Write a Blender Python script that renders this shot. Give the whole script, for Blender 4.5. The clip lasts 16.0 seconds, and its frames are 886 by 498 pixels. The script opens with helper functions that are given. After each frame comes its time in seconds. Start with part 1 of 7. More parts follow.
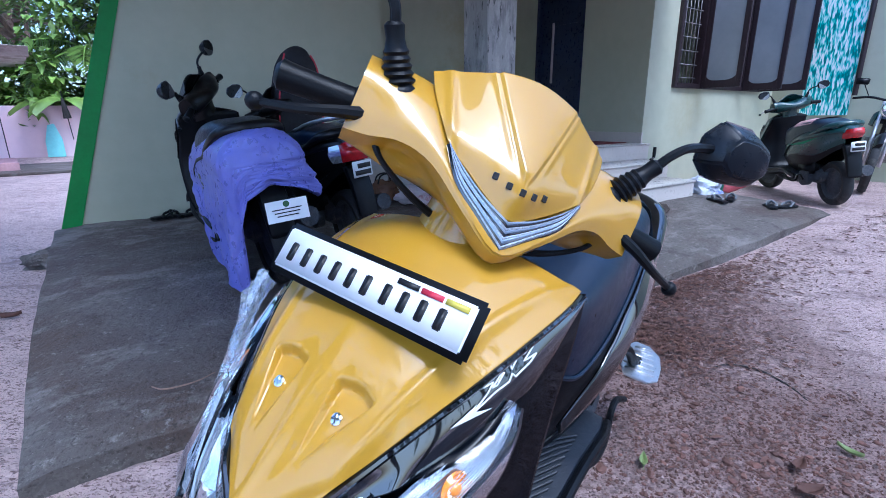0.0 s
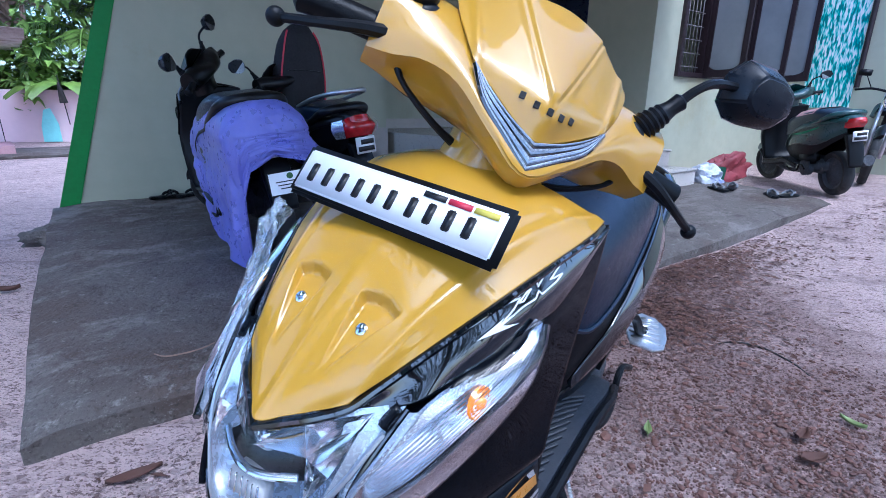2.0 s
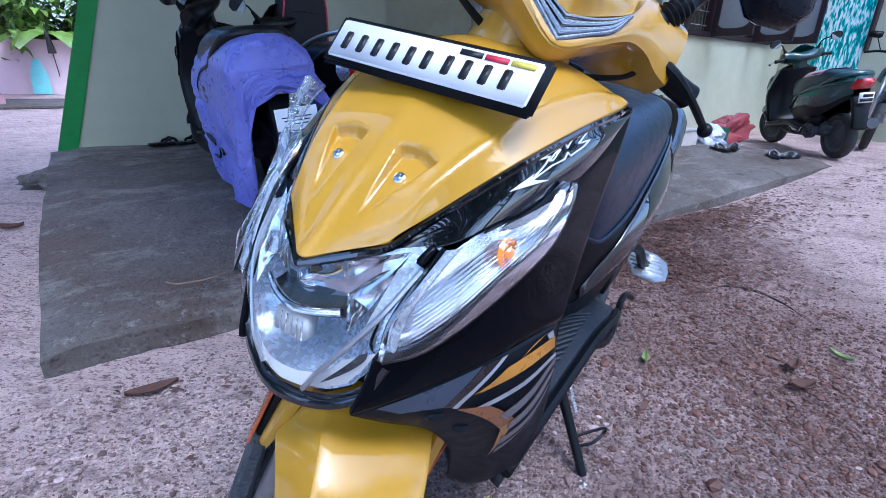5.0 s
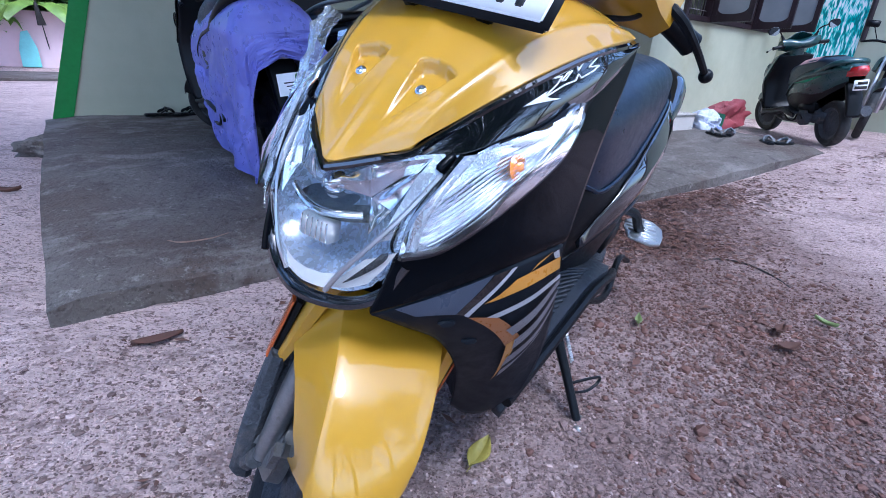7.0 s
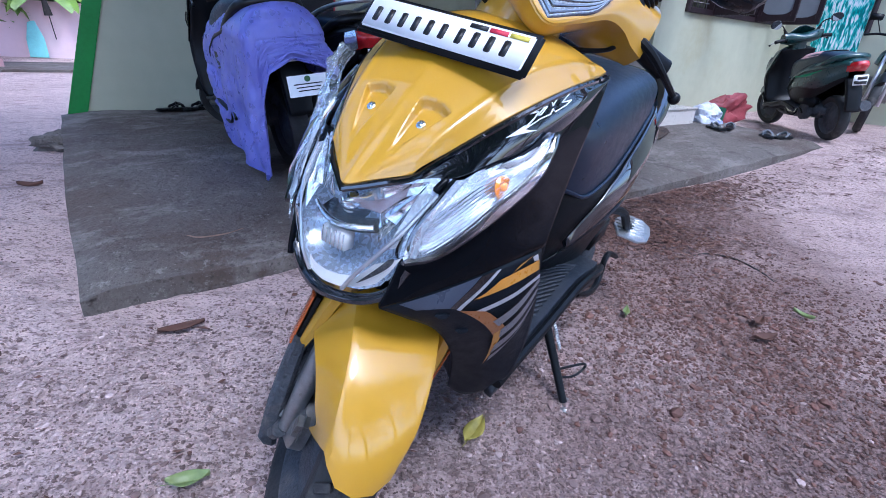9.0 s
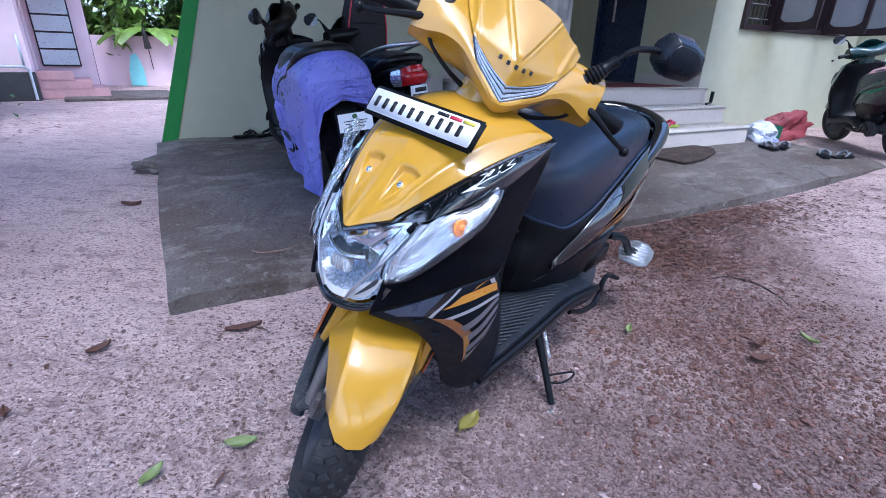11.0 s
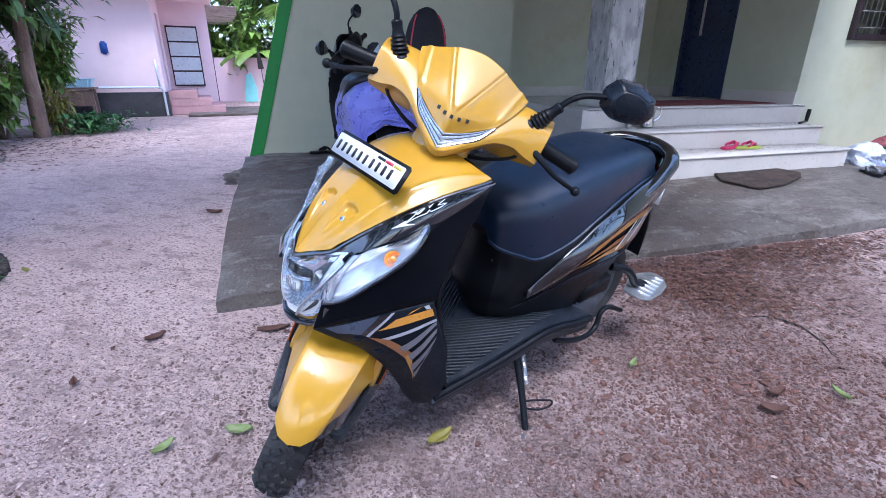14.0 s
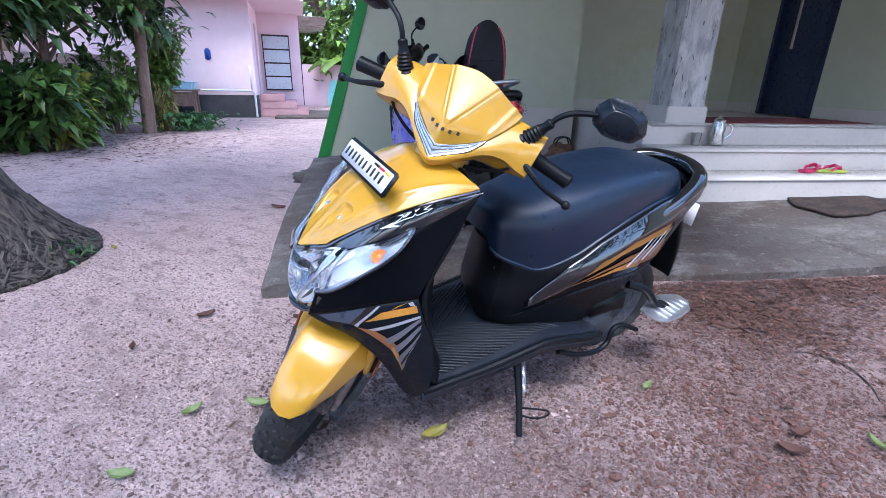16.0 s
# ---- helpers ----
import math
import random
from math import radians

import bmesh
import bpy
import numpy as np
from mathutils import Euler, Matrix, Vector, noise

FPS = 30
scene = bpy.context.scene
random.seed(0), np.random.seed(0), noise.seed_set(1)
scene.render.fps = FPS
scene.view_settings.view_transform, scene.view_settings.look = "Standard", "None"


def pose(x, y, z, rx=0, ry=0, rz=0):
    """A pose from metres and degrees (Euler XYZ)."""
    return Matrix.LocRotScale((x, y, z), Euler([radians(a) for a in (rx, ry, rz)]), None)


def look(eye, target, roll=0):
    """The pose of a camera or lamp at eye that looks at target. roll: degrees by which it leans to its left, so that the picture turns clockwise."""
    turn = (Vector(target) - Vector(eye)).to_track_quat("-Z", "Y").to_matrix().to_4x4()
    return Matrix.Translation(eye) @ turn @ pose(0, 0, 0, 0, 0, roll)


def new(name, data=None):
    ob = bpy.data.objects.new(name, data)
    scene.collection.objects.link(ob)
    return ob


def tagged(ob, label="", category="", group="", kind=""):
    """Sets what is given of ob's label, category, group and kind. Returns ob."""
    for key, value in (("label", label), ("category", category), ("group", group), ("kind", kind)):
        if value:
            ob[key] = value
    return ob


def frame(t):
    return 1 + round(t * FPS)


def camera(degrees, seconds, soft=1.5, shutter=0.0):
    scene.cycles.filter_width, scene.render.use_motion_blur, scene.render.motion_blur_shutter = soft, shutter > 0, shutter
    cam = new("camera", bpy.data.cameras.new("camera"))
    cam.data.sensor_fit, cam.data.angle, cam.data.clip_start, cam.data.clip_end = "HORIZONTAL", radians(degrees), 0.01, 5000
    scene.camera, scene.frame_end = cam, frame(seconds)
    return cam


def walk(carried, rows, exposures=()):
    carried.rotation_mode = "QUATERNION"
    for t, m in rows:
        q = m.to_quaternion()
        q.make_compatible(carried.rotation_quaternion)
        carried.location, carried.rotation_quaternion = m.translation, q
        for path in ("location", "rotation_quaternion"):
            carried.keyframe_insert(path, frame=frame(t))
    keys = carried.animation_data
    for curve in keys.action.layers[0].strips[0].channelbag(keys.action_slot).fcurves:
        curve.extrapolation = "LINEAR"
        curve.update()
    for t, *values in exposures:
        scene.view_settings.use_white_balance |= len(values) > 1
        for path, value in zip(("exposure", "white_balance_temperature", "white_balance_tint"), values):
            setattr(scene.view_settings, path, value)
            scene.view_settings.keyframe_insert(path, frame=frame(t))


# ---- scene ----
cam = camera(86.9, 16.0, 0.3)
PATH = [
    (0, (0.0300, 0.0373, 1.0074), (-0.0300, 1.7891, 0.5169), -0.5),
    (0.5, (0.0200, 0.0373, 0.9837), (-0.0373, 1.7900, 0.4969), -0.5),
    (1, (0.0127, 0.0355, 0.9591), (-0.0410, 1.7872, 0.4696), -0.3),
    (1.5, (0.0073, 0.0309, 0.9418), (-0.0428, 1.7800, 0.4414), -0.0),
    (2, (0.0009, 0.0237, 0.9282), (-0.0482, 1.7681, 0.4131), 0.3),
    (2.5, (-0.0046, 0.0155, 0.9164), (-0.0546, 1.7545, 0.3840), 0.6),
    (3, (-0.0118, 0.0082, 0.9000), (-0.0619, 1.7408, 0.3467), 0.9),
    (3.5, (-0.0191, 0.0027, 0.8845), (-0.0664, 1.7290, 0.3103), 1.2),
    (4, (-0.0291, -0.0046, 0.8654), (-0.0673, 1.7154, 0.2712), 1.3),
    (4.2, (-0.0337, -0.0055, 0.8581), (-0.0637, 1.7117, 0.2557), 1.2),
    (6.3, (-0.0337, -0.0792, 0.7771), (-0.0555, 1.6134, 0.1083), 2.7),
    (6.5, (-0.0437, -0.0755, 0.7699), (-0.0446, 1.6171, 0.1010), 2.7),
    (7, (-0.0537, -0.0892, 0.7626), (-0.0564, 1.5980, 0.0801), 3.0),
    (7.5, (-0.0655, -0.0983, 0.7690), (-0.0673, 1.5825, 0.0719), 3.3),
    (8, (-0.0719, -0.1110, 0.7899), (-0.0592, 1.5616, 0.0737), 3.3),
    (8.2, (-0.0710, -0.1210, 0.7917), (-0.0555, 1.5506, 0.0719), 3.3),
    (10.3, (0.0464, -0.3003, 0.8973), (-0.1156, 1.3632, 0.1775), 1.8),
    (10.5, (0.0619, -0.3185, 0.9036), (-0.1274, 1.3477, 0.1938), 1.6),
    (11, (0.1083, -0.3686, 0.9364), (-0.1365, 1.3013, 0.2557), 1.2),
    (11.5, (0.1638, -0.4040, 0.9782), (-0.1274, 1.2640, 0.3103), 0.7),
    (12, (0.2157, -0.4195, 1.0156), (-0.1183, 1.2431, 0.3567), 0.2),
    (12.5, (0.2584, -0.4177, 1.0292), (-0.1192, 1.2385, 0.3776), -0.0),
    (13, (0.3103, -0.3959, 1.0219), (-0.1247, 1.2494, 0.3776), -0.0),
    (13.5, (0.3585, -0.3776, 1.0192), (-0.1401, 1.2503, 0.3758), -0.0),
    (14, (0.4122, -0.3695, 1.0110), (-0.1593, 1.2340, 0.3667), 0.2),
    (14.5, (0.4568, -0.3722, 1.0156), (-0.1784, 1.2067, 0.3704), 0.5),
    (15, (0.5169, -0.3758, 1.0201), (-0.1893, 1.1757, 0.3822), 0.6),
    (15.5, (0.5660, -0.3731, 1.0274), (-0.1993, 1.1548, 0.4004), 0.8),
    (16, (0.6024, -0.3585, 1.0274), (-0.2138, 1.1457, 0.4077), 1.3),
]
walk(cam, [(t, look(eye, target, roll)) for t, eye, target, roll in PATH], [(0, 1.56, 4750, 10), (8, 1.62, 4930, 12), (12.5, 1.70, 5150, 14), (16, 1.93, 5280, 12)])

# ---- world and light ----
world = bpy.data.worlds.new("sky")
scene.world = world
world.use_nodes = True
wn, wl = world.node_tree.nodes, world.node_tree.links
sky = wn.new("ShaderNodeTexSky")
sky.sky_type, sky.sun_disc = "NISHITA", False
sky.sun_elevation, sky.sun_rotation = radians(62), radians(150)
sky.air_density, sky.dust_density, sky.ozone_density = 1.0, 3.0, 1.0
wl.new(sky.outputs[0], wn["Background"].inputs[0])
wn["Background"].inputs[1].default_value = 0.15
sun = new("sun", bpy.data.lights.new("sun", "SUN"))
sun.data.energy, sun.data.angle, sun.data.color = 0.70, radians(18), (1.0, 0.96, 0.9)
sun.matrix_world = look((0, 0, 20), (-0.5 * 10.6, 0.866 * 10.6, 0), 0)


# ---- geometry helpers ----
def mesh_object(name, bm, mat, smooth=True):
    me = bpy.data.meshes.new(name)
    bm.to_mesh(me)
    bm.free()
    for p in me.polygons:
        p.use_smooth = smooth
    for m in (mat if isinstance(mat, (list, tuple)) else [mat]):
        me.materials.append(m)
    return new(name, me)


def part(name, bm, mat, parent=None, label="", xf=None, smooth=True, angle=40):
    """Links a bmesh as one mesh object under a thing or a part."""
    if xf is not None:
        bm.transform(xf)
    bmesh.ops.recalc_face_normals(bm, faces=bm.faces)
    if smooth:
        for e in bm.edges:
            if len(e.link_faces) == 2 and e.calc_face_angle(0) > radians(angle):
                e.smooth = False
    ob = mesh_object(name, bm, mat, smooth)
    if parent is not None:
        ob.parent = parent
    if label:
        tagged(ob, label)
    return ob


def thing(name, label, category, m=None, group="", kind=""):
    ob = new(name)
    ob.empty_display_size = 0.1
    if m is not None:
        ob.matrix_world = m
    return tagged(ob, label, category, group, kind)


def solid(name, bm, mat, label, category, group="", kind="", m=None, smooth=True, angle=40):
    """A top-level thing that is one mesh."""
    ob = part(name, bm, mat, None, "", None, smooth, angle)
    if m is not None:
        ob.matrix_world = m
    return tagged(ob, label, category, group, kind)


def modifier(ob, kind, **values):
    m = ob.modifiers.new(kind.lower(), kind)
    for k, v in values.items():
        if k == "thickness":
            m.thickness = v
        elif k == "offset":
            m.offset = v
        elif k == "levels":
            m.levels = m.render_levels = v
        elif k == "width":
            m.width = v
        elif k == "segments":
            m.segments = v
    return ob


def shell(ob, thickness, centre):
    """Gives a panel thickness on its inner side, the one that faces the centre."""
    me, c = ob.data, Vector(centre)
    if sum((p.center - c).normalized().dot(p.normal) * p.area for p in me.polygons) < 0:
        me.flip_normals()
    m = ob.modifiers.new("solidify", "SOLIDIFY")
    m.thickness, m.offset = thickness, -1.0
    return ob


def spline(points, n):
    """n points along a smooth curve through the given ones."""
    p = np.asarray(points, float)
    if len(p) == 2:
        return [p[0] + (p[1] - p[0]) * k / (n - 1) for k in range(n)]
    q = np.vstack([2 * p[0] - p[1], p, 2 * p[-1] - p[-2]])
    out = []
    for k in range(n):
        s = k / (n - 1) * (len(p) - 1)
        i = min(int(s), len(p) - 2)
        t = s - i
        a, b, c, d = q[i:i + 4]
        out.append(0.5 * (2 * b + (c - a) * t + (2 * a - 5 * b + 4 * c - d) * t * t + (3 * b - a - 3 * c + d) * t ** 3))
    return out


def grid(rows, ring=False, caps=False):
    """A bmesh of quads over rows of points; ring closes each row."""
    bm = bmesh.new()
    vs = [[bm.verts.new(p) for p in r] for r in rows]
    n = len(rows[0])
    for a, b in zip(vs, vs[1:]):
        for i in range(n if ring else n - 1):
            j = (i + 1) % n
            bm.faces.new((a[i], a[j], b[j], b[i]))
    if caps:
        bm.faces.new(vs[0][::-1])
        bm.faces.new(vs[-1])
    return bm


class Surf:
    """A smooth surface through rows of points; u runs along the rows, v across them."""

    def __init__(self, rows, nu=48, nv=40):
        cross = [spline(r, nv) for r in rows]
        self.p = np.array([spline([c[k] for c in cross], nu) for k in range(nv)]).transpose(1, 0, 2)
        self.nu, self.nv = nu, nv

    def at(self, u, v, off=0.0):
        def point(u, v):
            a, b = min(max(u, 0), 1) * (self.nu - 1), min(max(v, 0), 1) * (self.nv - 1)
            i, j = min(int(a), self.nu - 2), min(int(b), self.nv - 2)
            s, t = a - i, b - j
            p = self.p
            return (p[i, j] * (1 - s) + p[i + 1, j] * s) * (1 - t) + (p[i, j + 1] * (1 - s) + p[i + 1, j + 1] * s) * t
        c = point(u, v)
        if not off:
            return Vector(c)
        du, dv = point(u + 0.02, v) - point(u - 0.02, v), point(u, v + 0.02) - point(u, v - 0.02)
        n = np.cross(du, dv)
        return Vector(c + n / (np.linalg.norm(n) + 1e-9) * off)

    def mesh(self, shift=None):
        pts = self.p if shift is None else np.array([[shift(q) for q in r] for r in self.p])
        return grid(pts)

    def patch(self, corners, off, nu=12, nv=6):
        """A quad-shaped piece of the surface lifted by off; corners are four (u, v)."""
        a, b, c, d = [np.array(k, float) for k in corners]
        rows = []
        for i in range(nu + 1):
            s = i / nu
            l, r = a + (b - a) * s, d + (c - d) * s
            rows.append([self.at(*(l + (r - l) * j / nv), off) for j in range(nv + 1)])
        return grid(rows)


def both(rows):
    """Half rows from the middle outwards, mirrored to full rows."""
    return [[(x, -y, z) for x, y, z in r[:0:-1]] + list(r) for r in rows]


def flip_y(rows):
    return [[(x, -y, z) for x, y, z in r] for r in rows]


def tube(points, radius, n=10, steps=None, caps=True, flat=1.0):
    pts = [Vector(p) for p in (spline(points, steps) if steps else points)]
    radii = radius if isinstance(radius, (list, tuple)) else [radius] * len(pts)
    if len(radii) != len(pts):
        radii = [float(np.interp(i / (len(pts) - 1), np.linspace(0, 1, len(radii)), radii)) for i in range(len(pts))]
    rows, side = [], None
    for i, p in enumerate(pts):
        d = (pts[min(i + 1, len(pts) - 1)] - pts[max(i - 1, 0)]).normalized()
        if side is None:
            side = d.orthogonal().normalized()
        side = (side - d * side.dot(d)).normalized()
        up = d.cross(side)
        rows.append([p + (side * math.cos(2 * math.pi * k / n) + up * math.sin(2 * math.pi * k / n) * flat) * radii[i] for k in range(n)])
    return grid(rows, True, caps)


def lathe(profile, n=24, axis="Z", caps=True):
    """Turns (radius, height) pairs round an axis."""
    rows = []
    for r, h in profile:
        row = []
        for k in range(n):
            c, s = r * math.cos(2 * math.pi * k / n), r * math.sin(2 * math.pi * k / n)
            row.append({"Z": (c, s, h), "Y": (c, h, s), "X": (h, c, s)}[axis])
        rows.append(row)
    return grid(rows, True, caps)


def box(x0, y0, z0, x1, y1, z1, bevel=0.0, seg=2):
    bm = bmesh.new()
    bmesh.ops.create_cube(bm, size=1)
    bm.transform(Matrix.LocRotScale(((x0 + x1) / 2, (y0 + y1) / 2, (z0 + z1) / 2), None, (abs(x1 - x0), abs(y1 - y0), abs(z1 - z0))))
    if bevel:
        bmesh.ops.bevel(bm, geom=list(bm.edges), offset=bevel, segments=seg, affect="EDGES")
    return bm


def prism(outline, thick, bevel=0.0):
    """A flat outline in x, y given thickness downwards from z = 0."""
    bm = bmesh.new()
    top = bm.faces.new([bm.verts.new((x, y, 0)) for x, y in outline])
    ext = bmesh.ops.extrude_face_region(bm, geom=[top])
    bmesh.ops.translate(bm, vec=(0, 0, -thick), verts=[v for v in ext["geom"] if isinstance(v, bmesh.types.BMVert)])
    if bevel:
        bmesh.ops.bevel(bm, geom=[e for e in bm.edges if e.calc_face_angle(0) > 0.5], offset=bevel, segments=2, affect="EDGES")
    return bm


def joined(*bms):
    out = bmesh.new()
    for b in bms:
        me = bpy.data.meshes.new("tmp")
        b.to_mesh(me)
        b.free()
        out.from_mesh(me)
        bpy.data.meshes.remove(me)
    return out


def stuff(name, verts, faces, mat, label, category, smooth=False):
    me = bpy.data.meshes.new(name)
    me.from_pydata(verts, [], faces)
    for p in me.polygons:
        p.use_smooth = smooth
    me.materials.append(mat)
    return tagged(new(name, me), label, category, kind="stuff")


# ---- materials ----
def material(name, colour, rough=0.5, metal=0.0, vary=0.15, scale=8.0, bump=0.0, bump_scale=60.0, coat=0.0, second=None, amount=0.5, coat_ior=1.5,
             spec=0.5, transmission=0.0, fine=0.1, flakes=0.0, spread=0.0, stretch=None, emit=0.0):
    """A Principled surface whose colour varies at a large and a fine scale, with a second colour in patches, and fine relief."""
    m = bpy.data.materials.new(name)
    m.use_nodes = True
    n, l = m.node_tree.nodes, m.node_tree.links
    b = n["Principled BSDF"]
    b.inputs["Roughness"].default_value, b.inputs["Metallic"].default_value = rough, metal
    b.inputs["Coat Weight"].default_value, b.inputs["Coat Roughness"].default_value = coat, 0.03
    b.inputs["Specular IOR Level"].default_value, b.inputs["Coat IOR"].default_value = spec, coat_ior
    b.inputs["Transmission Weight"].default_value = transmission
    co = n.new("ShaderNodeTexCoord")
    src = co.outputs["Object"]
    if stretch:
        mp = n.new("ShaderNodeMapping")
        mp.inputs["Scale"].default_value = stretch
        l.new(src, mp.inputs[0])
        src = mp.outputs[0]

    def noise_node(s, detail=5.0, rough_=0.6):
        t = n.new("ShaderNodeTexNoise")
        t.inputs["Scale"].default_value, t.inputs["Detail"].default_value, t.inputs["Roughness"].default_value = s, detail, rough_
        l.new(src, t.inputs["Vector"])
        return t

    def mix(f, a, c):
        x = n.new("ShaderNodeMix")
        x.data_type = "RGBA"
        for sock, val in ((x.inputs[0], f), (x.inputs[6], a), (x.inputs[7], c)):
            if hasattr(val, "is_output"):
                l.new(val, sock)
            else:
                sock.default_value = val
        return x.outputs[2]

    def ramp(s, lo, hi, a=0.0, c=1.0):
        r = n.new("ShaderNodeMapRange")
        r.inputs[1].default_value, r.inputs[2].default_value, r.inputs[3].default_value, r.inputs[4].default_value = lo, hi, a, c
        l.new(s, r.inputs[0])
        return r.outputs[0]

    col = (*colour, 1)
    dark = tuple(k * (1 - vary) for k in colour) + (1,)
    light = tuple(min(1, k * (1 + vary)) for k in colour) + (1,)
    big, small = noise_node(scale), noise_node(scale * 9)
    out = mix(ramp(big.outputs[0], 0.3, 0.7), dark, light)
    if second:
        out = mix(ramp(noise_node(scale * 0.6, 8.0, 0.7).outputs[0], 0.62 - amount * 0.25, 0.72 - amount * 0.1), out, (*second, 1))
    if fine:
        out = mix(ramp(small.outputs[0], 0.35, 0.65, 0.0, fine), out, tuple(k * 0.45 for k in colour) + (1,))
    if flakes:
        v = n.new("ShaderNodeTexVoronoi")
        v.inputs["Scale"].default_value = 900
        l.new(src, v.inputs["Vector"])
        out = mix(ramp(v.outputs[0], 0.0, 0.25, flakes, 0.0), out, (1, 0.9, 0.6, 1))
    if spread:
        info = n.new("ShaderNodeNewGeometry")
        out = mix(ramp(info.outputs["Random Per Island"], 0, 1, 0, spread), out, tuple(k * 0.35 for k in colour) + (1,))
    l.new(out, b.inputs["Base Color"])
    l.new(ramp(small.outputs[0], 0.3, 0.7, max(rough - 0.06, 0.0), min(rough + 0.08, 1)), b.inputs["Roughness"])
    if bump:
        bp = n.new("ShaderNodeBump")
        bp.inputs["Strength"].default_value = bump
        bp.inputs["Distance"].default_value = 0.01
        l.new(noise_node(bump_scale, 6.0).outputs[0], bp.inputs["Height"])
        l.new(bp.outputs[0], b.inputs["Normal"])
    if emit:
        l.new(out, b.inputs["Emission Color"])
        b.inputs["Emission Strength"].default_value = emit
    return m


def glass(name, tint=(1, 1, 1), rough=0.0):
    m = bpy.data.materials.new(name)
    m.use_nodes = True
    b = m.node_tree.nodes["Principled BSDF"]
    b.inputs["Base Color"].default_value = (*tint, 1)
    b.inputs["Roughness"].default_value, b.inputs["IOR"].default_value = rough, 1.45
    b.inputs["Transmission Weight"].default_value = 1.0
    return m


YELLOW = material("mustard pearl paint", (0.505, 0.270, 0.009), 0.42, 0.0, 0.04, 3, coat=1.0, coat_ior=1.6, fine=0.0, flakes=0.18, spec=0.35)
GLOSS = material("black gloss paint", (0.003, 0.004, 0.006), 0.03, 0.0, 0.1, 4, fine=0.0, spec=0.5, coat=1.0, coat_ior=1.75)
MATTE = material("charcoal matte plastic", (0.009, 0.012, 0.017), 0.45, 0.0, 0.12, 6, bump=0.12, bump_scale=500, fine=0.1, spec=0.14)
PLASTIC = material("black plastic", (0.005, 0.006, 0.008), 0.38, 0.0, 0.2, 9, bump=0.1, bump_scale=400, fine=0.1, spec=0.2)
SEAT = material("black seat vinyl", (0.005, 0.014, 0.034), 0.33, 0.0, 0.10, 5, bump=0.10, bump_scale=900, fine=0.05, spec=0.5)
RUBBER = material("tyre rubber", (0.016, 0.016, 0.017), 0.7, 0.0, 0.25, 12, bump=0.3, bump_scale=150, second=(0.075, 0.068, 0.062), amount=0.3)
FLOORMAT = material("dusty black floor plastic", (0.014, 0.018, 0.026), 0.42, 0.0, 0.2, 8, bump=0.2, bump_scale=200, second=(0.062, 0.060, 0.064), amount=0.35)
CHROME = material("chrome reflector", (0.86, 0.88, 0.92), 0.09, 1.0, 0.03, 20, fine=0.03)
# CHROME greyed for parked scooters: a darker reflection is put into the colour
DIMMED_MIRROR = material("mirror glass, reflection dimmed", (0.24, 0.25, 0.27), 0.30, 0.9, 0.2, 12, fine=0.15)
SILVER = material("cast aluminium", (0.62, 0.63, 0.65), 0.32, 0.9, 0.1, 20, bump=0.08, bump_scale=200)
STEEL = material("dull steel", (0.30, 0.30, 0.30), 0.4, 0.9, 0.2, 30, second=(0.12, 0.09, 0.07), amount=0.3)
IRON = material("dirty fork iron", (0.065, 0.072, 0.085), 0.6, 0.2, 0.4, 20, bump=1.0, bump_scale=110, second=(0.17, 0.15, 0.14), amount=0.35, fine=0.4)
CLEAR = glass("clear lens")
AMBER = glass("amber bulb", (1.0, 0.36, 0.05), 0.05)
FILM = material("crumpled protective film", (0.78, 0.87, 1.0), 0.04, 0.0, 0.1, 30, transmission=0.92, bump=0.15, bump_scale=60, coat=1.0, fine=0.0)
FILM.node_tree.nodes["Principled BSDF"].inputs["Alpha"].default_value = 0.5
WHITE = material("white plate", (0.80, 0.81, 0.82), 0.35, 0.0, 0.03, 8, fine=0.03)
INK = material("black ink", (0.012, 0.012, 0.013), 0.4, 0.0, 0.1, 20)
RED = material("red sticker", (0.55, 0.03, 0.06), 0.4, 0.0, 0.08, 20)
LEMON = material("yellow sticker", (0.70, 0.58, 0.08), 0.4, 0.0, 0.08, 20)
ORANGE = material("orange decal", (0.52, 0.235, 0.03), 0.3, 0.0, 0.08, 20, coat=0.6)
PALE = material("silver grey decal", (0.45, 0.46, 0.50), 0.3, 0.2, 0.1, 40, coat=0.6)
REFLEX = material("orange reflector", (0.45, 0.10, 0.02), 0.25, 0.0, 0.1, 60)
TAIL = material("red tail lamp", (0.45, 0.008, 0.012), 0.12, 0.0, 0.3, 30, coat=1.0)
BLADE = material("grey light guide", (0.42, 0.46, 0.52), 0.25, 0.3, 0.15, 30, coat=1.0)
LAMP = material("satin lamp silver", (0.80, 0.85, 0.92), 0.24, 0.8, 0.03, 40, fine=0.02)
BOWL = material("frosted lamp bowl", (0.60, 0.70, 0.84), 0.26, 0.45, 0.05, 20, fine=0.03)
WINK = material("bright winker reflector", (0.70, 0.76, 0.88), 0.20, 0.8, 0.04, 40, fine=0.02)
VBAR = material("blue grey light bar", (0.36, 0.43, 0.54), 0.18, 0.4, 0.15, 30, coat=0.6)
DIM = material("dim silver decal", (0.17, 0.17, 0.19), 0.3, 0.1, 0.1, 40, coat=0.4)
# same black as GLOSS, bright ground reflections cut here to keep panels dark
GLOSS_DULL = material("black gloss panel, reflections dulled", (0.003, 0.004, 0.006), 0.05, 0.0, 0.1, 4, fine=0.0, spec=0.11)
SATIN = material("satin black plastic", (0.008, 0.011, 0.017), 0.30, 0.0, 0.15, 9, bump=0.06, bump_scale=400, fine=0.1, spec=0.28)
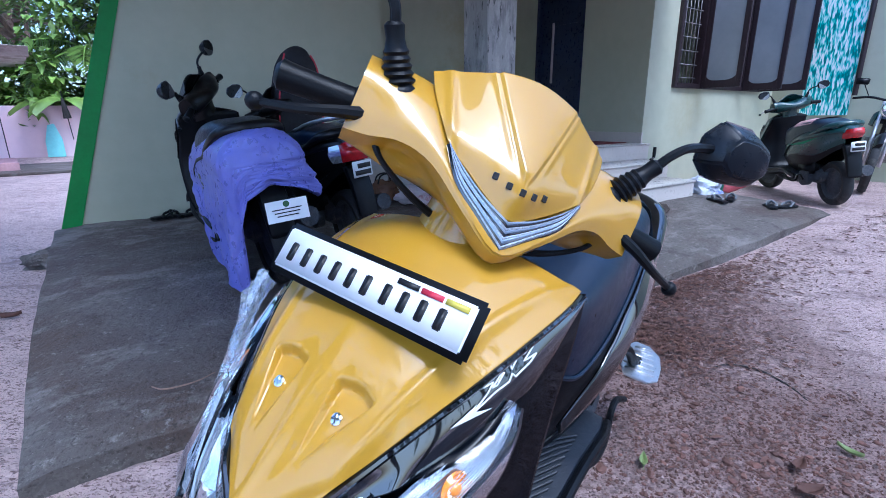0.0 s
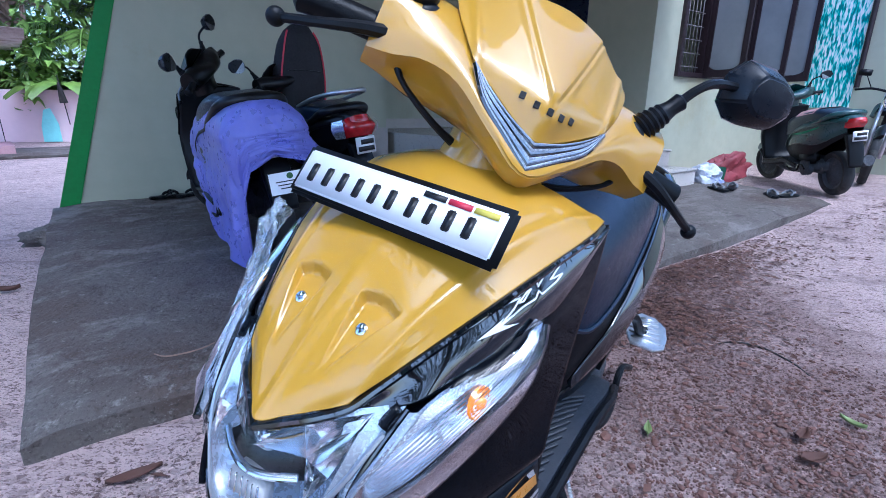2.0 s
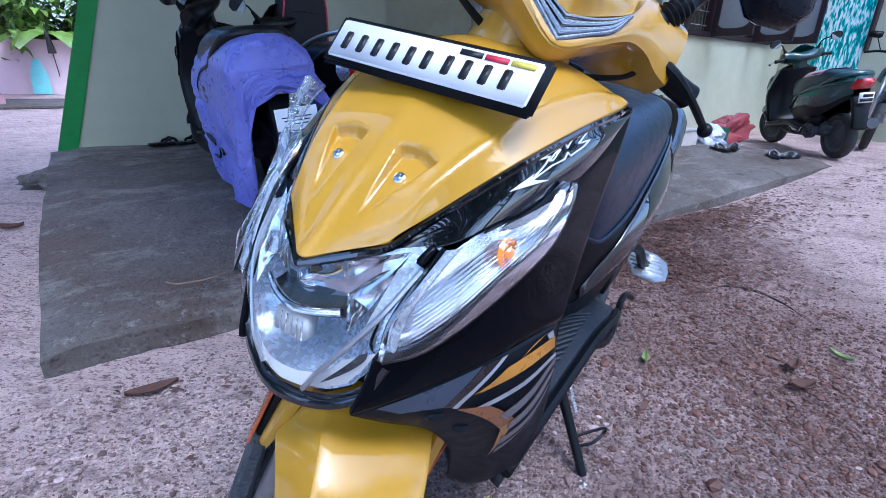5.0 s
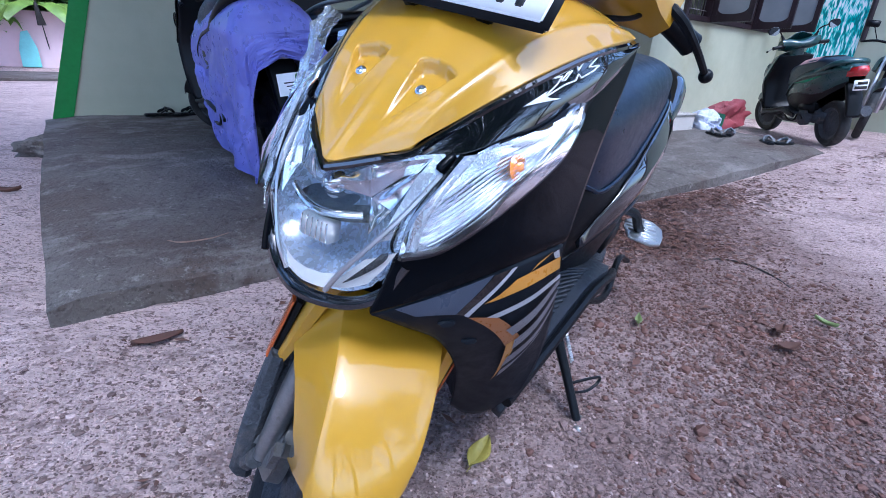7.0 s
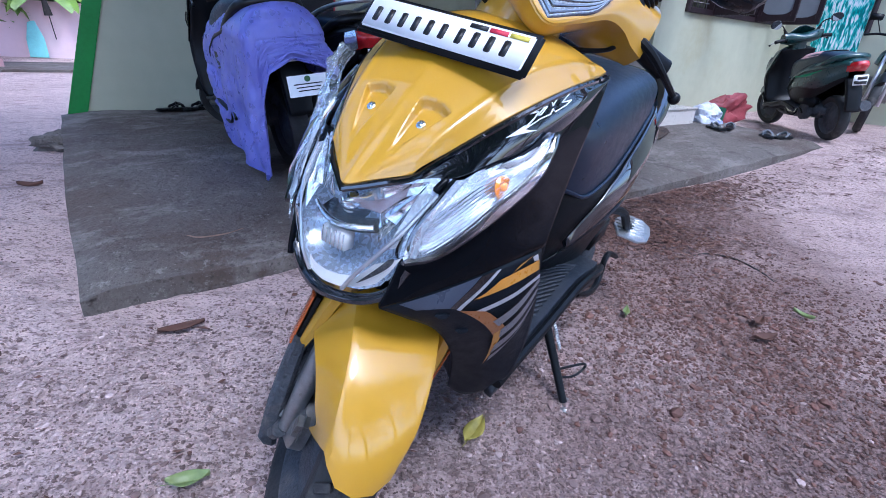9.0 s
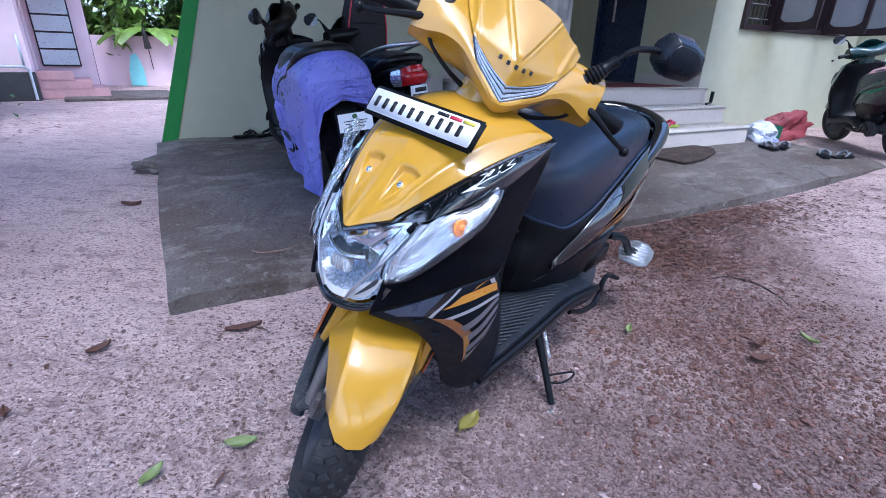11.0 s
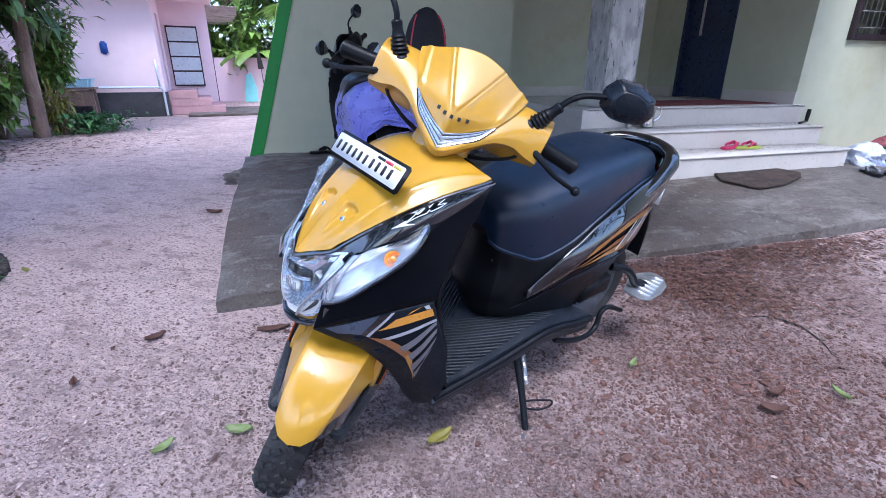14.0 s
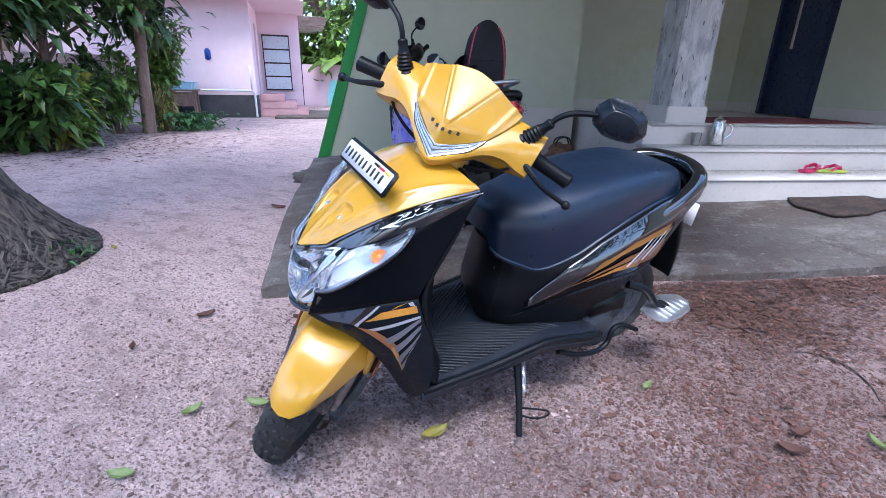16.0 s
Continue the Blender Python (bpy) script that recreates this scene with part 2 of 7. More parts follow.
# MATTE again, with the sky's reflection put into a lighter blue colour
SHIELD_SHEEN = material("charcoal plastic, blue grey sky sheen", (0.060, 0.074, 0.108), 0.30, 0.0, 0.1, 6, bump=0.1, bump_scale=500, fine=0.05, spec=0.5)
RUST = material("brown orange decal", (0.30, 0.115, 0.030), 0.3, 0.0, 0.1, 20, coat=0.5)
BULB = material("orange bulb cover", (0.75, 0.22, 0.015), 0.15, 0.0, 0.15, 90, coat=1.0)

# ---- scooter ----
HEAD_A = Vector((-0.159, 0, 0))
HEAD_D = Vector((-0.446, 0, 0.895)).normalized()
AXLE, REAR, WHEEL_R = -0.262, -1.45, 0.217


def ease(a, b, x):
    t = min(1.0, max(0.0, (x - a) / (b - a)))
    return t * t * (3 - 2 * t)


def steering(deg):
    return Matrix.Translation(HEAD_A) @ Matrix.Rotation(radians(deg), 4, HEAD_D) @ Matrix.Translation(-HEAD_A)


def inside(outline, x, y):
    """Whether a point lies within a closed outline."""
    hit = False
    for (a, b), (c, d) in zip(outline, outline[1:] + outline[:1]):
        if (b > y) != (d > y) and x < a + (c - a) * (y - b) / (d - b):
            hit = not hit
    return hit


def tyre_mesh(cx, r, w, n=56):
    prof = [(r - 0.062, -w * 0.36), (r - 0.045, -w * 0.5), (r - 0.02, -w * 0.5), (r - 0.006, -w * 0.34), (r, -w * 0.12),
            (r, w * 0.12), (r - 0.006, w * 0.34), (r - 0.02, w * 0.5), (r - 0.045, w * 0.5), (r - 0.062, w * 0.36)]
    bm = lathe(prof, n, "Y", False)
    bm.transform(Matrix.Translation((cx, 0, r)))
    return bm


def wheel(root, cx, xf, treads=True):
    tyre = part("tyre", tyre_mesh(cx, WHEEL_R - 0.003, 0.092), RUBBER, root, "dusty black tyre", xf)
    if treads:
        blocks = []
        for k in range(34):
            a = 2 * math.pi * k / 34
            for side in (-1, 1):
                for row, (y, drop, turn, ln) in enumerate(((0.013, 0.0, 38, 1.0), (0.033, 0.008, 62, 1.15))):
                    b = box(-0.011 * ln, -0.0066, -0.006, 0.011 * ln, 0.0066, 0.0055, 0.0015, 1)
                    b.transform(pose(0, 0, 0, 0, 0, side * turn))
                    b.transform(pose(0, side * y, WHEEL_R - 0.003 - drop, -side * (12 if row == 0 else 38), 0, 0))
                    b.transform(Matrix.Rotation(a + (0.5 if side > 0 else 0.0) * 2 * math.pi / 34 + row * 0.06, 4, "Y"))
                    b.transform(Matrix.Translation((cx, 0, WHEEL_R - 0.003)))
                    blocks.append(b)
        part("tread", joined(*blocks), RUBBER, tyre, "", xf, False)
    rim = lathe([(0.03, -0.035), (0.05, -0.03), (0.12, -0.012), (0.15, -0.032), (0.158, -0.034), (0.158, 0.034), (0.15, 0.032), (0.12, 0.012), (0.05, 0.03), (0.03, 0.035)], 40, "Y")
    rim.transform(Matrix.Translation((cx, 0, WHEEL_R)))
    part("rim", rim, IRON, root, "dark steel wheel rim", xf)


def hood_rows():
    return both([
        [(-0.231, 0, 0.675), (-0.244, 0.022, 0.684), (-0.260, 0.044, 0.693), (-0.277, 0.066, 0.702)],
        [(-0.262, 0, 0.708), (-0.268, 0.032, 0.713), (-0.280, 0.058, 0.719), (-0.298, 0.080, 0.721)],
        [(-0.310, 0, 0.757), (-0.312, 0.042, 0.758), (-0.320, 0.076, 0.758), (-0.337, 0.103, 0.752)],
        [(-0.364, 0, 0.804), (-0.370, 0.052, 0.804), (-0.380, 0.096, 0.800), (-0.398, 0.133, 0.791)],
        [(-0.430, 0, 0.850), (-0.436, 0.058, 0.846), (-0.450, 0.110, 0.838), (-0.472, 0.157, 0.822)],
        [(-0.500, 0, 0.884), (-0.506, 0.058, 0.878), (-0.522, 0.116, 0.862), (-0.545, 0.170, 0.839)],
        [(-0.545, 0, 0.890), (-0.550, 0.056, 0.884), (-0.570, 0.114, 0.868), (-0.594, 0.171, 0.845)]])


def strip_rows():
    """The glossy shoulder between the front cover and the flank."""
    return [
        [(-0.280, 0.066, 0.696), (-0.286, 0.072, 0.696), (-0.288, 0.076, 0.694)],
        [(-0.302, 0.083, 0.716), (-0.309, 0.095, 0.713), (-0.307, 0.103, 0.704)],
        [(-0.340, 0.105, 0.748), (-0.339, 0.117, 0.733), (-0.327, 0.120, 0.713)],
        [(-0.400, 0.134, 0.786), (-0.398, 0.147, 0.764), (-0.388, 0.150, 0.736)],
        [(-0.474, 0.157, 0.817), (-0.467, 0.168, 0.795), (-0.452, 0.170, 0.766)],
        [(-0.546, 0.168, 0.833), (-0.538, 0.177, 0.817), (-0.515, 0.177, 0.793)],
        [(-0.594, 0.170, 0.839), (-0.600, 0.178, 0.838), (-0.602, 0.177, 0.834)]]


def side_rows():
    """The black flank beside the head lamp, from the chin up to the shoulder."""
    return [
        [(-0.226, 0.086, 0.535), (-0.268, 0.122, 0.556), (-0.345, 0.172, 0.588), (-0.446, 0.206, 0.606)],
        [(-0.230, 0.089, 0.553), (-0.272, 0.127, 0.574), (-0.348, 0.175, 0.602), (-0.448, 0.208, 0.616)],
        [(-0.240, 0.093, 0.590), (-0.282, 0.134, 0.602), (-0.352, 0.176, 0.620), (-0.455, 0.206, 0.628)],
        [(-0.252, 0.097, 0.632), (-0.292, 0.138, 0.636), (-0.358, 0.174, 0.648), (-0.468, 0.203, 0.645)],
        [(-0.278, 0.101, 0.676), (-0.312, 0.136, 0.684), (-0.372, 0.172, 0.696), (-0.494, 0.197, 0.688)],
        [(-0.315, 0.109, 0.708), (-0.345, 0.136, 0.722), (-0.400, 0.168, 0.736), (-0.520, 0.192, 0.730)],
        [(-0.372, 0.128, 0.733), (-0.398, 0.145, 0.748), (-0.450, 0.169, 0.768), (-0.552, 0.187, 0.776)],
        [(-0.435, 0.149, 0.772), (-0.462, 0.158, 0.785), (-0.515, 0.172, 0.802), (-0.578, 0.182, 0.815)],
        [(-0.515, 0.163, 0.809), (-0.535, 0.168, 0.818), (-0.565, 0.172, 0.830), (-0.600, 0.176, 0.842)]]


def shield_rows():
    """The lower leg shield, from under the flank down to the toe."""
    return [
        [(-0.228, 0.086, 0.533), (-0.290, 0.136, 0.562), (-0.360, 0.178, 0.590), (-0.446, 0.205, 0.602)],
        [(-0.262, 0.108, 0.512), (-0.318, 0.154, 0.530), (-0.390, 0.196, 0.545), (-0.462, 0.212, 0.545)],
        [(-0.318, 0.128, 0.472), (-0.365, 0.170, 0.474), (-0.425, 0.205, 0.472), (-0.488, 0.217, 0.468)],
        [(-0.382, 0.134, 0.392), (-0.422, 0.168, 0.386), (-0.462, 0.200, 0.384), (-0.503, 0.218, 0.388)],
        [(-0.432, 0.124, 0.305), (-0.455, 0.152, 0.300), (-0.480, 0.186, 0.302), (-0.504, 0.211, 0.314)],
        [(-0.466, 0.112, 0.235), (-0.478, 0.136, 0.224), (-0.492, 0.162, 0.232), (-0.512, 0.193, 0.264)]]


def visor_rows():
    """The shell over the handlebar cover, from the light bar up to its scalloped top."""
    return both([
        [(-0.484, 0, 0.944), (-0.497, 0.030, 0.953), (-0.517, 0.062, 0.968), (-0.540, 0.093, 0.983)],
        [(-0.494, 0, 0.983), (-0.511, 0.034, 0.986), (-0.535, 0.072, 0.992), (-0.562, 0.107, 1.001)],
        [(-0.534, 0, 1.018), (-0.544, 0.042, 1.016), (-0.567, 0.085, 1.014), (-0.591, 0.120, 1.017)],
        [(-0.577, 0, 1.051), (-0.581, 0.050, 1.045), (-0.597, 0.094, 1.034), (-0.613, 0.127, 1.029)],
        [(-0.617, 0, 1.078), (-0.612, 0.056, 1.069), (-0.619, 0.095, 1.052), (-0.626, 0.130, 1.035)]])


def build_scooter(root, steer, paint=YELLOW, gloss=GLOSS, seat=SEAT, hero=True):
    S = steering(steer)
    # body panels
    hood_s = Surf(hood_rows(), 170 if hero else 40, 170 if hero else 40)

    def pockets(q):
        x, y, z = q
        d = 0.0
        t = (-0.280 - x) / 0.053
        for side in (-1, 1):
            c = side * (0.033 + 0.22 * (-0.280 - x))
            w = 0.002 + 0.018 * min(1, max(0, t))
            d += (0.001 + 0.011 * min(1, max(0, t))) * ease(-0.2, 0.05, t) * ease(1.16, 1.0, t + 5.0 * max(0.0, abs(y - c) - 0.006)) * ease(w + 0.0042, w - 0.0005, abs(y - c))
        ridge = 0.0028 * math.exp(-(((abs(y) - (0.060 + (-0.25 - x) * 0.30)) / 0.007) ** 2)) * ease(-0.24, -0.28, x)
        ridge += 0.0022 * math.exp(-((y / (0.006 + max(0, -0.25 - x) * 0.10)) ** 2)) * ease(-0.50, -0.36, x)
        k = -d + ridge
        return np.array((x + 0.55 * k, y, z + 0.83 * k))
    hood = part("front_cover", hood_s.mesh(pockets if hero else None), paint, root, "glossy mustard yellow front cover" if hero else "")
    shell(hood, 0.010, (-0.5, 0, 0.5))
    if hero:
        for y in (-0.041, 0.041):
            screw = lathe([(0.0001, 0.0012), (0.0045, 0.0012), (0.0062, 0.0002), (0.0066, -0.003)], 16)
            for a in (0, 90):
                screw = joined(screw, (lambda b: (b.transform(pose(0, 0, 0, 0, 0, a + 20)), b)[1])(box(-0.0045, -0.0008, 0.0005, 0.0045, 0.0008, 0.0018)))
            part("screw", screw, CHROME, hood, "chrome cross-head screw", pose(-0.3140, y, 0.7530, 0, 44, 0))
    for side in (1, -1):
        rows = side_rows() if side > 0 else flip_y(side_rows())
        flank_s = Surf(rows, 90 if hero else 40, 70 if hero else 30)
        lo = [(-0.243, 0.096, 0.606), (-0.274, 0.122, 0.617), (-0.324, 0.150, 0.656), (-0.392, 0.173, 0.708), (-0.424, 0.174, 0.746), (-0.441, 0.168, 0.767)]
        hi = [(-0.250, 0.098, 0.650), (-0.287, 0.108, 0.686), (-0.322, 0.120, 0.713), (-0.362, 0.134, 0.728), (-0.400, 0.149, 0.743), (-0.441, 0.168, 0.768)]
        outline = [(p[0], p[2]) for p in spline(lo, 20)] + [(p[0], p[2]) for p in spline(hi, 20)[::-1]]

        def sunk(q, deep=0.016):
            return np.array((q[0] - 0.6 * deep, q[1] - side * deep, q[2])) if inside(outline, q[0], q[2]) else q
        flank = part("side_panel", flank_s.mesh(sunk), GLOSS_DULL if hero else gloss, root, "black gloss front side panel")
        shell(flank, 0.008, (-0.45, 0, 0.66))
        strip_s = Surf(strip_rows() if side > 0 else flip_y(strip_rows()), 50, 16)
        strip = part("shoulder_strip", strip_s.mesh(), gloss, root, "black gloss strip beside the front cover", angle=60)
        shell(strip, 0.004, (-0.45, 0, 0.62))
        low_s = Surf(shield_rows() if side > 0 else flip_y(shield_rows()), 40, 28)
        low = part("leg_shield", low_s.mesh(), MATTE, root, "charcoal matte lower leg shield")
        shell(low, 0.008, (-0.5, 0, 0.4))
        # winker in the flank
        sg = lambda p, k=0.0: (p[0] + k * 0.7, side * (p[1] + k), p[2] + k * 0.25)
        A, B = spline(lo, 61), spline(hi, 61)
        bulge = lambda s, t: 0.006 * math.sin(math.pi * t) * math.sin(math.pi * min(1, s * 1.1))
        lens = grid([[sg(a + (b - a) * t, 0.011 + bulge(i / 60, t)) for t in np.linspace(0, 1, 9)] for i, (a, b) in enumerate(zip(A, B))])
        lamp = part("winker", lens, CLEAR, root, "clear front turn signal lens with amber bulb")
        lamp.visible_shadow = False
        base = grid([[sg(a + (b - a) * t, 0.003 - 0.004 * math.sin(math.pi * t) + 0.0004 * noise.noise((i * 0.16 + t * 2, t * 13, 1)) + 0.0005 * noise.noise((i * 0.5, t * 19, 4))) for t in np.linspace(0, 1, 41)]
                     for i, (a, b) in enumerate(zip(A, B))])
        part("reflector", base, WINK, lamp, "fluted silver reflector")
        part("lamp_guide", grid([[sg(a + (b - a) * t, 0.0065) for t in np.linspace(0.80, 0.99, 4)] for a, b in list(zip(A, B))[2:38]]), LAMP, lamp, "pale satin light guide along the lens edge")
        part("lamp_guide", grid([[sg(a + (b - a) * t, 0.0065) for t in np.linspace(0.04, 0.80, 8)] for a, b in list(zip(A, B))[2:6]]), LAMP, lamp, "pale satin light guide along the lens edge")
        for k in range(9):
            f_ = 0.10 + 0.075 * k
            part("flute", tube([sg(A[i_] + (B[i_] - A[i_]) * (f_ + 0.10 * (i_ / 60 - 0.5)), 0.0045) for i_ in range(9, 52 - 2 * k, 3)], [0.0004, 0.0011, 0.0004], 5), CHROME, lamp)
        bulb = lathe([(0.0001, 0.004), (0.004, 0.0035), (0.007, 0.001), (0.008, -0.002), (0.011, -0.002), (0.0125, 0.000), (0.014, -0.002), (0.017, 0.0), (0.019, -0.002)], 28)
        bulb.transform(pose(-0.364, side * 0.1595, 0.704, side * -58, 32, 0))
        part("bulb", bulb, BULB, lamp, "amber bulb")
        edge = tube([sg(p, 0.008) for p in spline(lo, 16)], 0.004, 6)
        part("lens_trim", edge, gloss, lamp)
        left_, right_ = [(-0.248, 0.098, 0.606), (-0.259, 0.093, 0.640), (-0.280, 0.101, 0.674), (-0.305, 0.109, 0.707)], [(-0.256, 0.107, 0.611), (-0.268, 0.106, 0.644), (-0.292, 0.112, 0.680), (-0.320, 0.119, 0.712)]
        bar = grid([[sg(a + (b - a) * t, 0.006 + 0.004 * math.sin(math.pi * t)) for t in np.linspace(0, 1, 7)] for a, b in zip(spline(left_, 24), spline(right_, 24))])
        part("light_bar", bar, BLADE, lamp, "grey light guide strip")
        if hero:
            # strokes of the badge on the glossy shoulder
            part("badge", strip_s.patch(((0.431, 0.342), (0.506, 0.267), (0.488, 0.350), (0.544, 0.542)), -0.0018 * side, 10, 4), WHITE, strip, "white arrow of the model badge")
            outer = [(0.488, 0.367), (0.537, 0.233), (0.556, 0.133), (0.525, 0.083), (0.606, 0.058), (0.606, 0.175), (0.631, 0.042), (0.650, 0.083), (0.700, 0.017), (0.644, 0.217), (0.688, 0.275), (0.663, 0.333), (0.613, 0.350), (0.606, 0.250), (0.594, 0.342), (0.556, 0.317)]
            inner_ = [(0.550, 0.208), (0.575, 0.117), (0.588, 0.117), (0.562, 0.233)]
            for ring_ in (outer, inner_):
                loop_ = []
                for (u0, v0), (u1, v1) in zip(ring_, ring_[1:] + ring_[:1]):
                    loop_ += [strip_s.at(u0 + (u1 - u0) * t, v0 + (v1 - v0) * t, -0.0012 * side) for t in (0, 0.25, 0.5, 0.75)]
                part("badge", tube(loop_ + loop_[:1], 0.0010, 5), WHITE, strip, "thin silver outline of the model badge")
            # the first patch is no decal: sky sheen painted on the charcoal shield
            decals = (
                (((0.0, 0.10), (0.0, 0.56), (0.185, 0.285), (0.12, 0.12)), SHIELD_SHEEN), (((0.185, 0.285), (0.005, 0.558), (0.005, 0.675), (0.212, 0.325)), gloss), (((0.204, 0.312), (0.005, 0.650), (0.005, 0.680), (0.221, 0.328)), PALE),
                (((0.163, 0.433), (0.005, 0.917), (0.031, 0.808), (0.150, 0.542)), ORANGE), (((0.075, 0.642), (0.050, 0.967), (0.119, 0.967), (0.163, 0.458)), ORANGE),
                (((0.010, 0.908), (0.004, 0.950), (0.050, 0.958), (0.044, 0.917)), PALE), (((0.250, 0.375), (0.150, 0.975), (0.172, 0.975), (0.278, 0.367)), PALE),
                (((0.213, 0.325), (0.263, 0.467), (0.388, 0.575), (0.438, 0.467)), RUST), (((0.425, 0.475), (0.388, 0.575), (0.663, 0.400), (0.519, 0.442)), ORANGE),
                (((0.338, 0.483), (0.175, 0.967), (0.198, 0.967), (0.375, 0.520)), DIM), (((0.400, 0.533), (0.225, 0.958), (0.263, 0.925), (0.456, 0.517)), DIM),
                (((0.500, 0.483), (0.288, 0.917), (0.325, 0.867), (0.569, 0.442)), DIM), (((0.588, 0.442), (0.363, 0.817), (0.419, 0.708), (0.631, 0.433)), DIM))
            for c, mt in decals:
                part("decal", low_s.patch(c, (0.0025 + 0.0004 * decals.index((c, mt))) * side, 12, 6), mt, low, "leg shield patch: orange and silver stripe decals, painted sky sheen")
            for u_, v_ in ((0.24, 0.20), (0.40, 0.22)):
                vent = lathe([(0.0001, 0.003), (0.009, 0.002), (0.012, -0.002)], 12)
                vent.transform(Matrix.LocRotScale(low_s.at(u_, v_, 0.002 * side), Vector((0.55, side * 0.80, 0.1)).to_track_quat("Z", "Y"), (1.0, 0.45, 1.0)))
                part("blister", vent, MATTE, low, "small moulded blister")
    # chin strip, head lamp
    lamp_half = [
        [(-0.212, 0, 0.536), (-0.216, 0.025, 0.538), (-0.221, 0.048, 0.543), (-0.235, 0.076, 0.560)],
        [(-0.206, 0, 0.575), (-0.212, 0.030, 0.577), (-0.224, 0.060, 0.582), (-0.243, 0.096, 0.602)],
        [(-0.208, 0, 0.610), (-0.215, 0.032, 0.612), (-0.230, 0.064, 0.620), (-0.252, 0.096, 0.635)],
        [(-0.216, 0, 0.640), (-0.228, 0.034, 0.650), (-0.248, 0.066, 0.664), (-0.276, 0.100, 0.672)],
        [(-0.230, 0, 0.667), (-0.247, 0.028, 0.678), (-0.266, 0.058, 0.692), (-0.305, 0.108, 0.707)]]
    lens_s = Surf(both(lamp_half), 30, 40)
    head = part("head_lamp", lens_s.mesh(), CLEAR, root, "clear head lamp lens over a chrome reflector")
    head.visible_shadow = False

    def bowl(q):
        x, y, z = q
        d = 0.070 * max(0.0, 1 - (abs(y) / 0.090) ** 2) * ease(0.515, 0.60, z) * ease(0.70, 0.63, z) + 0.007
        d += 0.0010 * math.sin(z * 2400) * ease(0.054, 0.060, abs(y)) * ease(0.640, 0.625, z)
        return np.array((x - d, y * 0.985, z))
    coarse = Surf(both(lamp_half), 120 if hero else 30, 60)
    part("reflector", coarse.mesh(bowl), BOWL, head, "smooth blue grey lamp bowl", angle=60)
    # slanting mirror facets under the hood edge, each a slightly uneven triangle
    rng = random.Random(3)
    for sgn in (-1, 1):
        spots = {"nose": (0.86, 0.004, 0.004), "rim": (0.965, 0.046, 0.004), "corner": (0.975, 0.086, 0.005), "side": (0.62, 0.076, 0.006), "mid": (0.70, 0.046, 0.022), "low": (0.48, 0.062, 0.012)}

        def spot(name):
            u_, y_, d_ = spots[name]
            return lens_s.at(u_, 0.5 + sgn * y_ / 0.20, 0.0) - Vector((d_, 0, 0))
        for names_ in (("nose", "rim", "mid"), ("rim", "corner", "mid"), ("corner", "side", "mid"), ("mid", "side", "low")):
            a_, b_, c_ = [spot(k) for k in names_]
            seed = rng.uniform(0, 9)
            rows_ = []
            for i in range(13):
                t_ = i / 12
                l_, r_ = a_ + (b_ - a_) * t_, a_ + (c_ - a_) * t_
                rows_.append([l_ + (r_ - l_) * (k / 8) + Vector((0.0016 * noise.noise((t_ * 3 + seed, k * 0.25, sgn)), 0, 0)) + Vector((0, 1e-5 * k, 0)) for k in range(9)])
            part("facet", grid(rows_), CHROME, head, angle=60)
    # bulb housing: a bright lip over a dark slot, with a pale box under it
    lip = [(-0.248, -0.044, 0.628), (-0.236, -0.022, 0.624), (-0.230, 0.0, 0.622), (-0.236, 0.022, 0.624), (-0.248, 0.044, 0.628)]
    part("housing_lip", tube(lip, 0.0028, 8, 24, flat=1.5), CHROME, head, "bright lamp housing lip")
    part("bulb_housing", Surf([[(x - 0.003, y, z - 0.004) for x, y, z in lip], [(x - 0.020, y * 0.9, z - 0.014) for x, y, z in lip], [(x - 0.045, y * 0.7, z - 0.004) for x, y, z in lip]], 10, 20).mesh(), IRON, head, "dark bulb housing")
    dome = lathe([(0.0001, 0.020), (0.008, 0.018), (0.014, 0.011), (0.017, 0.0), (0.018, -0.02)], 24)
    dome.transform(pose(-0.262, 0, 0.640, 0, 70, 0))
    part("bulb_shield", dome, CHROME, head, "chrome bulb shield")
    part("light_box", box(-0.252, -0.018, 0.588, -0.232, 0.018, 0.612, 0.002), WHITE, head, "pale light box")
    for k in range(6):
        part("shield_rib", box(-0.2315, -0.0165 + 0.006 * k, 0.590, -0.2285, -0.0145 + 0.006 * k, 0.611, 0.0006, 1), CHROME, head)
    for sgn in (-1, 1):
        def on(u, y, d=-0.003):
            return lens_s.at(u, 0.5 + sgn * y / 0.18, 0.0) + Vector((d, 0, 0))
        strip = [((0.05, 0.040), (0.05, 0.080)), ((0.16, 0.050), (0.18, 0.084)), ((0.30, 0.064), (0.34, 0.087))]
        part("position_lamp", grid([[on(u_, a_ + (b_ - a_) * t) for t in np.linspace(0, 1, 5)] for (u_, a_), (_, b_) in strip]), WHITE, head, "white position lamp")
        rim_ = [((0.02, 0.0), (0.13, 0.0)), ((0.02, 0.020), (0.13, 0.022)), ((0.02, 0.036), (0.15, 0.037))]
        part("lamp_rim", grid([[on(a_[0] + (b_[0] - a_[0]) * t, a_[1], -0.004 - 0.010 * t) for t in np.linspace(0, 1, 4)] for a_, b_ in rim_]), WHITE, head, "pale lower lamp rim")
    for sgn in (-1, 1):
        part("divider", tube([lens_s.at(0.01, 0.5 + sgn * 0.20, 0) + Vector((0.001, 0, 0)), lens_s.at(0.22, 0.5 + sgn * 0.28, 0) + Vector((0.001, 0, 0)), lens_s.at(0.55, 0.5 + sgn * 0.44, 0), lens_s.at(0.85, 0.5 + sgn * 0.495, 0)], 0.003, 6, 18), SILVER, head, "silver lamp divider")
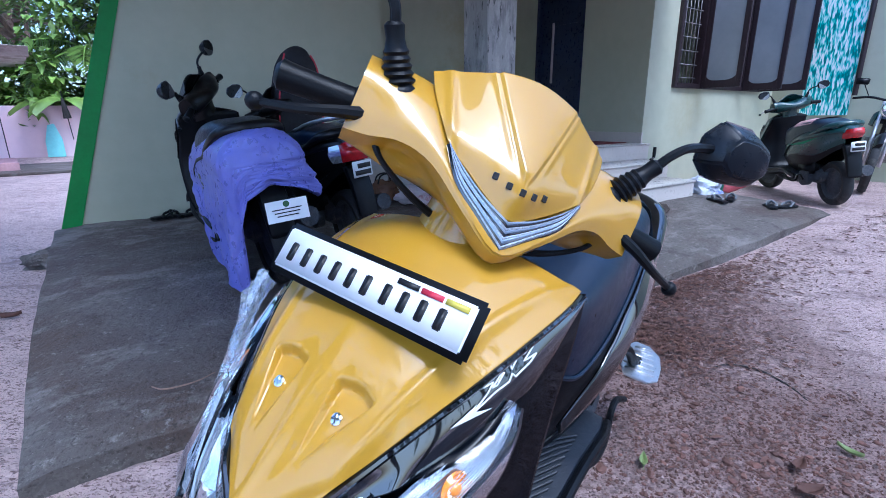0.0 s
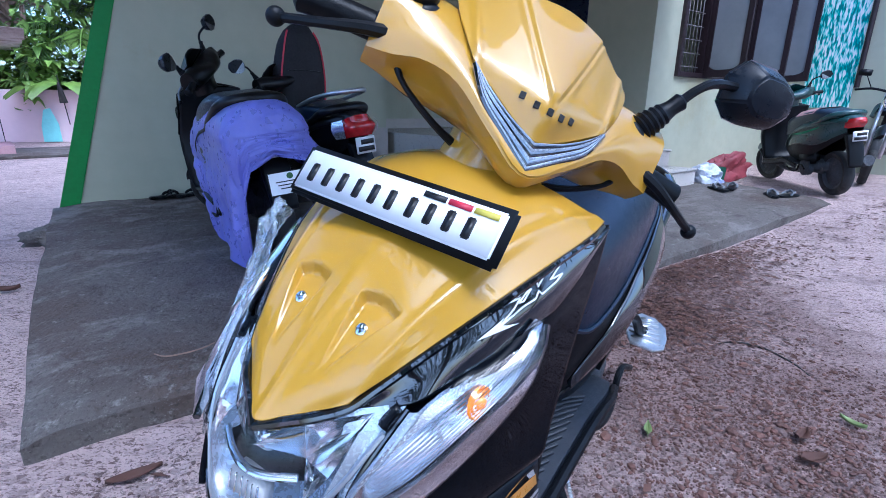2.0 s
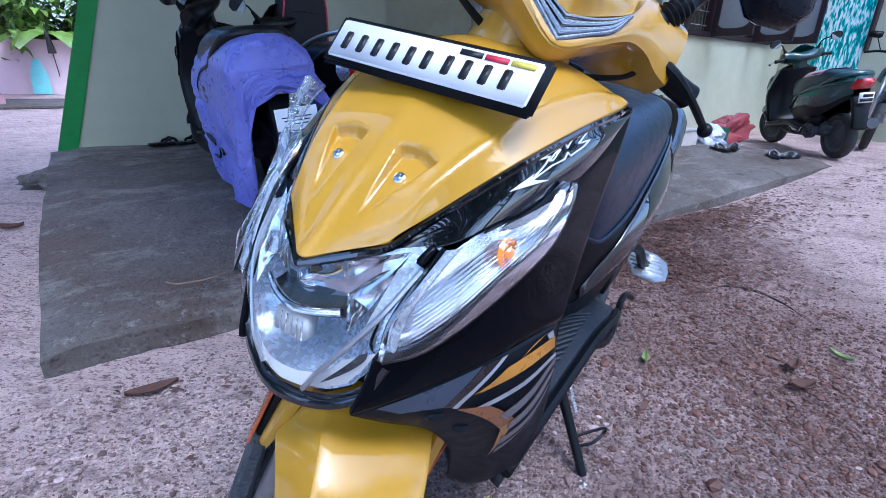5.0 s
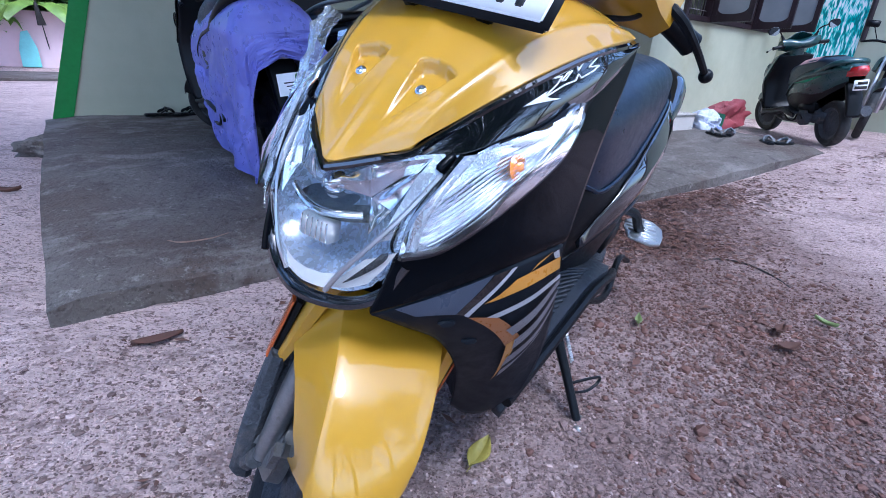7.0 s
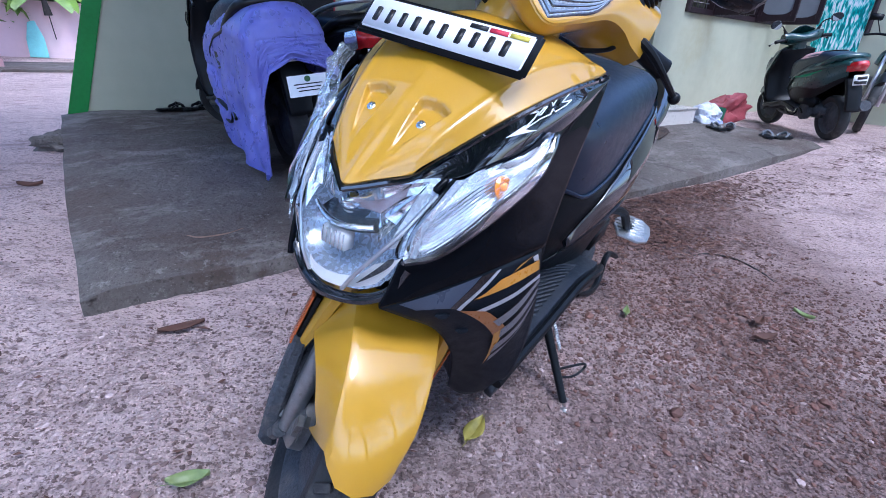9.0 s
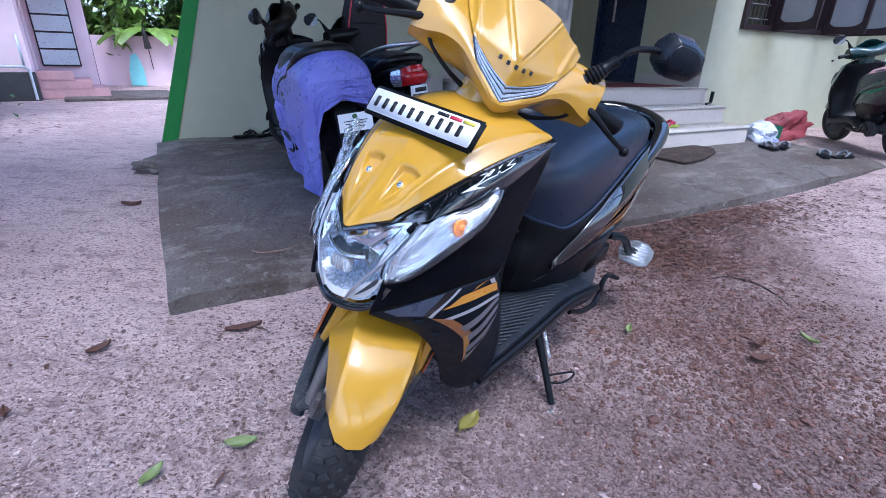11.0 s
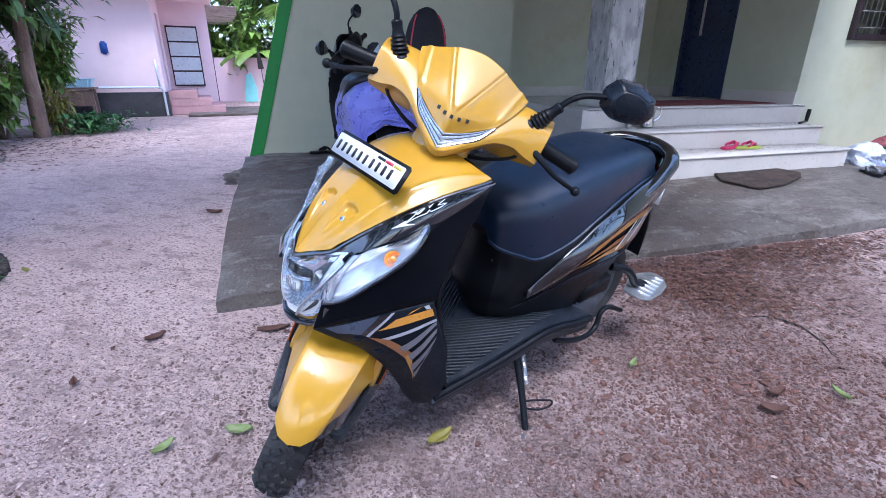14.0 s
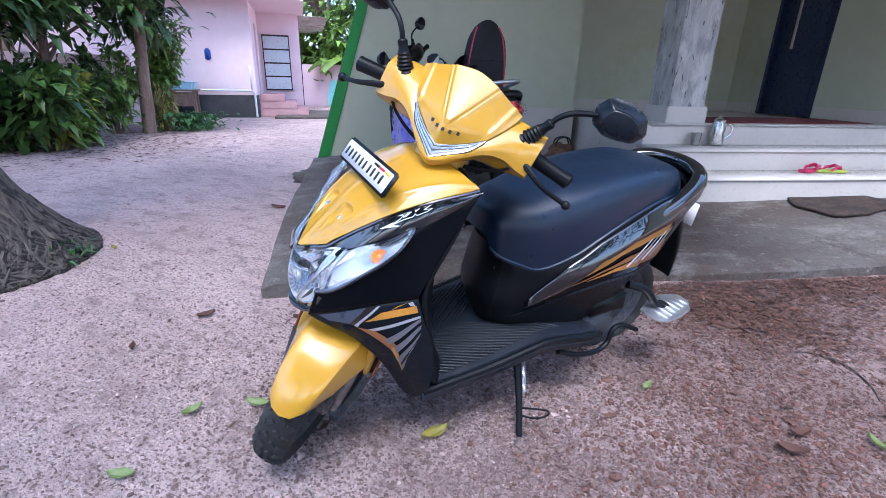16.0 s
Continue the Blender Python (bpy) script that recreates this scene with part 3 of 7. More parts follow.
        part("side_strip", grid([[on(u_, y_, -0.006) for y_ in (0.066 + 0.010 * u_, 0.074 + 0.010 * u_)] for u_ in np.linspace(0.42, 0.86, 10)]), BLADE, head, "pale frosted side strip")
        part("lamp_window", grid([[on(0.10 + 0.22 * t_, 0.054 + 0.022 * t_ + q_ * 0.013 * math.sin(math.pi * t_ * 0.85 + 0.1), -0.0016) for q_ in (0, 0.5, 1)] for t_ in np.linspace(0, 1, 9)]), IRON, head, "brown window in the position lamp")
    chin = [(-0.254, -0.100, 0.592), (-0.243, -0.086, 0.552), (-0.226, -0.052, 0.530), (-0.212, 0, 0.525), (-0.226, 0.052, 0.530), (-0.243, 0.086, 0.552), (-0.254, 0.100, 0.592)]
    part("chin", tube(chin, 0.0068, 8, 30, flat=1.3), gloss, root, "black strip under the head lamp")
    for sg_ in (1, -1):
        gap = [(-0.246, sg_ * 0.099, 0.600), (-0.256, sg_ * 0.096, 0.636), (-0.278, sg_ * 0.102, 0.672), (-0.306, sg_ * 0.110, 0.706)]
        part("lamp_trim", tube(gap, [0.004, 0.003, 0.003], 8, 20), gloss, root)
        part("cover_trim", tube([(-0.230, 0, 0.668), (-0.243, sg_ * 0.022, 0.677), (-0.257, sg_ * 0.046, 0.688), (-0.279, sg_ * 0.066, 0.697), (-0.300, sg_ * 0.081, 0.716), (-0.339, sg_ * 0.104, 0.747), (-0.400, sg_ * 0.134, 0.786), (-0.474, sg_ * 0.157, 0.817), (-0.546, sg_ * 0.169, 0.832), (-0.594, sg_ * 0.170, 0.838)], 0.0045, 8, 50), gloss, root, "black seam under the front cover")
    part("lamp_backing", Surf(both([[(-0.275, 0, 0.690), (-0.310, 0.035, 0.694), (-0.340, 0.060, 0.698), (-0.365, 0.080, 0.704)], [(-0.330, 0, 0.640), (-0.335, 0.05, 0.645), (-0.345, 0.085, 0.660), (-0.355, 0.110, 0.690)], [(-0.35, 0, 0.52), (-0.35, 0.05, 0.52), (-0.35, 0.085, 0.54), (-0.37, 0.12, 0.58)]]), 14, 20).mesh(), PLASTIC, root)
    # belly between the flanks, hiding the frame
    inner = both([[(-0.60, 0, 0.865), (-0.60, 0.09, 0.860), (-0.598, 0.168, 0.840)], [(-0.575, 0, 0.74), (-0.572, 0.10, 0.735), (-0.545, 0.180, 0.735)],
                  [(-0.545, 0, 0.60), (-0.540, 0.11, 0.60), (-0.465, 0.204, 0.60)], [(-0.545, 0, 0.46), (-0.540, 0.11, 0.46), (-0.500, 0.212, 0.45)],
                  [(-0.560, 0, 0.36), (-0.555, 0.11, 0.355), (-0.514, 0.207, 0.34)], [(-0.600, 0, 0.297), (-0.595, 0.11, 0.296), (-0.540, 0.195, 0.292)]])
    shell(part("inner_shield", Surf(inner, 24, 20).mesh(), PLASTIC, root, "black inner leg shield"), 0.012, (-0.3, 0, 0.55))
    under = both([[(-0.270, 0, 0.515), (-0.300, 0.075, 0.515), (-0.335, 0.130, 0.520)], [(-0.400, 0, 0.48), (-0.400, 0.075, 0.47), (-0.372, 0.138, 0.455)],
                  [(-0.450, 0, 0.36), (-0.445, 0.08, 0.36), (-0.412, 0.134, 0.360)], [(-0.510, 0, 0.24), (-0.510, 0.07, 0.235), (-0.490, 0.102, 0.230)]])
    part("inner_fender", Surf(under, 14, 14).mesh(), PLASTIC, root)
    # floorboard with ribs
    outline = [(-0.500, 0.192, 0.290), (-0.60, 0.195, 0.298), (-0.70, 0.199, 0.308), (-0.80, 0.203, 0.325), (-0.90, 0.208, 0.343), (-0.98, 0.212, 0.338), (-1.07, 0.216, 0.322), (-1.15, 0.208, 0.302)]
    o = spline(outline, 40)
    rows = [[(p[0], y * p[1], p[2] - (0.030 if abs(y) > 0.97 else 0.0) - (0.004 if abs(y) > 0.93 else 0)) for y in (-1.0, -0.985, -0.94, -0.6, -0.2, 0.2, 0.6, 0.94, 0.985, 1.0)] for p in o]
    floor = part("floorboard", grid(rows), FLOORMAT, root, "ribbed dusty black floorboard")
    shell(floor, 0.022, (-0.85, 0, -2))
    for k in range(20 if hero else 5):
        x0 = 0.300 + 0.0222 * k if hero else 0.34 + 0.09 * k
        start_, end_ = max(0.530, x0), min(1.09, x0 + 0.262)
        if end_ - start_ < 0.03:
            continue
        line = [(-x, 0.012 + 0.60 * (x - x0), float(np.interp(x, [-q[0] for q in o], [q[2] for q in o])) + 0.0015) for x in np.linspace(start_, end_, 7)]
        for sg_ in (1, -1):
            part("rib", tube([(a_, sg_ * b_, c_) for a_, b_, c_ in line], 0.0032, 6), FLOORMAT, floor)
    part("floor_rail", tube([(q[0], 1.01 * q[1], q[2] - 0.014) for q in o], 0.011, 8), PLASTIC, floor)
    part("floor_rail", tube([(q[0], -1.01 * q[1], q[2] - 0.014) for q in o], 0.011, 8), PLASTIC, floor)
    for sg_ in (1, -1):
        skirt = grid([[(q[0] + 0.01, sg_ * q[1] * 0.99, q[2] - 0.02), (q[0] + 0.01, sg_ * (q[1] - 0.045), q[2] - 0.075)] for q in o[4:30]])
        sk = part("skirt", skirt, MATTE, root, "charcoal floor skirt")
        if hero:
            part("decal", grid([[(q[0] + 0.01, sg_ * (q[1] * 0.99 + 0.002 - 0.045 * t), q[2] - 0.02 - 0.055 * t) for t in (0.15, 0.75)] for q in o[14:24]]), ORANGE, sk, "orange stripe decal")
    # rear body
    body_half = [
        [(-0.778, 0.074, 0.610), (-0.778, 0.085, 0.530), (-0.764, 0.088, 0.430), (-0.812, 0.052, 0.312)],
        [(-0.820, 0.112, 0.598), (-0.818, 0.132, 0.535), (-0.818, 0.132, 0.440), (-0.862, 0.100, 0.316)],
        [(-0.940, 0.166, 0.594), (-0.940, 0.180, 0.548), (-0.940, 0.166, 0.455), (-0.960, 0.138, 0.330)],
        [(-1.100, 0.172, 0.664), (-1.100, 0.196, 0.590), (-1.095, 0.186, 0.480), (-1.090, 0.150, 0.320)],
        [(-1.250, 0.162, 0.714), (-1.250, 0.186, 0.636), (-1.245, 0.180, 0.510), (-1.230, 0.155, 0.370)],
        [(-1.400, 0.140, 0.738), (-1.400, 0.160, 0.676), (-1.395, 0.150, 0.540), (-1.380, 0.118, 0.440)],
        [(-1.530, 0.100, 0.745), (-1.530, 0.120, 0.705), (-1.530, 0.112, 0.610), (-1.510, 0.085, 0.520)],
        [(-1.640, 0.050, 0.745), (-1.645, 0.068, 0.715), (-1.640, 0.066, 0.650), (-1.620, 0.050, 0.580)]]
    for side in (1, -1):
        rs = body_half if side > 0 else flip_y(body_half)
        bs = Surf(rs, 60, 30)
        lower = part("body_panel", bs.mesh(lambda q: q), PLASTIC, root, "black plastic body panel under the seat")
        edge = {"seam": ([0.175, 0.25, 0.30, 0.38, 0.575, 1.0], [0.642, 0.358, 0.142, 0.05, 0.03, 0.0]), "belt": ([0.175, 0.288, 0.381, 0.5, 0.681, 1.0], [0.665, 0.500, 0.300, 0.275, 0.350, 0.40]),
                "ridge": ([0.131, 0.238, 0.344, 0.45, 0.644, 0.85], [0.80, 0.708, 0.625, 0.633, 0.76, 0.82])}

        def band(u0, u1, upper, lower, off, n=44, m=7, tilt=0.0):
            """A strip of the body between two lines over its length."""
            cells = []
            for u in np.linspace(u0, u1, n):
                a_, b_ = [float(np.interp(u, *(edge[e] if isinstance(e, str) else e))) for e in (upper, lower)]
                cells.append([bs.at(u, a_ + (b_ - a_) * t, (off + tilt * t) * side) for t in np.linspace(0, 1, m)])
            return grid(cells)
        cw = part("body_cover", band(0.175, 1.0, "seam", "belt", -0.003, tilt=-0.013), gloss, root, "black gloss rear strip along the seat")
        modifier(cw, "SOLIDIFY", thickness=0.005, offset=0.0)
        field = part("body_side", band(0.25, 1.0, "belt", "ridge", -0.004), GLOSS_DULL if hero else gloss, root, "black rear side cover with stripe decals")
        part("body_crease", tube([bs.at(u, float(np.interp(u, *edge["ridge"])), -0.004 * side) for u in np.linspace(0.131, 0.85, 30)], [0.002, 0.0055, 0.005, 0.003], 6), SATIN, field, "satin grey ridge")
        if hero:
            marks = [((0.284, 0.70), ([0.284, 0.381, 0.5, 0.70], [0.505, 0.315, 0.290, 0.372]), ([0.284, 0.319, 0.463, 0.62, 0.70], [0.515, 0.465, 0.372, 0.430, 0.50]), ORANGE),
                     ((0.312, 0.55), ([0.312, 0.40, 0.488, 0.55], [0.516, 0.455, 0.440, 0.470]), ([0.312, 0.42, 0.55], [0.522, 0.478, 0.520]), RUST),
                     ((0.36, 0.58), ([0.36, 0.45, 0.58], [0.515, 0.500, 0.545]), ([0.36, 0.45, 0.58], [0.520, 0.540, 0.640]), ORANGE),
                     ((0.55, 0.70), ([0.55, 0.70], [0.47, 0.53]), ([0.55, 0.70], [0.60, 0.70]), RUST)]
            for k, ((u0, u1), up_, lo_, mt) in enumerate(marks):
                part("decal", band(u0, u1, up_, lo_, -0.0062 - 0.0006 * k, 20, 4), mt, field, "orange stripe decal")
            for k in range(4):
                c = [(0.50 + 0.036 * k, 0.545 + 0.01 * k), (0.585 + 0.036 * k, 0.40 + 0.01 * k), (0.597 + 0.036 * k, 0.405 + 0.01 * k), (0.514 + 0.036 * k, 0.570 + 0.01 * k)]
                part("decal", bs.patch(tuple(c), -(0.0095 + 0.0004 * k) * side, 10, 4), WHITE if k % 2 == 0 else PALE, field, "silver slash decal")
    nose = spline(body_half[0], 12)
    part("front_wall", grid([[(p[0] + 0.024 * (1 - t * t), t * p[1], p[2]) for t in np.linspace(-1, 1, 13)] for p in nose]), PLASTIC, root)
    if hero:
        part("latch", box(-0.800, 0.044, 0.530, -0.768, 0.074, 0.552, 0.007), IRON, root, "small dark luggage hook")
    # seat
    seat_half = [
        [(-0.722, 0, 0.650), (-0.722, 0.035, 0.650), (-0.728, 0.056, 0.640), (-0.738, 0.064, 0.612)],
        [(-0.736, 0, 0.712), (-0.738, 0.058, 0.706), (-0.742, 0.090, 0.676), (-0.752, 0.096, 0.598)],
        [(-0.785, 0, 0.742), (-0.787, 0.080, 0.734), (-0.790, 0.122, 0.692), (-0.798, 0.130, 0.582)],
        [(-0.850, 0, 0.756), (-0.850, 0.092, 0.748), (-0.852, 0.142, 0.700), (-0.860, 0.154, 0.568)],
        [(-0.960, 0, 0.788), (-0.960, 0.100, 0.780), (-0.960, 0.154, 0.730), (-0.968, 0.168, 0.600)],
        [(-1.060, 0, 0.805), (-1.060, 0.102, 0.800), (-1.060, 0.156, 0.754), (-1.065, 0.170, 0.648)],
        [(-1.180, 0, 0.818), (-1.180, 0.102, 0.814), (-1.180, 0.152, 0.778), (-1.182, 0.164, 0.696)],
        [(-1.300, 0, 0.823), (-1.300, 0.096, 0.820), (-1.300, 0.142, 0.790), (-1.302, 0.152, 0.726)],
        [(-1.420, 0, 0.808), (-1.420, 0.080, 0.804), (-1.420, 0.116, 0.780), (-1.420, 0.126, 0.728)],
        [(-1.490, 0, 0.785), (-1.490, 0.048, 0.783), (-1.490, 0.070, 0.772), (-1.490, 0.078, 0.745)]]
    part("seat", Surf(both(seat_half), 70, 48).mesh(), seat, root, "long black vinyl seat" if hero else "long black seat")
    part("seat_piping", tube([(p[0], p[1] + 0.002, p[2]) for p in spline([r[3] for r in seat_half], 40)], 0.005, 6), seat, root)
    part("seat_piping", tube([(p[0], -p[1] - 0.002, p[2]) for p in spline([r[3] for r in seat_half], 40)], 0.005, 6), seat, root)
    # grab rail and tail
    rail = [(-1.29, 0.172, 0.682), (-1.40, 0.160, 0.722), (-1.50, 0.136, 0.764), (-1.555, 0.088, 0.780), (-1.585, 0.0, 0.784), (-1.555, -0.088, 0.780), (-1.50, -0.136, 0.764), (-1.40, -0.160, 0.722), (-1.29, -0.172, 0.682)]
    part("grab_rail", tube(rail, [0.012, 0.020, 0.024, 0.025, 0.026, 0.025, 0.024, 0.020, 0.012], 12, 60, flat=1.2), gloss, root, "black gloss grab rail")
    tail = both([[(-1.50, 0, 0.762), (-1.50, 0.07, 0.755), (-1.50, 0.11, 0.73)], [(-1.62, 0, 0.765), (-1.615, 0.055, 0.76), (-1.60, 0.085, 0.735)], [(-1.70, 0, 0.745), (-1.69, 0.045, 0.742), (-1.67, 0.065, 0.725)]])
    part("tail_cover", Surf(tail, 12, 16).mesh(), gloss, root)
    lampr = both([[(-1.70, 0, 0.745), (-1.685, 0.05, 0.74), (-1.63, 0.085, 0.72)], [(-1.715, 0, 0.705), (-1.695, 0.055, 0.70), (-1.63, 0.088, 0.68)], [(-1.685, 0, 0.655), (-1.67, 0.05, 0.655), (-1.615, 0.078, 0.64)]])
    part("tail_lamp", Surf(lampr, 14, 20).mesh(), TAIL, root, "red tail lamp")
    fend = both([[(-1.64, 0, 0.60), (-1.635, 0.055, 0.60), (-1.60, 0.068, 0.59)], [(-1.70, 0, 0.45), (-1.695, 0.055, 0.45), (-1.66, 0.066, 0.45)], [(-1.72, 0, 0.30), (-1.715, 0.05, 0.30), (-1.69, 0.060, 0.31)]])
    modifier(part("rear_fender", Surf(fend, 14, 10).mesh(), PLASTIC, root), "SOLIDIFY", thickness=0.006)
    plate = part("rear_plate", box(-1.715, -0.06, 0.535, -1.708, 0.06, 0.625, 0.002), WHITE, root, "white rear number plate")
    for k in range(2):
        part("plate_bar", box(-1.7175, -0.05, 0.547 + 0.038 * k, -1.7155, 0.05 - 0.02 * k, 0.573 + 0.038 * k), INK, plate, "dark bar in place of characters")
    # engine, rear wheel, small gear
    part("engine", box(-1.36, -0.06, 0.20, -0.98, 0.09, 0.34, 0.03), IRON, root, "dark engine casing")
    fan = lathe([(0.05, 0.09), (0.085, 0.10), (0.085, 0.15), (0.05, 0.165)], 20, "Y")
    fan.transform(Matrix.Translation((-1.2, 0, 0.26)))
    part("crank_cover", fan, IRON, root)
    wheel(root, REAR, None, False)
    part("air_box", box(-1.32, 0.06, 0.30, -1.10, 0.165, 0.42, 0.03), PLASTIC, root)
    part("exhaust", tube([(-1.0, -0.10, 0.18), (-1.15, -0.14, 0.2), (-1.25, -0.15, 0.26), (-1.62, -0.16, 0.34)], [0.018, 0.02, 0.05, 0.05], 12, 16), IRON, root, "dark exhaust pipe")
    part("guard_pipe", tube([(-0.98, 0.200, 0.262), (-1.06, 0.216, 0.236), (-1.15, 0.218, 0.222), (-1.20, 0.212, 0.240), (-1.215, 0.206, 0.285), (-1.26, 0.206, 0.292), (-1.33, 0.220, 0.262)], 0.009, 8, 30), PLASTIC, root, "black side guard pipe")
    part("frame_tube", tube([(-0.55, 0.10, 0.26), (-0.75, 0.10, 0.20), (-1.05, 0.08, 0.20)], 0.02, 8, 12), IRON, root)
    if hero:
        arm = part("foot_rest", joined(tube([(-1.30, 0.150, 0.415), (-1.36, 0.185, 0.400), (-1.40, 0.205, 0.350), (-1.445, 0.208, 0.335)], 0.014, 8, 14), box(-1.47, 0.195, 0.318, -1.42, 0.225, 0.338, 0.004)), PLASTIC, root, "folding pillion foot rest with silver plate")
        fr = [(-1.350, 0.195), (-1.352, 0.262), (-1.385, 0.285), (-1.46, 0.282), (-1.53, 0.268), (-1.575, 0.230), (-1.575, 0.185), (-1.51, 0.155), (-1.44, 0.160)]
        fp = prism(fr, 0.008, 0.002)
        fp.transform(Matrix.Translation((0, 0, 0.330)))
        pl_ = part("foot_plate", fp, SILVER, arm, "silver oval foot plate")
        for k in range(6):
            x = -1.385 - 0.030 * k
            part("grip_rib", tube([(x, 0.190 - 0.012 * k * (k < 4), 0.3315), (x - 0.012, 0.272 - 0.006 * k, 0.3315)], 0.0035, 6), SILVER, arm)
        # side stand
        st = part("side_stand", tube([(-0.850, 0.150, 0.262), (-0.828, 0.225, 0.160), (-0.795, 0.298, 0.068)], [0.013, 0.011, 0.010], 10, 12), PLASTIC, root, "lowered black side stand")
        part("stand_foot", (lambda b: (b.transform(pose(-0.797, 0.308, 0.060, -10, 0, 20)), b)[1])(box(-0.030, -0.016, -0.005, 0.030, 0.020, 0.004, 0.003)), STEEL, root)
        part("spring", tube([(-0.862 + 0.0003 * k + 0.006 * math.cos(k * 1.3), 0.172 + k * 0.0008, 0.262 - k * 0.0011 + 0.005 * math.sin(k * 1.3)) for k in range(80)], 0.0022, 5), SILVER, root, "coiled stand spring")
        part("stand_loop", tube([(-0.812, 0.262, 0.116), (-0.852, 0.288, 0.110), (-0.887, 0.302, 0.120), (-0.885, 0.300, 0.140), (-0.842, 0.270, 0.138), (-0.815, 0.250, 0.133)], 0.0035, 6, 24), PLASTIC, root)
    # ---- steered group ----
    wheel(root, AXLE, S, hero)
    # fender: a flat crown between two creases, straight flanks and a turned-down tip
    rows = []
    for k_ in [-0.01] + list(np.linspace(0, 1, 44)):
        s_ = max(0.0, float(k_))
        a_ = radians(38 + 102 * s_)
        r_ = float(np.interp(s_, [0, 0.5, 1], [0.230, 0.258, 0.312])) + 0.004 * math.sin(math.pi * s_) - (0.006 if k_ < 0 else 0)
        crease, edge_, deep = 0.0505 + 0.0355 * s_, min(0.104, 0.0535 + 0.0885 * s_), 0.062 + 0.038 * s_
        if k_ < 0:
            crease, edge_, deep = crease * 0.97, edge_ * 0.97, deep * 0.8
        front = ease(0.10, 0.0, s_)
        half = []
        for y, dn in ((0, 0), (0.5 * crease, -0.0012), (0.85 * crease, -0.0040), (0.965 * crease, -0.0062), (crease, -0.0075), (crease + 0.03 * (edge_ - crease) + 0.0010, -0.0110), (crease + 0.5 * (edge_ - crease) + 0.002, -0.006 - 0.52 * deep), (edge_, -0.006 - deep), (edge_ - 0.003, -0.008 - deep)):
            dn = dn * (1 + front) if y else dn
            b_ = a_ + radians(11 * min(1.0, y / crease) ** 2.6 - 3) * ease(0.25, 0.0, s_)
            half.append(Vector((AXLE + (r_ + dn) * math.cos(b_), y * (1 + 0.04 * ease(0.15, 0.0, s_)), WHEEL_R + (r_ + dn) * math.sin(b_))))
        rows.append([(q.x, -q.y, q.z) for q in half[:0:-1]] + [tuple(q) for q in half])
    fender = part("front_fender", grid(rows), paint, root, "creased mustard yellow front fender" if hero else "", S, angle=24)
    modifier(fender, "SOLIDIFY", thickness=0.004)
    for sg_ in (1, -1):
        if hero:
            def loft(sections):
                ring_ = []
                for z0, z1, xa, xb, ya, yb in sections:
                    e_ = 0.22 * (yb - ya)
                    ring_.append([(xb, sg_ * (ya + e_), z1), (xb, sg_ * (yb - e_), z1), (xb - 0.006, sg_ * yb, z1), (xa + 0.006, sg_ * yb, z0), (xa, sg_ * (yb - e_), z0), (xa, sg_ * (ya + e_), z0), (xa + 0.006, sg_ * ya, z0), (xb - 0.006, sg_ * ya, z1)])
                return grid(ring_, True, True)
            part("fork_guard", loft([(0.352, 0.362, -0.326, -0.280, 0.103, 0.124), (0.285, 0.295, -0.313, -0.268, 0.096, 0.121), (0.210, 0.216, -0.292, -0.248, 0.086, 0.115), (0.160, 0.164, -0.276, -0.232, 0.076, 0.107), (0.146, 0.150, -0.268, -0.236, 0.072, 0.098)]), IRON, root, "dusty grey textured fork guard", S)
            part("fork_shoulder", loft([(0.500, 0.510, -0.380, -0.300, 0.072, 0.100), (0.440, 0.452, -0.352, -0.290, 0.084, 0.108), (0.370, 0.385, -0.328, -0.280, 0.096, 0.113), (0.300, 0.318, -0.312, -0.286, 0.105, 0.117), (0.276, 0.284, -0.308, -0.298, 0.109, 0.117)]), paint, root, "yellow fork shoulder", S)
            part("reflector_base", loft([(0.425, 0.435, -0.345, -0.312, 0.110, 0.121), (0.325, 0.340, -0.322, -0.292, 0.112, 0.122)]), PLASTIC, root, "black reflector base", S)
            part("reflector", loft([(0.422, 0.432, -0.342, -0.313, 0.121, 0.126), (0.332, 0.342, -0.320, -0.294, 0.122, 0.127)]), REFLEX, root, "orange side reflector", S)
            part("caliper", box(-0.232, sg_ * 0.052, 0.235, -0.192, sg_ * 0.072, 0.285, 0.010), STEEL, root, "", S)
            part("hub_cover", (lambda b: (b.transform(Matrix.Translation((AXLE, sg_ * 0.050, WHEEL_R))), b)[1])(lathe([(0.055, -sg_ * 0.01), (0.055, sg_ * 0.010), (0.040, sg_ * 0.022), (0.012, sg_ * 0.026)], 24, "Y")), STEEL, root, "cast front hub cover", S)
        part("fork_leg", tube([(-0.36, sg_ * 0.070, 0.50), (-0.325, sg_ * 0.082, 0.38), (-0.290, sg_ * 0.088, 0.26), (-0.280, sg_ * 0.088, 0.215)], [0.016, 0.017, 0.017, 0.016], 10, 16, flat=1.2), IRON, root, "dusty grey fork leg", S)
        part("link_arm", tube([(-0.285, sg_ * 0.086, 0.215), (-0.245, sg_ * 0.084, 0.190), (AXLE + 0.03, sg_ * 0.080, WHEEL_R)], [0.022, 0.018, 0.020], 8, 10, flat=0.7), IRON, root, "dirty suspension link arm", S)
        part("damper", tube([(-0.235, sg_ * 0.076, 0.215), (-0.290, sg_ * 0.076, 0.42)], [0.012, 0.018, 0.018], 10, 8), STEEL, root, "", S)
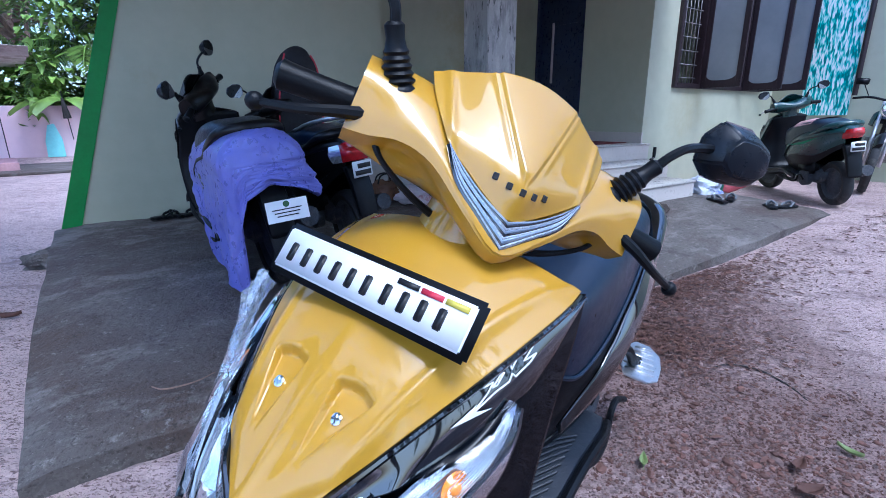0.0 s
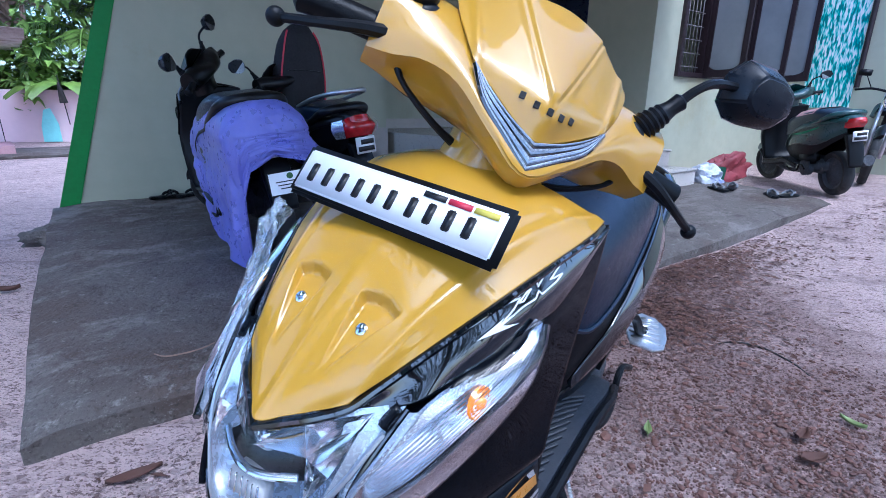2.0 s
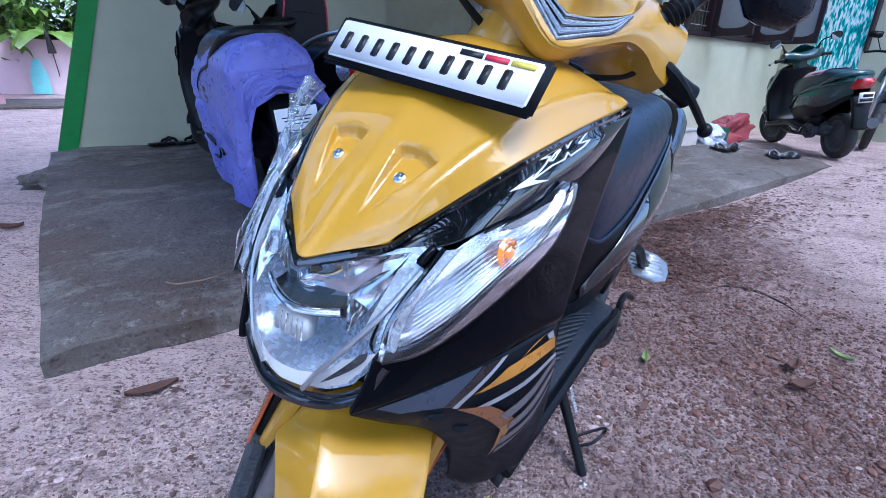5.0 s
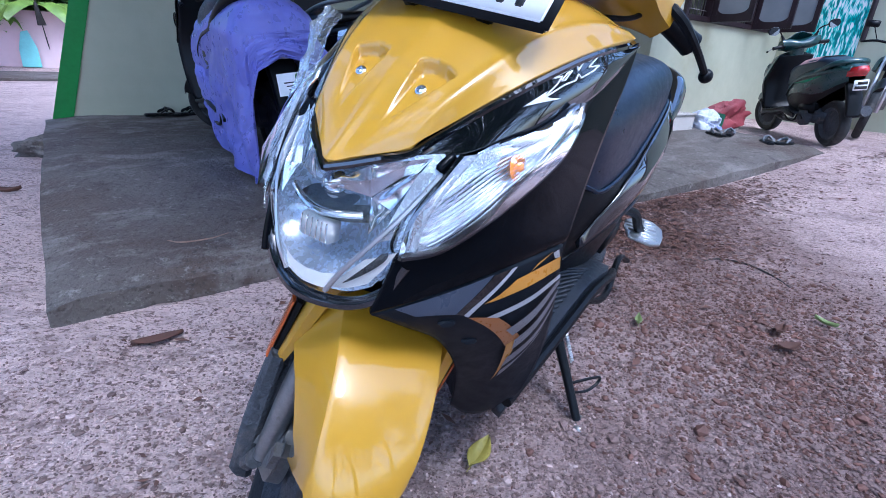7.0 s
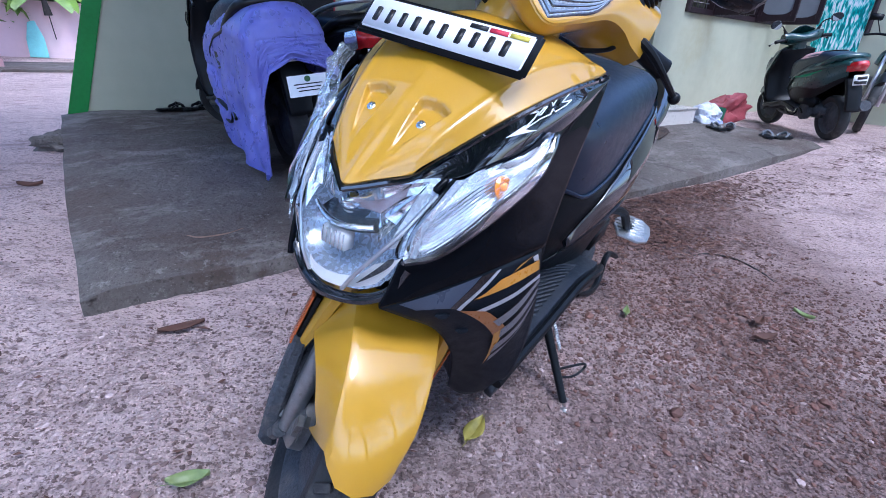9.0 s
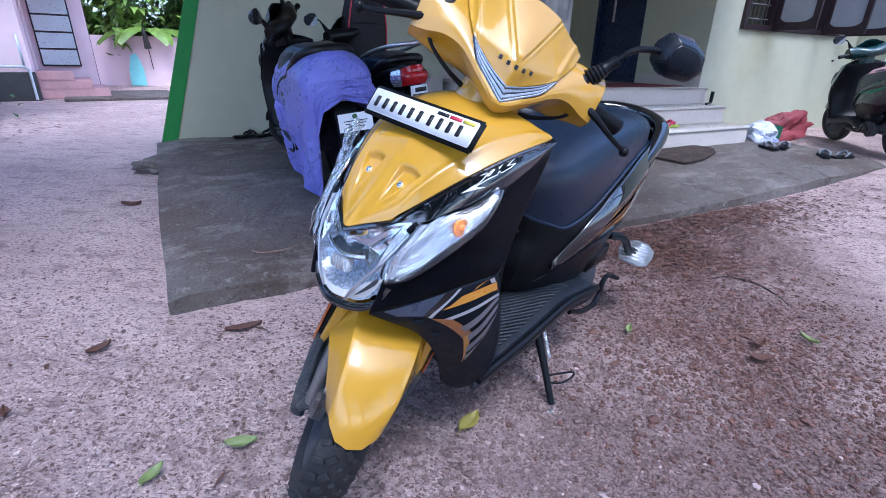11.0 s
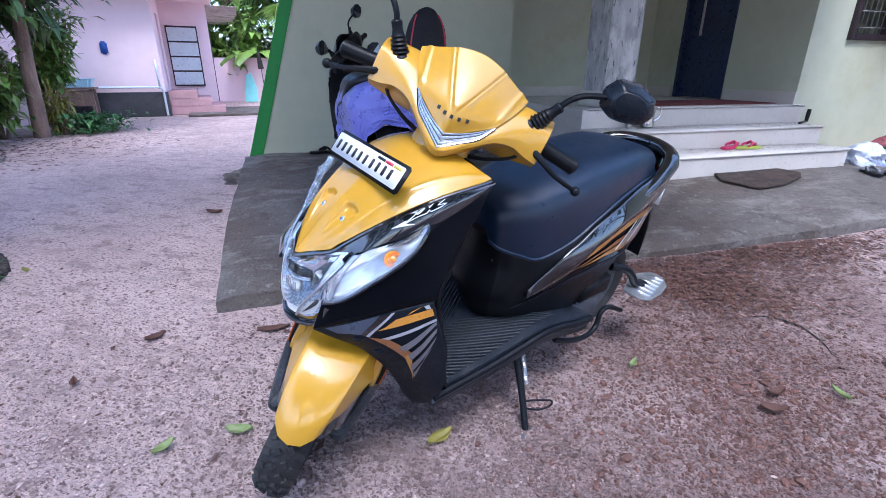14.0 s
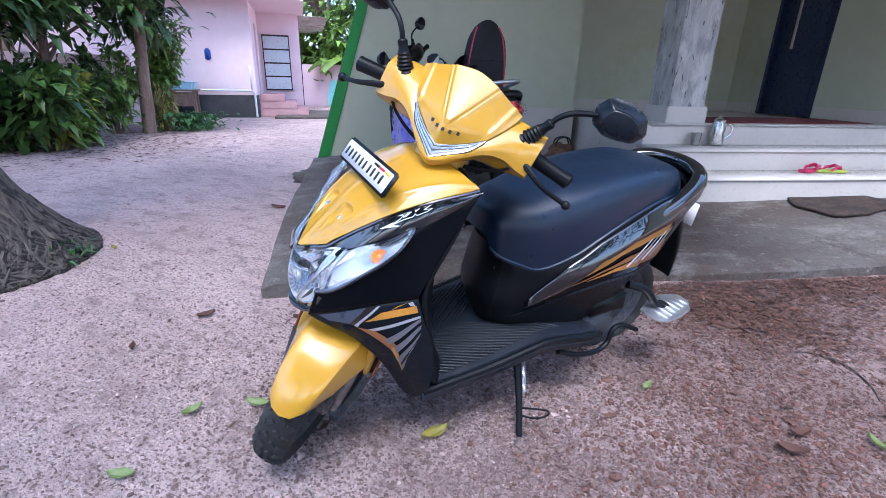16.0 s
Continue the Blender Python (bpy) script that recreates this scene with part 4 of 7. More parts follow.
        part("axle_nut", (lambda b: (b.transform(Matrix.Translation((AXLE, sg_ * 0.086, WHEEL_R))), b)[1])(lathe([(0.011, -0.012), (0.013, -0.010), (0.013, 0.010), (0.008, 0.014)], 6, "Y")), STEEL, root, "", S)
    part("fork_tube", tube([(-0.30, 0, 0.30), (-0.56, 0, 0.84)], 0.028, 12), IRON, root, "", S)
    # handlebar cover
    half = []
    for y, fx, fz, fh, mx, mz, bx, zb in ((0, -0.462, 0.908, 0.014, -0.57, 0.992, -0.700, 0.900), (0.05, -0.486, 0.930, 0.015, -0.575, 0.996, -0.700, 0.900), (0.10, -0.522, 0.956, 0.018, -0.582, 1.006, -0.690, 0.902),
                                          (0.14, -0.545, 0.958, 0.024, -0.588, 1.010, -0.676, 0.904), (0.175, -0.555, 0.946, 0.030, -0.588, 1.008, -0.662, 0.914), (0.204, -0.562, 0.940, 0.026, -0.592, 1.006, -0.654, 0.922)):
        half.append([(fx, y, fz), (fx - 0.010, y, fz + fh), (mx, y, mz), (mx - 0.045, y, mz + 0.012), (bx, y, mz - 0.012), (bx, y, zb + 0.035), (-0.600, y, zb), (fx - 0.025, y, fz - 0.020)])
    full = [[(x, -y, z) for x, y, z in r] for r in half[:0:-1]] + half
    ringed = [spline(r + [r[0]], 33)[:-1] for r in full]
    dense = np.array([spline([r[k] for r in ringed], 44) for k in range(32)]).transpose(1, 0, 2)
    cover = part("handlebar_cover", grid(dense, True, True), paint, root, "glossy mustard yellow handlebar cover" if hero else "", S)
    vis_s = Surf(visor_rows(), 130 if hero else 40, 190 if hero else 40)

    def visor_relief(q):
        x, y, z = q
        t_ = min(1.0, max(0.0, (-0.494 - x) / 0.118))
        edge_ = 0.056 * t_ ** 0.9
        k = 0.0045 * ease(edge_ + 0.0040, edge_ - 0.0020, abs(y)) * ease(-0.492, -0.506, x)
        k += 0.0022 * math.exp(-((abs(y) - edge_ - 0.006) / 0.004) ** 2) * ease(-0.50, -0.53, x)
        k += 0.003 * math.exp(-((abs(y) - 0.088 - 0.25 * max(0, -0.53 - x)) / 0.006) ** 2) * ease(-0.50, -0.53, x)
        return np.array((x + 0.5 * k, y, z + 0.85 * k))
    visor = part("visor", vis_s.mesh(visor_relief), paint, cover, "faceted mustard yellow visor" if hero else "", S)
    shell(visor, 0.006, (-0.3, 0, 0.7) if not steer else tuple(S @ Vector((-0.62, 0, 0.90))))
    # ribbed light bar in a V below the visor
    low_v, top_v = [(-0.469, 0, 0.917), (-0.488, 0.034, 0.937), (-0.508, 0.068, 0.957), (-0.536, 0.090, 0.984)], [(-0.487, 0, 0.944), (-0.500, 0.034, 0.955), (-0.519, 0.066, 0.970), (-0.537, 0.090, 0.985)]
    lows, tops = spline(low_v, 14), spline(top_v, 14)
    count = 9 if hero else 4
    for k in range(count):
        t_ = (k + 0.5) / count
        half_ = [Vector(a + (b - a) * t_) + Vector((0.004, 0, -0.001)) for a, b in zip(lows, tops)]
        path = [Vector((q.x, -q.y, q.z)) for q in half_[:0:-1]] + half_
        wide_ = [0.5 * float(np.linalg.norm(b - a)) / count for a, b in zip(lows, tops)]
        part("light_bar", tube(path, [max(0.0004, w * 1.05) for w in wide_[:0:-1] + wide_], 6), gloss if k % 3 == 1 else (VBAR if k % 3 else BLADE), cover, "ribbed grey light bar", S)
    rim_path = [Vector(q) + Vector((0.003, 0, -0.003)) for q in lows]
    part("light_bar_rim", tube([Vector((q.x, -q.y, q.z)) for q in rim_path[:0:-1]] + rim_path, 0.0028, 6), gloss, cover, "black edge of the light bar", S)
    if hero:
        for k in range(5):
            a_ = vis_s.at(0.215 - 0.012 * abs(k - 2), 0.5 + 0.082 * (k - 2), 0.0)
            b = box(-0.0040, -0.0034, -0.001, 0.0040, 0.0034, 0.0020, 0.0006, 1)
            b.transform(pose(a_.x, a_.y, a_.z, 0, 66, 0) @ pose(0, 0, 0, (k - 2) * -8, 0, 0))
            part("emblem_mark", b, INK, visor, "dark raised maker's emblem, drawn as plain bars", S)
    nk = [[(-0.50, 0), (-0.505, 0.04), (-0.54, 0.066), (-0.60, 0.066), (-0.63, 0.04), (-0.635, 0), (-0.63, -0.04), (-0.60, -0.066), (-0.54, -0.066), (-0.505, -0.04)]]
    nrows = []
    for z, dx, sc in ((0.845, 0.0, 1.05), (0.88, -0.005, 0.98), (0.915, -0.02, 0.92), (0.945, -0.03, 0.95)):
        nrows.append([(x + dx, y * sc, z) for x, y in nk[0]])
    part("neck_cover", Surf([r + [r[0]] for r in nrows], 10, 30).mesh(), paint, root, "", S)
    for sg_ in (1, -1):
        part("grip", (lambda b: (b.transform(pose(-0.637, sg_ * 0.196, 0.956, -5 * sg_, 0, 0)), b)[1])(lathe([(0.024, 0), (0.024, sg_ * 0.006), (0.018, sg_ * 0.010), (0.0175, sg_ * 0.05), (0.0185, sg_ * 0.090), (0.0195, sg_ * 0.100), (0.012, sg_ * 0.106)], 20, "Y")), PLASTIC, root, "black rubber grip", S)
        part("switch_housing", box(-0.668, sg_ * 0.172, 0.932, -0.595, sg_ * 0.202, 0.984, 0.012), PLASTIC, root, "", S)
        lev = part("brake_lever", tube([(-0.575, sg_ * 0.185, 0.962), (-0.560, sg_ * 0.215, 0.955), (-0.556, sg_ * 0.255, 0.940), (-0.578, sg_ * (0.312 if sg_ > 0 else 0.298), 0.922)], [0.009, 0.0075, 0.0058, 0.0055], 8, 16), PLASTIC if hero else STEEL, root, "black brake lever with ball end", S)
        ball = bmesh.new()
        bmesh.ops.create_uvsphere(ball, u_segments=14, v_segments=10, radius=0.011)
        ball.transform(Matrix.Translation((-0.580, sg_ * (0.318 if sg_ > 0 else 0.304), 0.920)))
        part("ball_end", ball, PLASTIC, lev, "", S)
        boot = [(0.024, 0)]
        for k in range(6):
            boot += [(0.023 - 0.0015 * k, 0.004 + 0.008 * k), (0.018 - 0.001 * k, 0.008 + 0.008 * k)]
        boot += [(0.011, 0.058), (0.012, 0.072), (0.008, 0.076)]
        bo = lathe(boot, 20)
        bo.transform(pose(-0.602, sg_ * 0.160, 0.998, sg_ * -28, -4, 0))
        mir = part("mirror", bo, PLASTIC, root, "black mirror on a bent stem with rubber boot", S)
        part("stem", tube([(-0.604, sg_ * 0.192, 1.060), (-0.606, sg_ * 0.203, 1.082), (-0.618, sg_ * 0.228, 1.102), (-0.645, sg_ * 0.282, 1.118)], 0.0065, 8, 16), PLASTIC, mir, "", S)
        ol = [(0.0, -0.052), (-0.030, -0.036), (-0.038, 0.004), (-0.022, 0.036), (0.024, 0.044), (0.062, 0.032), (0.078, -0.006), (0.062, -0.038), (0.026, -0.050)]
        rows = []
        cx, cz = 0.018, -0.002
        for s, d in ((0.30, 0.032), (0.62, 0.029), (0.86, 0.014), (1.0, -0.004), (0.97, -0.012)):
            rows.append([(d, sg_ * (cx + (a - cx) * s * 1.10), cz + (b - cz) * s * 0.90) for a, b in ol])
        sh = grid(rows, True, True)
        bmesh.ops.bevel(sh, geom=list(sh.edges), offset=0.003, segments=2, affect="EDGES")
        sh.transform(pose(-0.652, sg_ * 0.302, 1.124, 0, -6, sg_ * 4))
        part("mirror_housing", sh, SATIN, mir, "angular black mirror housing", S, angle=34)
        gl = prism([(sg_ * a * 0.93, b * 0.93) for a, b in ol][::sg_], 0.002)
        gl.transform(Matrix(((0, 0, -1, -0.6635), (1, 0, 0, sg_ * 0.302), (0, 1, 0, 1.124), (0, 0, 0, 1))))
        part("mirror_glass", gl, CHROME if hero else DIMMED_MIRROR, mir, "mirror glass", S)
        part("cable", tube([(-0.585, sg_ * 0.170, 0.945), (-0.572, sg_ * 0.150, 0.922), (-0.560, sg_ * 0.100, 0.898), (-0.560, sg_ * 0.045, 0.880)], [0.0055, 0.0035, 0.0045, 0.006], 8, 18), PLASTIC, root, "black control cable", S)
    return root


def frame_matrix(x, y, heading, lean):
    """Forward is local x, left is local y; heading is the way to its left in the plan."""
    l_ = Vector((math.cos(radians(heading)), math.sin(radians(heading)), 0))
    f_ = Vector((l_.y, -l_.x, 0))
    up = Vector((0, 0, 1))
    c, s = math.cos(radians(lean)), math.sin(radians(lean))
    Y_, Z_ = l_ * c - up * s, l_ * s + up * c
    return Matrix(((f_.x, Y_.x, Z_.x, x), (f_.y, Y_.y, Z_.y, y), (f_.z, Y_.z, Z_.z, 0), (0, 0, 0, 1)))


scooter = thing("scooter", "mustard yellow and black scooter leaning on its side stand", "scooter", frame_matrix(-0.4002, 0.2404, -31.0, 10.5))
build_scooter(scooter, 43.5)
# number plate across the front cover
plate = part("number_plate", box(-0.135, -0.031, -0.005, 0.135, 0.031, 0.004, 0.004), PLASTIC, scooter, "white number plate in a black frame")
plate.matrix_local = Matrix(((0, -0.58, 0.815, -0.393), (1, 0, 0, -0.001), (0, 0.815, 0.58, 0.854), (0, 0, 0, 1)))
part("plate_face", box(-0.127, -0.0238, 0.003, 0.127, 0.0238, 0.0065, 0.002), WHITE, plate, "white plate face")
for k in range(10):
    x = -0.108 + 0.0222 * k + (0.004 if k > 5 else 0)
    part("plate_bar", box(x - 0.0046, -0.0130, 0.006, x + 0.0046, 0.0090, 0.0074, 0.0012), INK, plate, "dark bar in place of a character")
for k, mt in enumerate((INK, RED, LEMON)):
    part("plate_stripe", box(0.036 + 0.029 * k, 0.0135, 0.006, 0.062 + 0.029 * k, 0.0195, 0.0074), mt, plate, "small coloured sticker stripe")
for x in (-0.05, 0.05):
    part("plate_bracket", box(x - 0.01, -0.02, -0.035, x + 0.01, 0.0, -0.004, 0.002), PLASTIC, plate)
# crumpled protective film still on the right lamp and flank
film_s = Surf(flip_y([
    [(-0.248, 0.098, 0.565), (-0.262, 0.114, 0.566), (-0.285, 0.140, 0.575)],
    [(-0.262, 0.108, 0.615), (-0.282, 0.128, 0.618), (-0.312, 0.160, 0.622)],
    [(-0.285, 0.104, 0.672), (-0.312, 0.140, 0.672), (-0.345, 0.172, 0.672)],
    [(-0.310, 0.100, 0.714), (-0.336, 0.148, 0.722), (-0.378, 0.178, 0.718)],
    [(-0.340, 0.116, 0.747), (-0.360, 0.160, 0.756), (-0.395, 0.180, 0.750)],
    [(-0.374, 0.136, 0.775), (-0.386, 0.170, 0.780), (-0.408, 0.182, 0.776)],
    [(-0.405, 0.152, 0.793), (-0.408, 0.172, 0.798), (-0.416, 0.180, 0.795)]]), 60, 40)
rows = []
for i in range(150):
    u_ = 0.02 + 0.97 * i / 149
    row = []
    for j in range(71):
        w = 0.005 * noise.noise((i * 0.03, j * 0.06, 0))
        for scale_, deep_ in ((0.8, 0.009), (1.9, 0.006)):
            near_ = noise.voronoi((i * 0.028 * scale_, j * 0.12 * scale_ + i * 0.012 * scale_, scale_))[0]
            w += deep_ * (near_[1] - near_[0])
        row.append(tuple(film_s.at(u_, j / 70, 0.0) + Vector((0.003 + 0.4 * w, -0.004 - 1.0 * w, 0.003 + 0.4 * w))))
    rows.append(row)
part("protective_film", grid(rows), FILM, scooter, "crumpled clear protective film", angle=26)

# ---- house frame: u along the front, v into the house ----
HO, HA = Vector((-2.921, 3.449, 0)), radians(36.5)
HOUSE = Matrix.Translation(HO) @ Matrix.Rotation(HA, 4, "Z")
HOUSE_INV = HOUSE.inverted()


def to_house(x, y):
    q = HOUSE_INV @ Vector((x, y, 0))
    return q.x, q.y


def ground_z(x, y):
    u, v = to_house(x, y)
    return 0.045 * ease(-4.3, -3.1, v) * ease(0.2, 1.6, u) + 0.11 * ease(3.6, 6.2, u) * ease(-4.6, -2.8, v)


def slab_z(u, v):
    return float(np.interp(v, [-3.10, -2.0, 0.0, 2.0], [0.075, 0.205, 0.235, 0.24])) + 0.012 * ease(0, 4, u) + 0.055 * ease(2.5, 5.0, u) * ease(-1.6, -2.9, v)


def layered(name, rough, bump, layers, base):
    """Colours laid over one another: each layer is (colour, noise scale, low, high, strength, roughness of the noise, y stretch); bump is [(scale, metres)]."""
    m = bpy.data.materials.new(name)
    m.use_nodes = True
    n, l = m.node_tree.nodes, m.node_tree.links
    b = n["Principled BSDF"]
    b.inputs["Roughness"].default_value = rough
    b.inputs["Specular IOR Level"].default_value = 0.3
    co = n.new("ShaderNodeTexCoord")

    def nz(scale, detail, r, stretch=1.0):
        t = n.new("ShaderNodeTexNoise")
        t.inputs["Scale"].default_value, t.inputs["Detail"].default_value, t.inputs["Roughness"].default_value = scale, detail, r
        mp = n.new("ShaderNodeMapping")
        mp.inputs["Scale"].default_value, mp.inputs["Location"].default_value = (stretch if isinstance(stretch, tuple) else (1, stretch, 1)), (scale * 0.37, scale * 0.11, 0)
        l.new(co.outputs["Object"], mp.inputs[0])
        l.new(mp.outputs[0], t.inputs["Vector"])
        return t.outputs[0]
    out = base
    for colour, scale, lo, hi, strength, r, stretch in layers:
        mx, rg = n.new("ShaderNodeMix"), n.new("ShaderNodeMapRange")
        mx.data_type = "RGBA"
        rg.inputs[1].default_value, rg.inputs[2].default_value, rg.inputs[4].default_value = lo, hi, strength
        l.new(nz(scale, 6.0, r, stretch), rg.inputs[0])
        l.new(rg.outputs[0], mx.inputs[0])
        if isinstance(out, tuple):
            mx.inputs[6].default_value = (*out, 1)
        else:
            l.new(out, mx.inputs[6])
        mx.inputs[7].default_value = (*colour, 1)
        out = mx.outputs[2]
    l.new(out, b.inputs["Base Color"])
    normal = None
    for scale, depth in bump:
        bp = n.new("ShaderNodeBump")
        bp.inputs["Strength"].default_value, bp.inputs["Distance"].default_value = 1.0, depth
        l.new(nz(scale, 5.0, 0.6), bp.inputs["Height"])
        if normal is not None:
            l.new(normal, bp.inputs["Normal"])
        normal = bp.outputs[0]
    l.new(normal, b.inputs["Normal"])
    return m


def dirt_material():
    """Dry pale sand towards the driveway, damp red laterite beside the scooter."""
    # dark flecks and dent patches put the shade of pits into the colour
    m = layered("sandy laterite ground", 0.85, [(5, 0.10), (22, 0.034), (56, 0.034), (150, 0.006)], [
        ((0.56, 0.42, 0.395), 1.1, 0.42, 0.62, 0.8, 0.6, 1.0), ((0.27, 0.175, 0.155), 17, 0.585, 0.66, 0.6, 0.65, (1.0, 1.6, 1.0)),
        ((0.66, 0.52, 0.49), 24, 0.55, 0.70, 0.35, 0.6, 1.0), ((0.12, 0.068, 0.058), 46, 0.555, 0.600, 0.8, 0.62, (1.0, 2.0, 1.0)), ((0.17, 0.105, 0.092), 95, 0.55, 0.61, 0.7, 0.62, (1.0, 1.7, 1.0)), ((0.66, 0.54, 0.51), 120, 0.64, 0.74, 0.15, 0.6, 1.0), ((0.27, 0.185, 0.17), 4.6, 0.545, 0.63, 0.62, 0.68, (1.0, 1.6, 1.0)), ((0.34, 0.25, 0.235), 2.1, 0.53, 0.64, 0.55, 0.72, (1.0, 2.2, 1.0))], (0.72, 0.555, 0.525))
    n, l = m.node_tree.nodes, m.node_tree.links
    b = n["Principled BSDF"]
    dry = b.inputs["Base Color"].links[0].from_socket
    # the dark flecks of the damp colours are painted pit shade too
    wet = layered("damp laterite", 0.85, [(26, 0.02)], [
        ((0.34, 0.23, 0.21), 3, 0.40, 0.60, 0.8, 0.6, 1.0), ((0.47, 0.36, 0.335), 20, 0.55, 0.68, 0.6, 0.65, 1.0), ((0.075, 0.040, 0.033), 48, 0.535, 0.60, 0.85, 0.6, (1.0, 1.6, 1.0)), ((0.08, 0.045, 0.038), 100, 0.55, 0.61, 0.7, 0.6, (1.0, 1.6, 1.0)), ((0.50, 0.42, 0.40), 110, 0.62, 0.72, 0.5, 0.6, 1.0)], (0.29, 0.195, 0.178))
    # the damp colours are built in the same tree
    names = {}
    for nd in wet.node_tree.nodes:
        if nd.bl_idname in ("ShaderNodeTexNoise", "ShaderNodeMapping", "ShaderNodeMix", "ShaderNodeMapRange", "ShaderNodeTexCoord"):
            c = n.new(nd.bl_idname)
            if nd.bl_idname == "ShaderNodeMix":
                c.data_type = "RGBA"
            for i, sock in enumerate(nd.inputs):
                if hasattr(sock, "default_value") and not sock.is_linked:
                    c.inputs[i].default_value = sock.default_value
            names[nd.name] = c
    for lk in wet.node_tree.links:
        if lk.from_node.name in names and lk.to_node.name in names:
            l.new(names[lk.from_node.name].outputs[list(lk.from_node.outputs).index(lk.from_socket)], names[lk.to_node.name].inputs[list(lk.to_node.inputs).index(lk.to_socket)])
        elif lk.to_node.name == "Principled BSDF" and lk.to_socket.name == "Base Color":
            damp = names[lk.from_node.name].outputs[list(lk.from_node.outputs).index(lk.from_socket)]
    bpy.data.materials.remove(wet)
    co, sep, nz, add, rg, mx = (n.new("ShaderNodeTexCoord"), n.new("ShaderNodeSeparateXYZ"), n.new("ShaderNodeTexNoise"), n.new("ShaderNodeMath"), n.new("ShaderNodeMapRange"), n.new("ShaderNodeMix"))
    l.new(co.outputs["Object"], sep.inputs[0])
    l.new(co.outputs["Object"], nz.inputs["Vector"])
    nz.inputs["Scale"].default_value, nz.inputs["Detail"].default_value = 1.6, 7.0
    add.operation = "MULTIPLY_ADD"
    l.new(nz.outputs[0], add.inputs[0])
    add.inputs[1].default_value = 3.0
    l.new(sep.outputs[0], add.inputs[2])
    # damp also reaches under the scooter, where its dark colour includes shade
    rg.inputs[1].default_value, rg.inputs[2].default_value = 1.25, 2.15
    l.new(add.outputs[0], rg.inputs[0])
    far, both_ = n.new("ShaderNodeMapRange"), n.new("ShaderNodeMath")
    far.inputs[1].default_value, far.inputs[2].default_value, far.inputs[3].default_value, far.inputs[4].default_value = 2.6, 3.5, 1.0, 0.12
    l.new(add.outputs[0], far.inputs[0])
    both_.operation = "MULTIPLY"
    l.new(rg.outputs[0], both_.inputs[0])
    l.new(far.outputs[0], both_.inputs[1])
    mx.data_type = "RGBA"
    l.new(both_.outputs[0], mx.inputs[0])
    l.new(dry, mx.inputs[6])
    l.new(damp, mx.inputs[7])
    l.new(mx.outputs[2], b.inputs["Base Color"])
    return m


DIRT = dirt_material()
CONCRETE = layered("weathered concrete", 0.72, [(7, 0.035), (45, 0.013), (150, 0.005)], [
    ((0.085, 0.062, 0.050), 0.9, 0.45, 0.59, 0.85, 0.65, 1.0), ((0.23, 0.21, 0.195), 2.0, 0.52, 0.64, 0.75, 0.75, 1.8), ((0.050, 0.040, 0.035), 4.0, 0.56, 0.65, 0.75, 0.75, 1.0),
    ((0.31, 0.29, 0.275), 22, 0.58, 0.69, 0.7, 0.75, 1.0), ((0.045, 0.038, 0.034), 60, 0.55, 0.64, 0.7, 0.65, 1.0), ((0.34, 0.31, 0.29), 190, 0.62, 0.70, 0.6, 0.6, 1.0)], (0.122, 0.107, 0.096))
CREAM = material("pale cream green wall paint", (0.45, 0.465, 0.345), 0.65, 0.0, 0.06, 0.8, bump=0.10, bump_scale=60, fine=0.08, second=(0.40, 0.375, 0.24), amount=0.2)
GREEN = material("green edge paint", (0.020, 0.22, 0.035), 0.5, 0.0, 0.12, 4, fine=0.15)
TILE = material("cream floor tile", (0.52, 0.48, 0.44), 0.3, 0.0, 0.06, 3, fine=0.08)
PILLAR = layered("mottled grey column", 0.5, [(30, 0.004)], [
    ((0.20, 0.20, 0.20), 7, 0.48, 0.60, 0.7, 0.6, (1, 1, 0.4)), ((0.54, 0.53, 0.51), 14, 0.50, 0.64, 0.7, 0.6, (1, 1, 0.35)), ((0.045, 0.045, 0.05), 34, 0.60, 0.66, 0.9, 0.6, (1, 1, 0.25))], (0.38, 0.37, 0.36))
BLUE_DOOR = material("dark blue door paint", (0.010, 0.020, 0.060), 0.3, 0.0, 0.2, 3, fine=0.1)
WOOD = material("dark brown window wood", (0.022, 0.012, 0.016), 0.45, 0.0, 0.3, 5, stretch=(6, 6, 1), fine=0.2)
FROST = material("grey window pane", (0.26, 0.28, 0.30), 0.18, 0.0, 0.12, 2, fine=0.05)
GRILLE = material("grey grille paint", (0.20, 0.19, 0.20), 0.5, 0.2, 0.2, 9)
CARPET = material("dark red carpet", (0.13, 0.020, 0.022), 0.95, 0.0, 0.2, 9, bump=0.4, bump_scale=300)
PINK = material("pink wall paint", (0.80, 0.63, 0.655), 0.7, 0.0, 0.06, 0.7, fine=0.06, second=(0.72, 0.54, 0.55), amount=0.2)
BLACKWALL = material("black damp plinth", (0.045, 0.045, 0.048), 0.7, 0.0, 0.4, 2.5, second=(0.16, 0.15, 0.15), amount=0.2)
PINKSTEP = material("pink cement step", (0.46, 0.27, 0.28), 0.7, 0.0, 0.15, 3, fine=0.2)
GREYWALL = material("lilac grey boundary wall", (0.50, 0.44, 0.45), 0.8, 0.0, 0.2, 1.2, second=(0.30, 0.27, 0.26), amount=0.4, fine=0.2)
TIN = material("weathered roof sheet", (0.42, 0.38, 0.34), 0.6, 0.2, 0.25, 2, second=(0.18, 0.13, 0.10), amount=0.4, fine=0.2)
PANEL = material("pale blue door sheet", (0.60, 0.66, 0.70), 0.3, 0.3, 0.08, 2, fine=0.05)
BARK = material("brown bark", (0.25, 0.165, 0.125), 0.9, 0.0, 0.35, 5, bump=1.0, bump_scale=30, stretch=(2, 2, 0.4), fine=0.4)
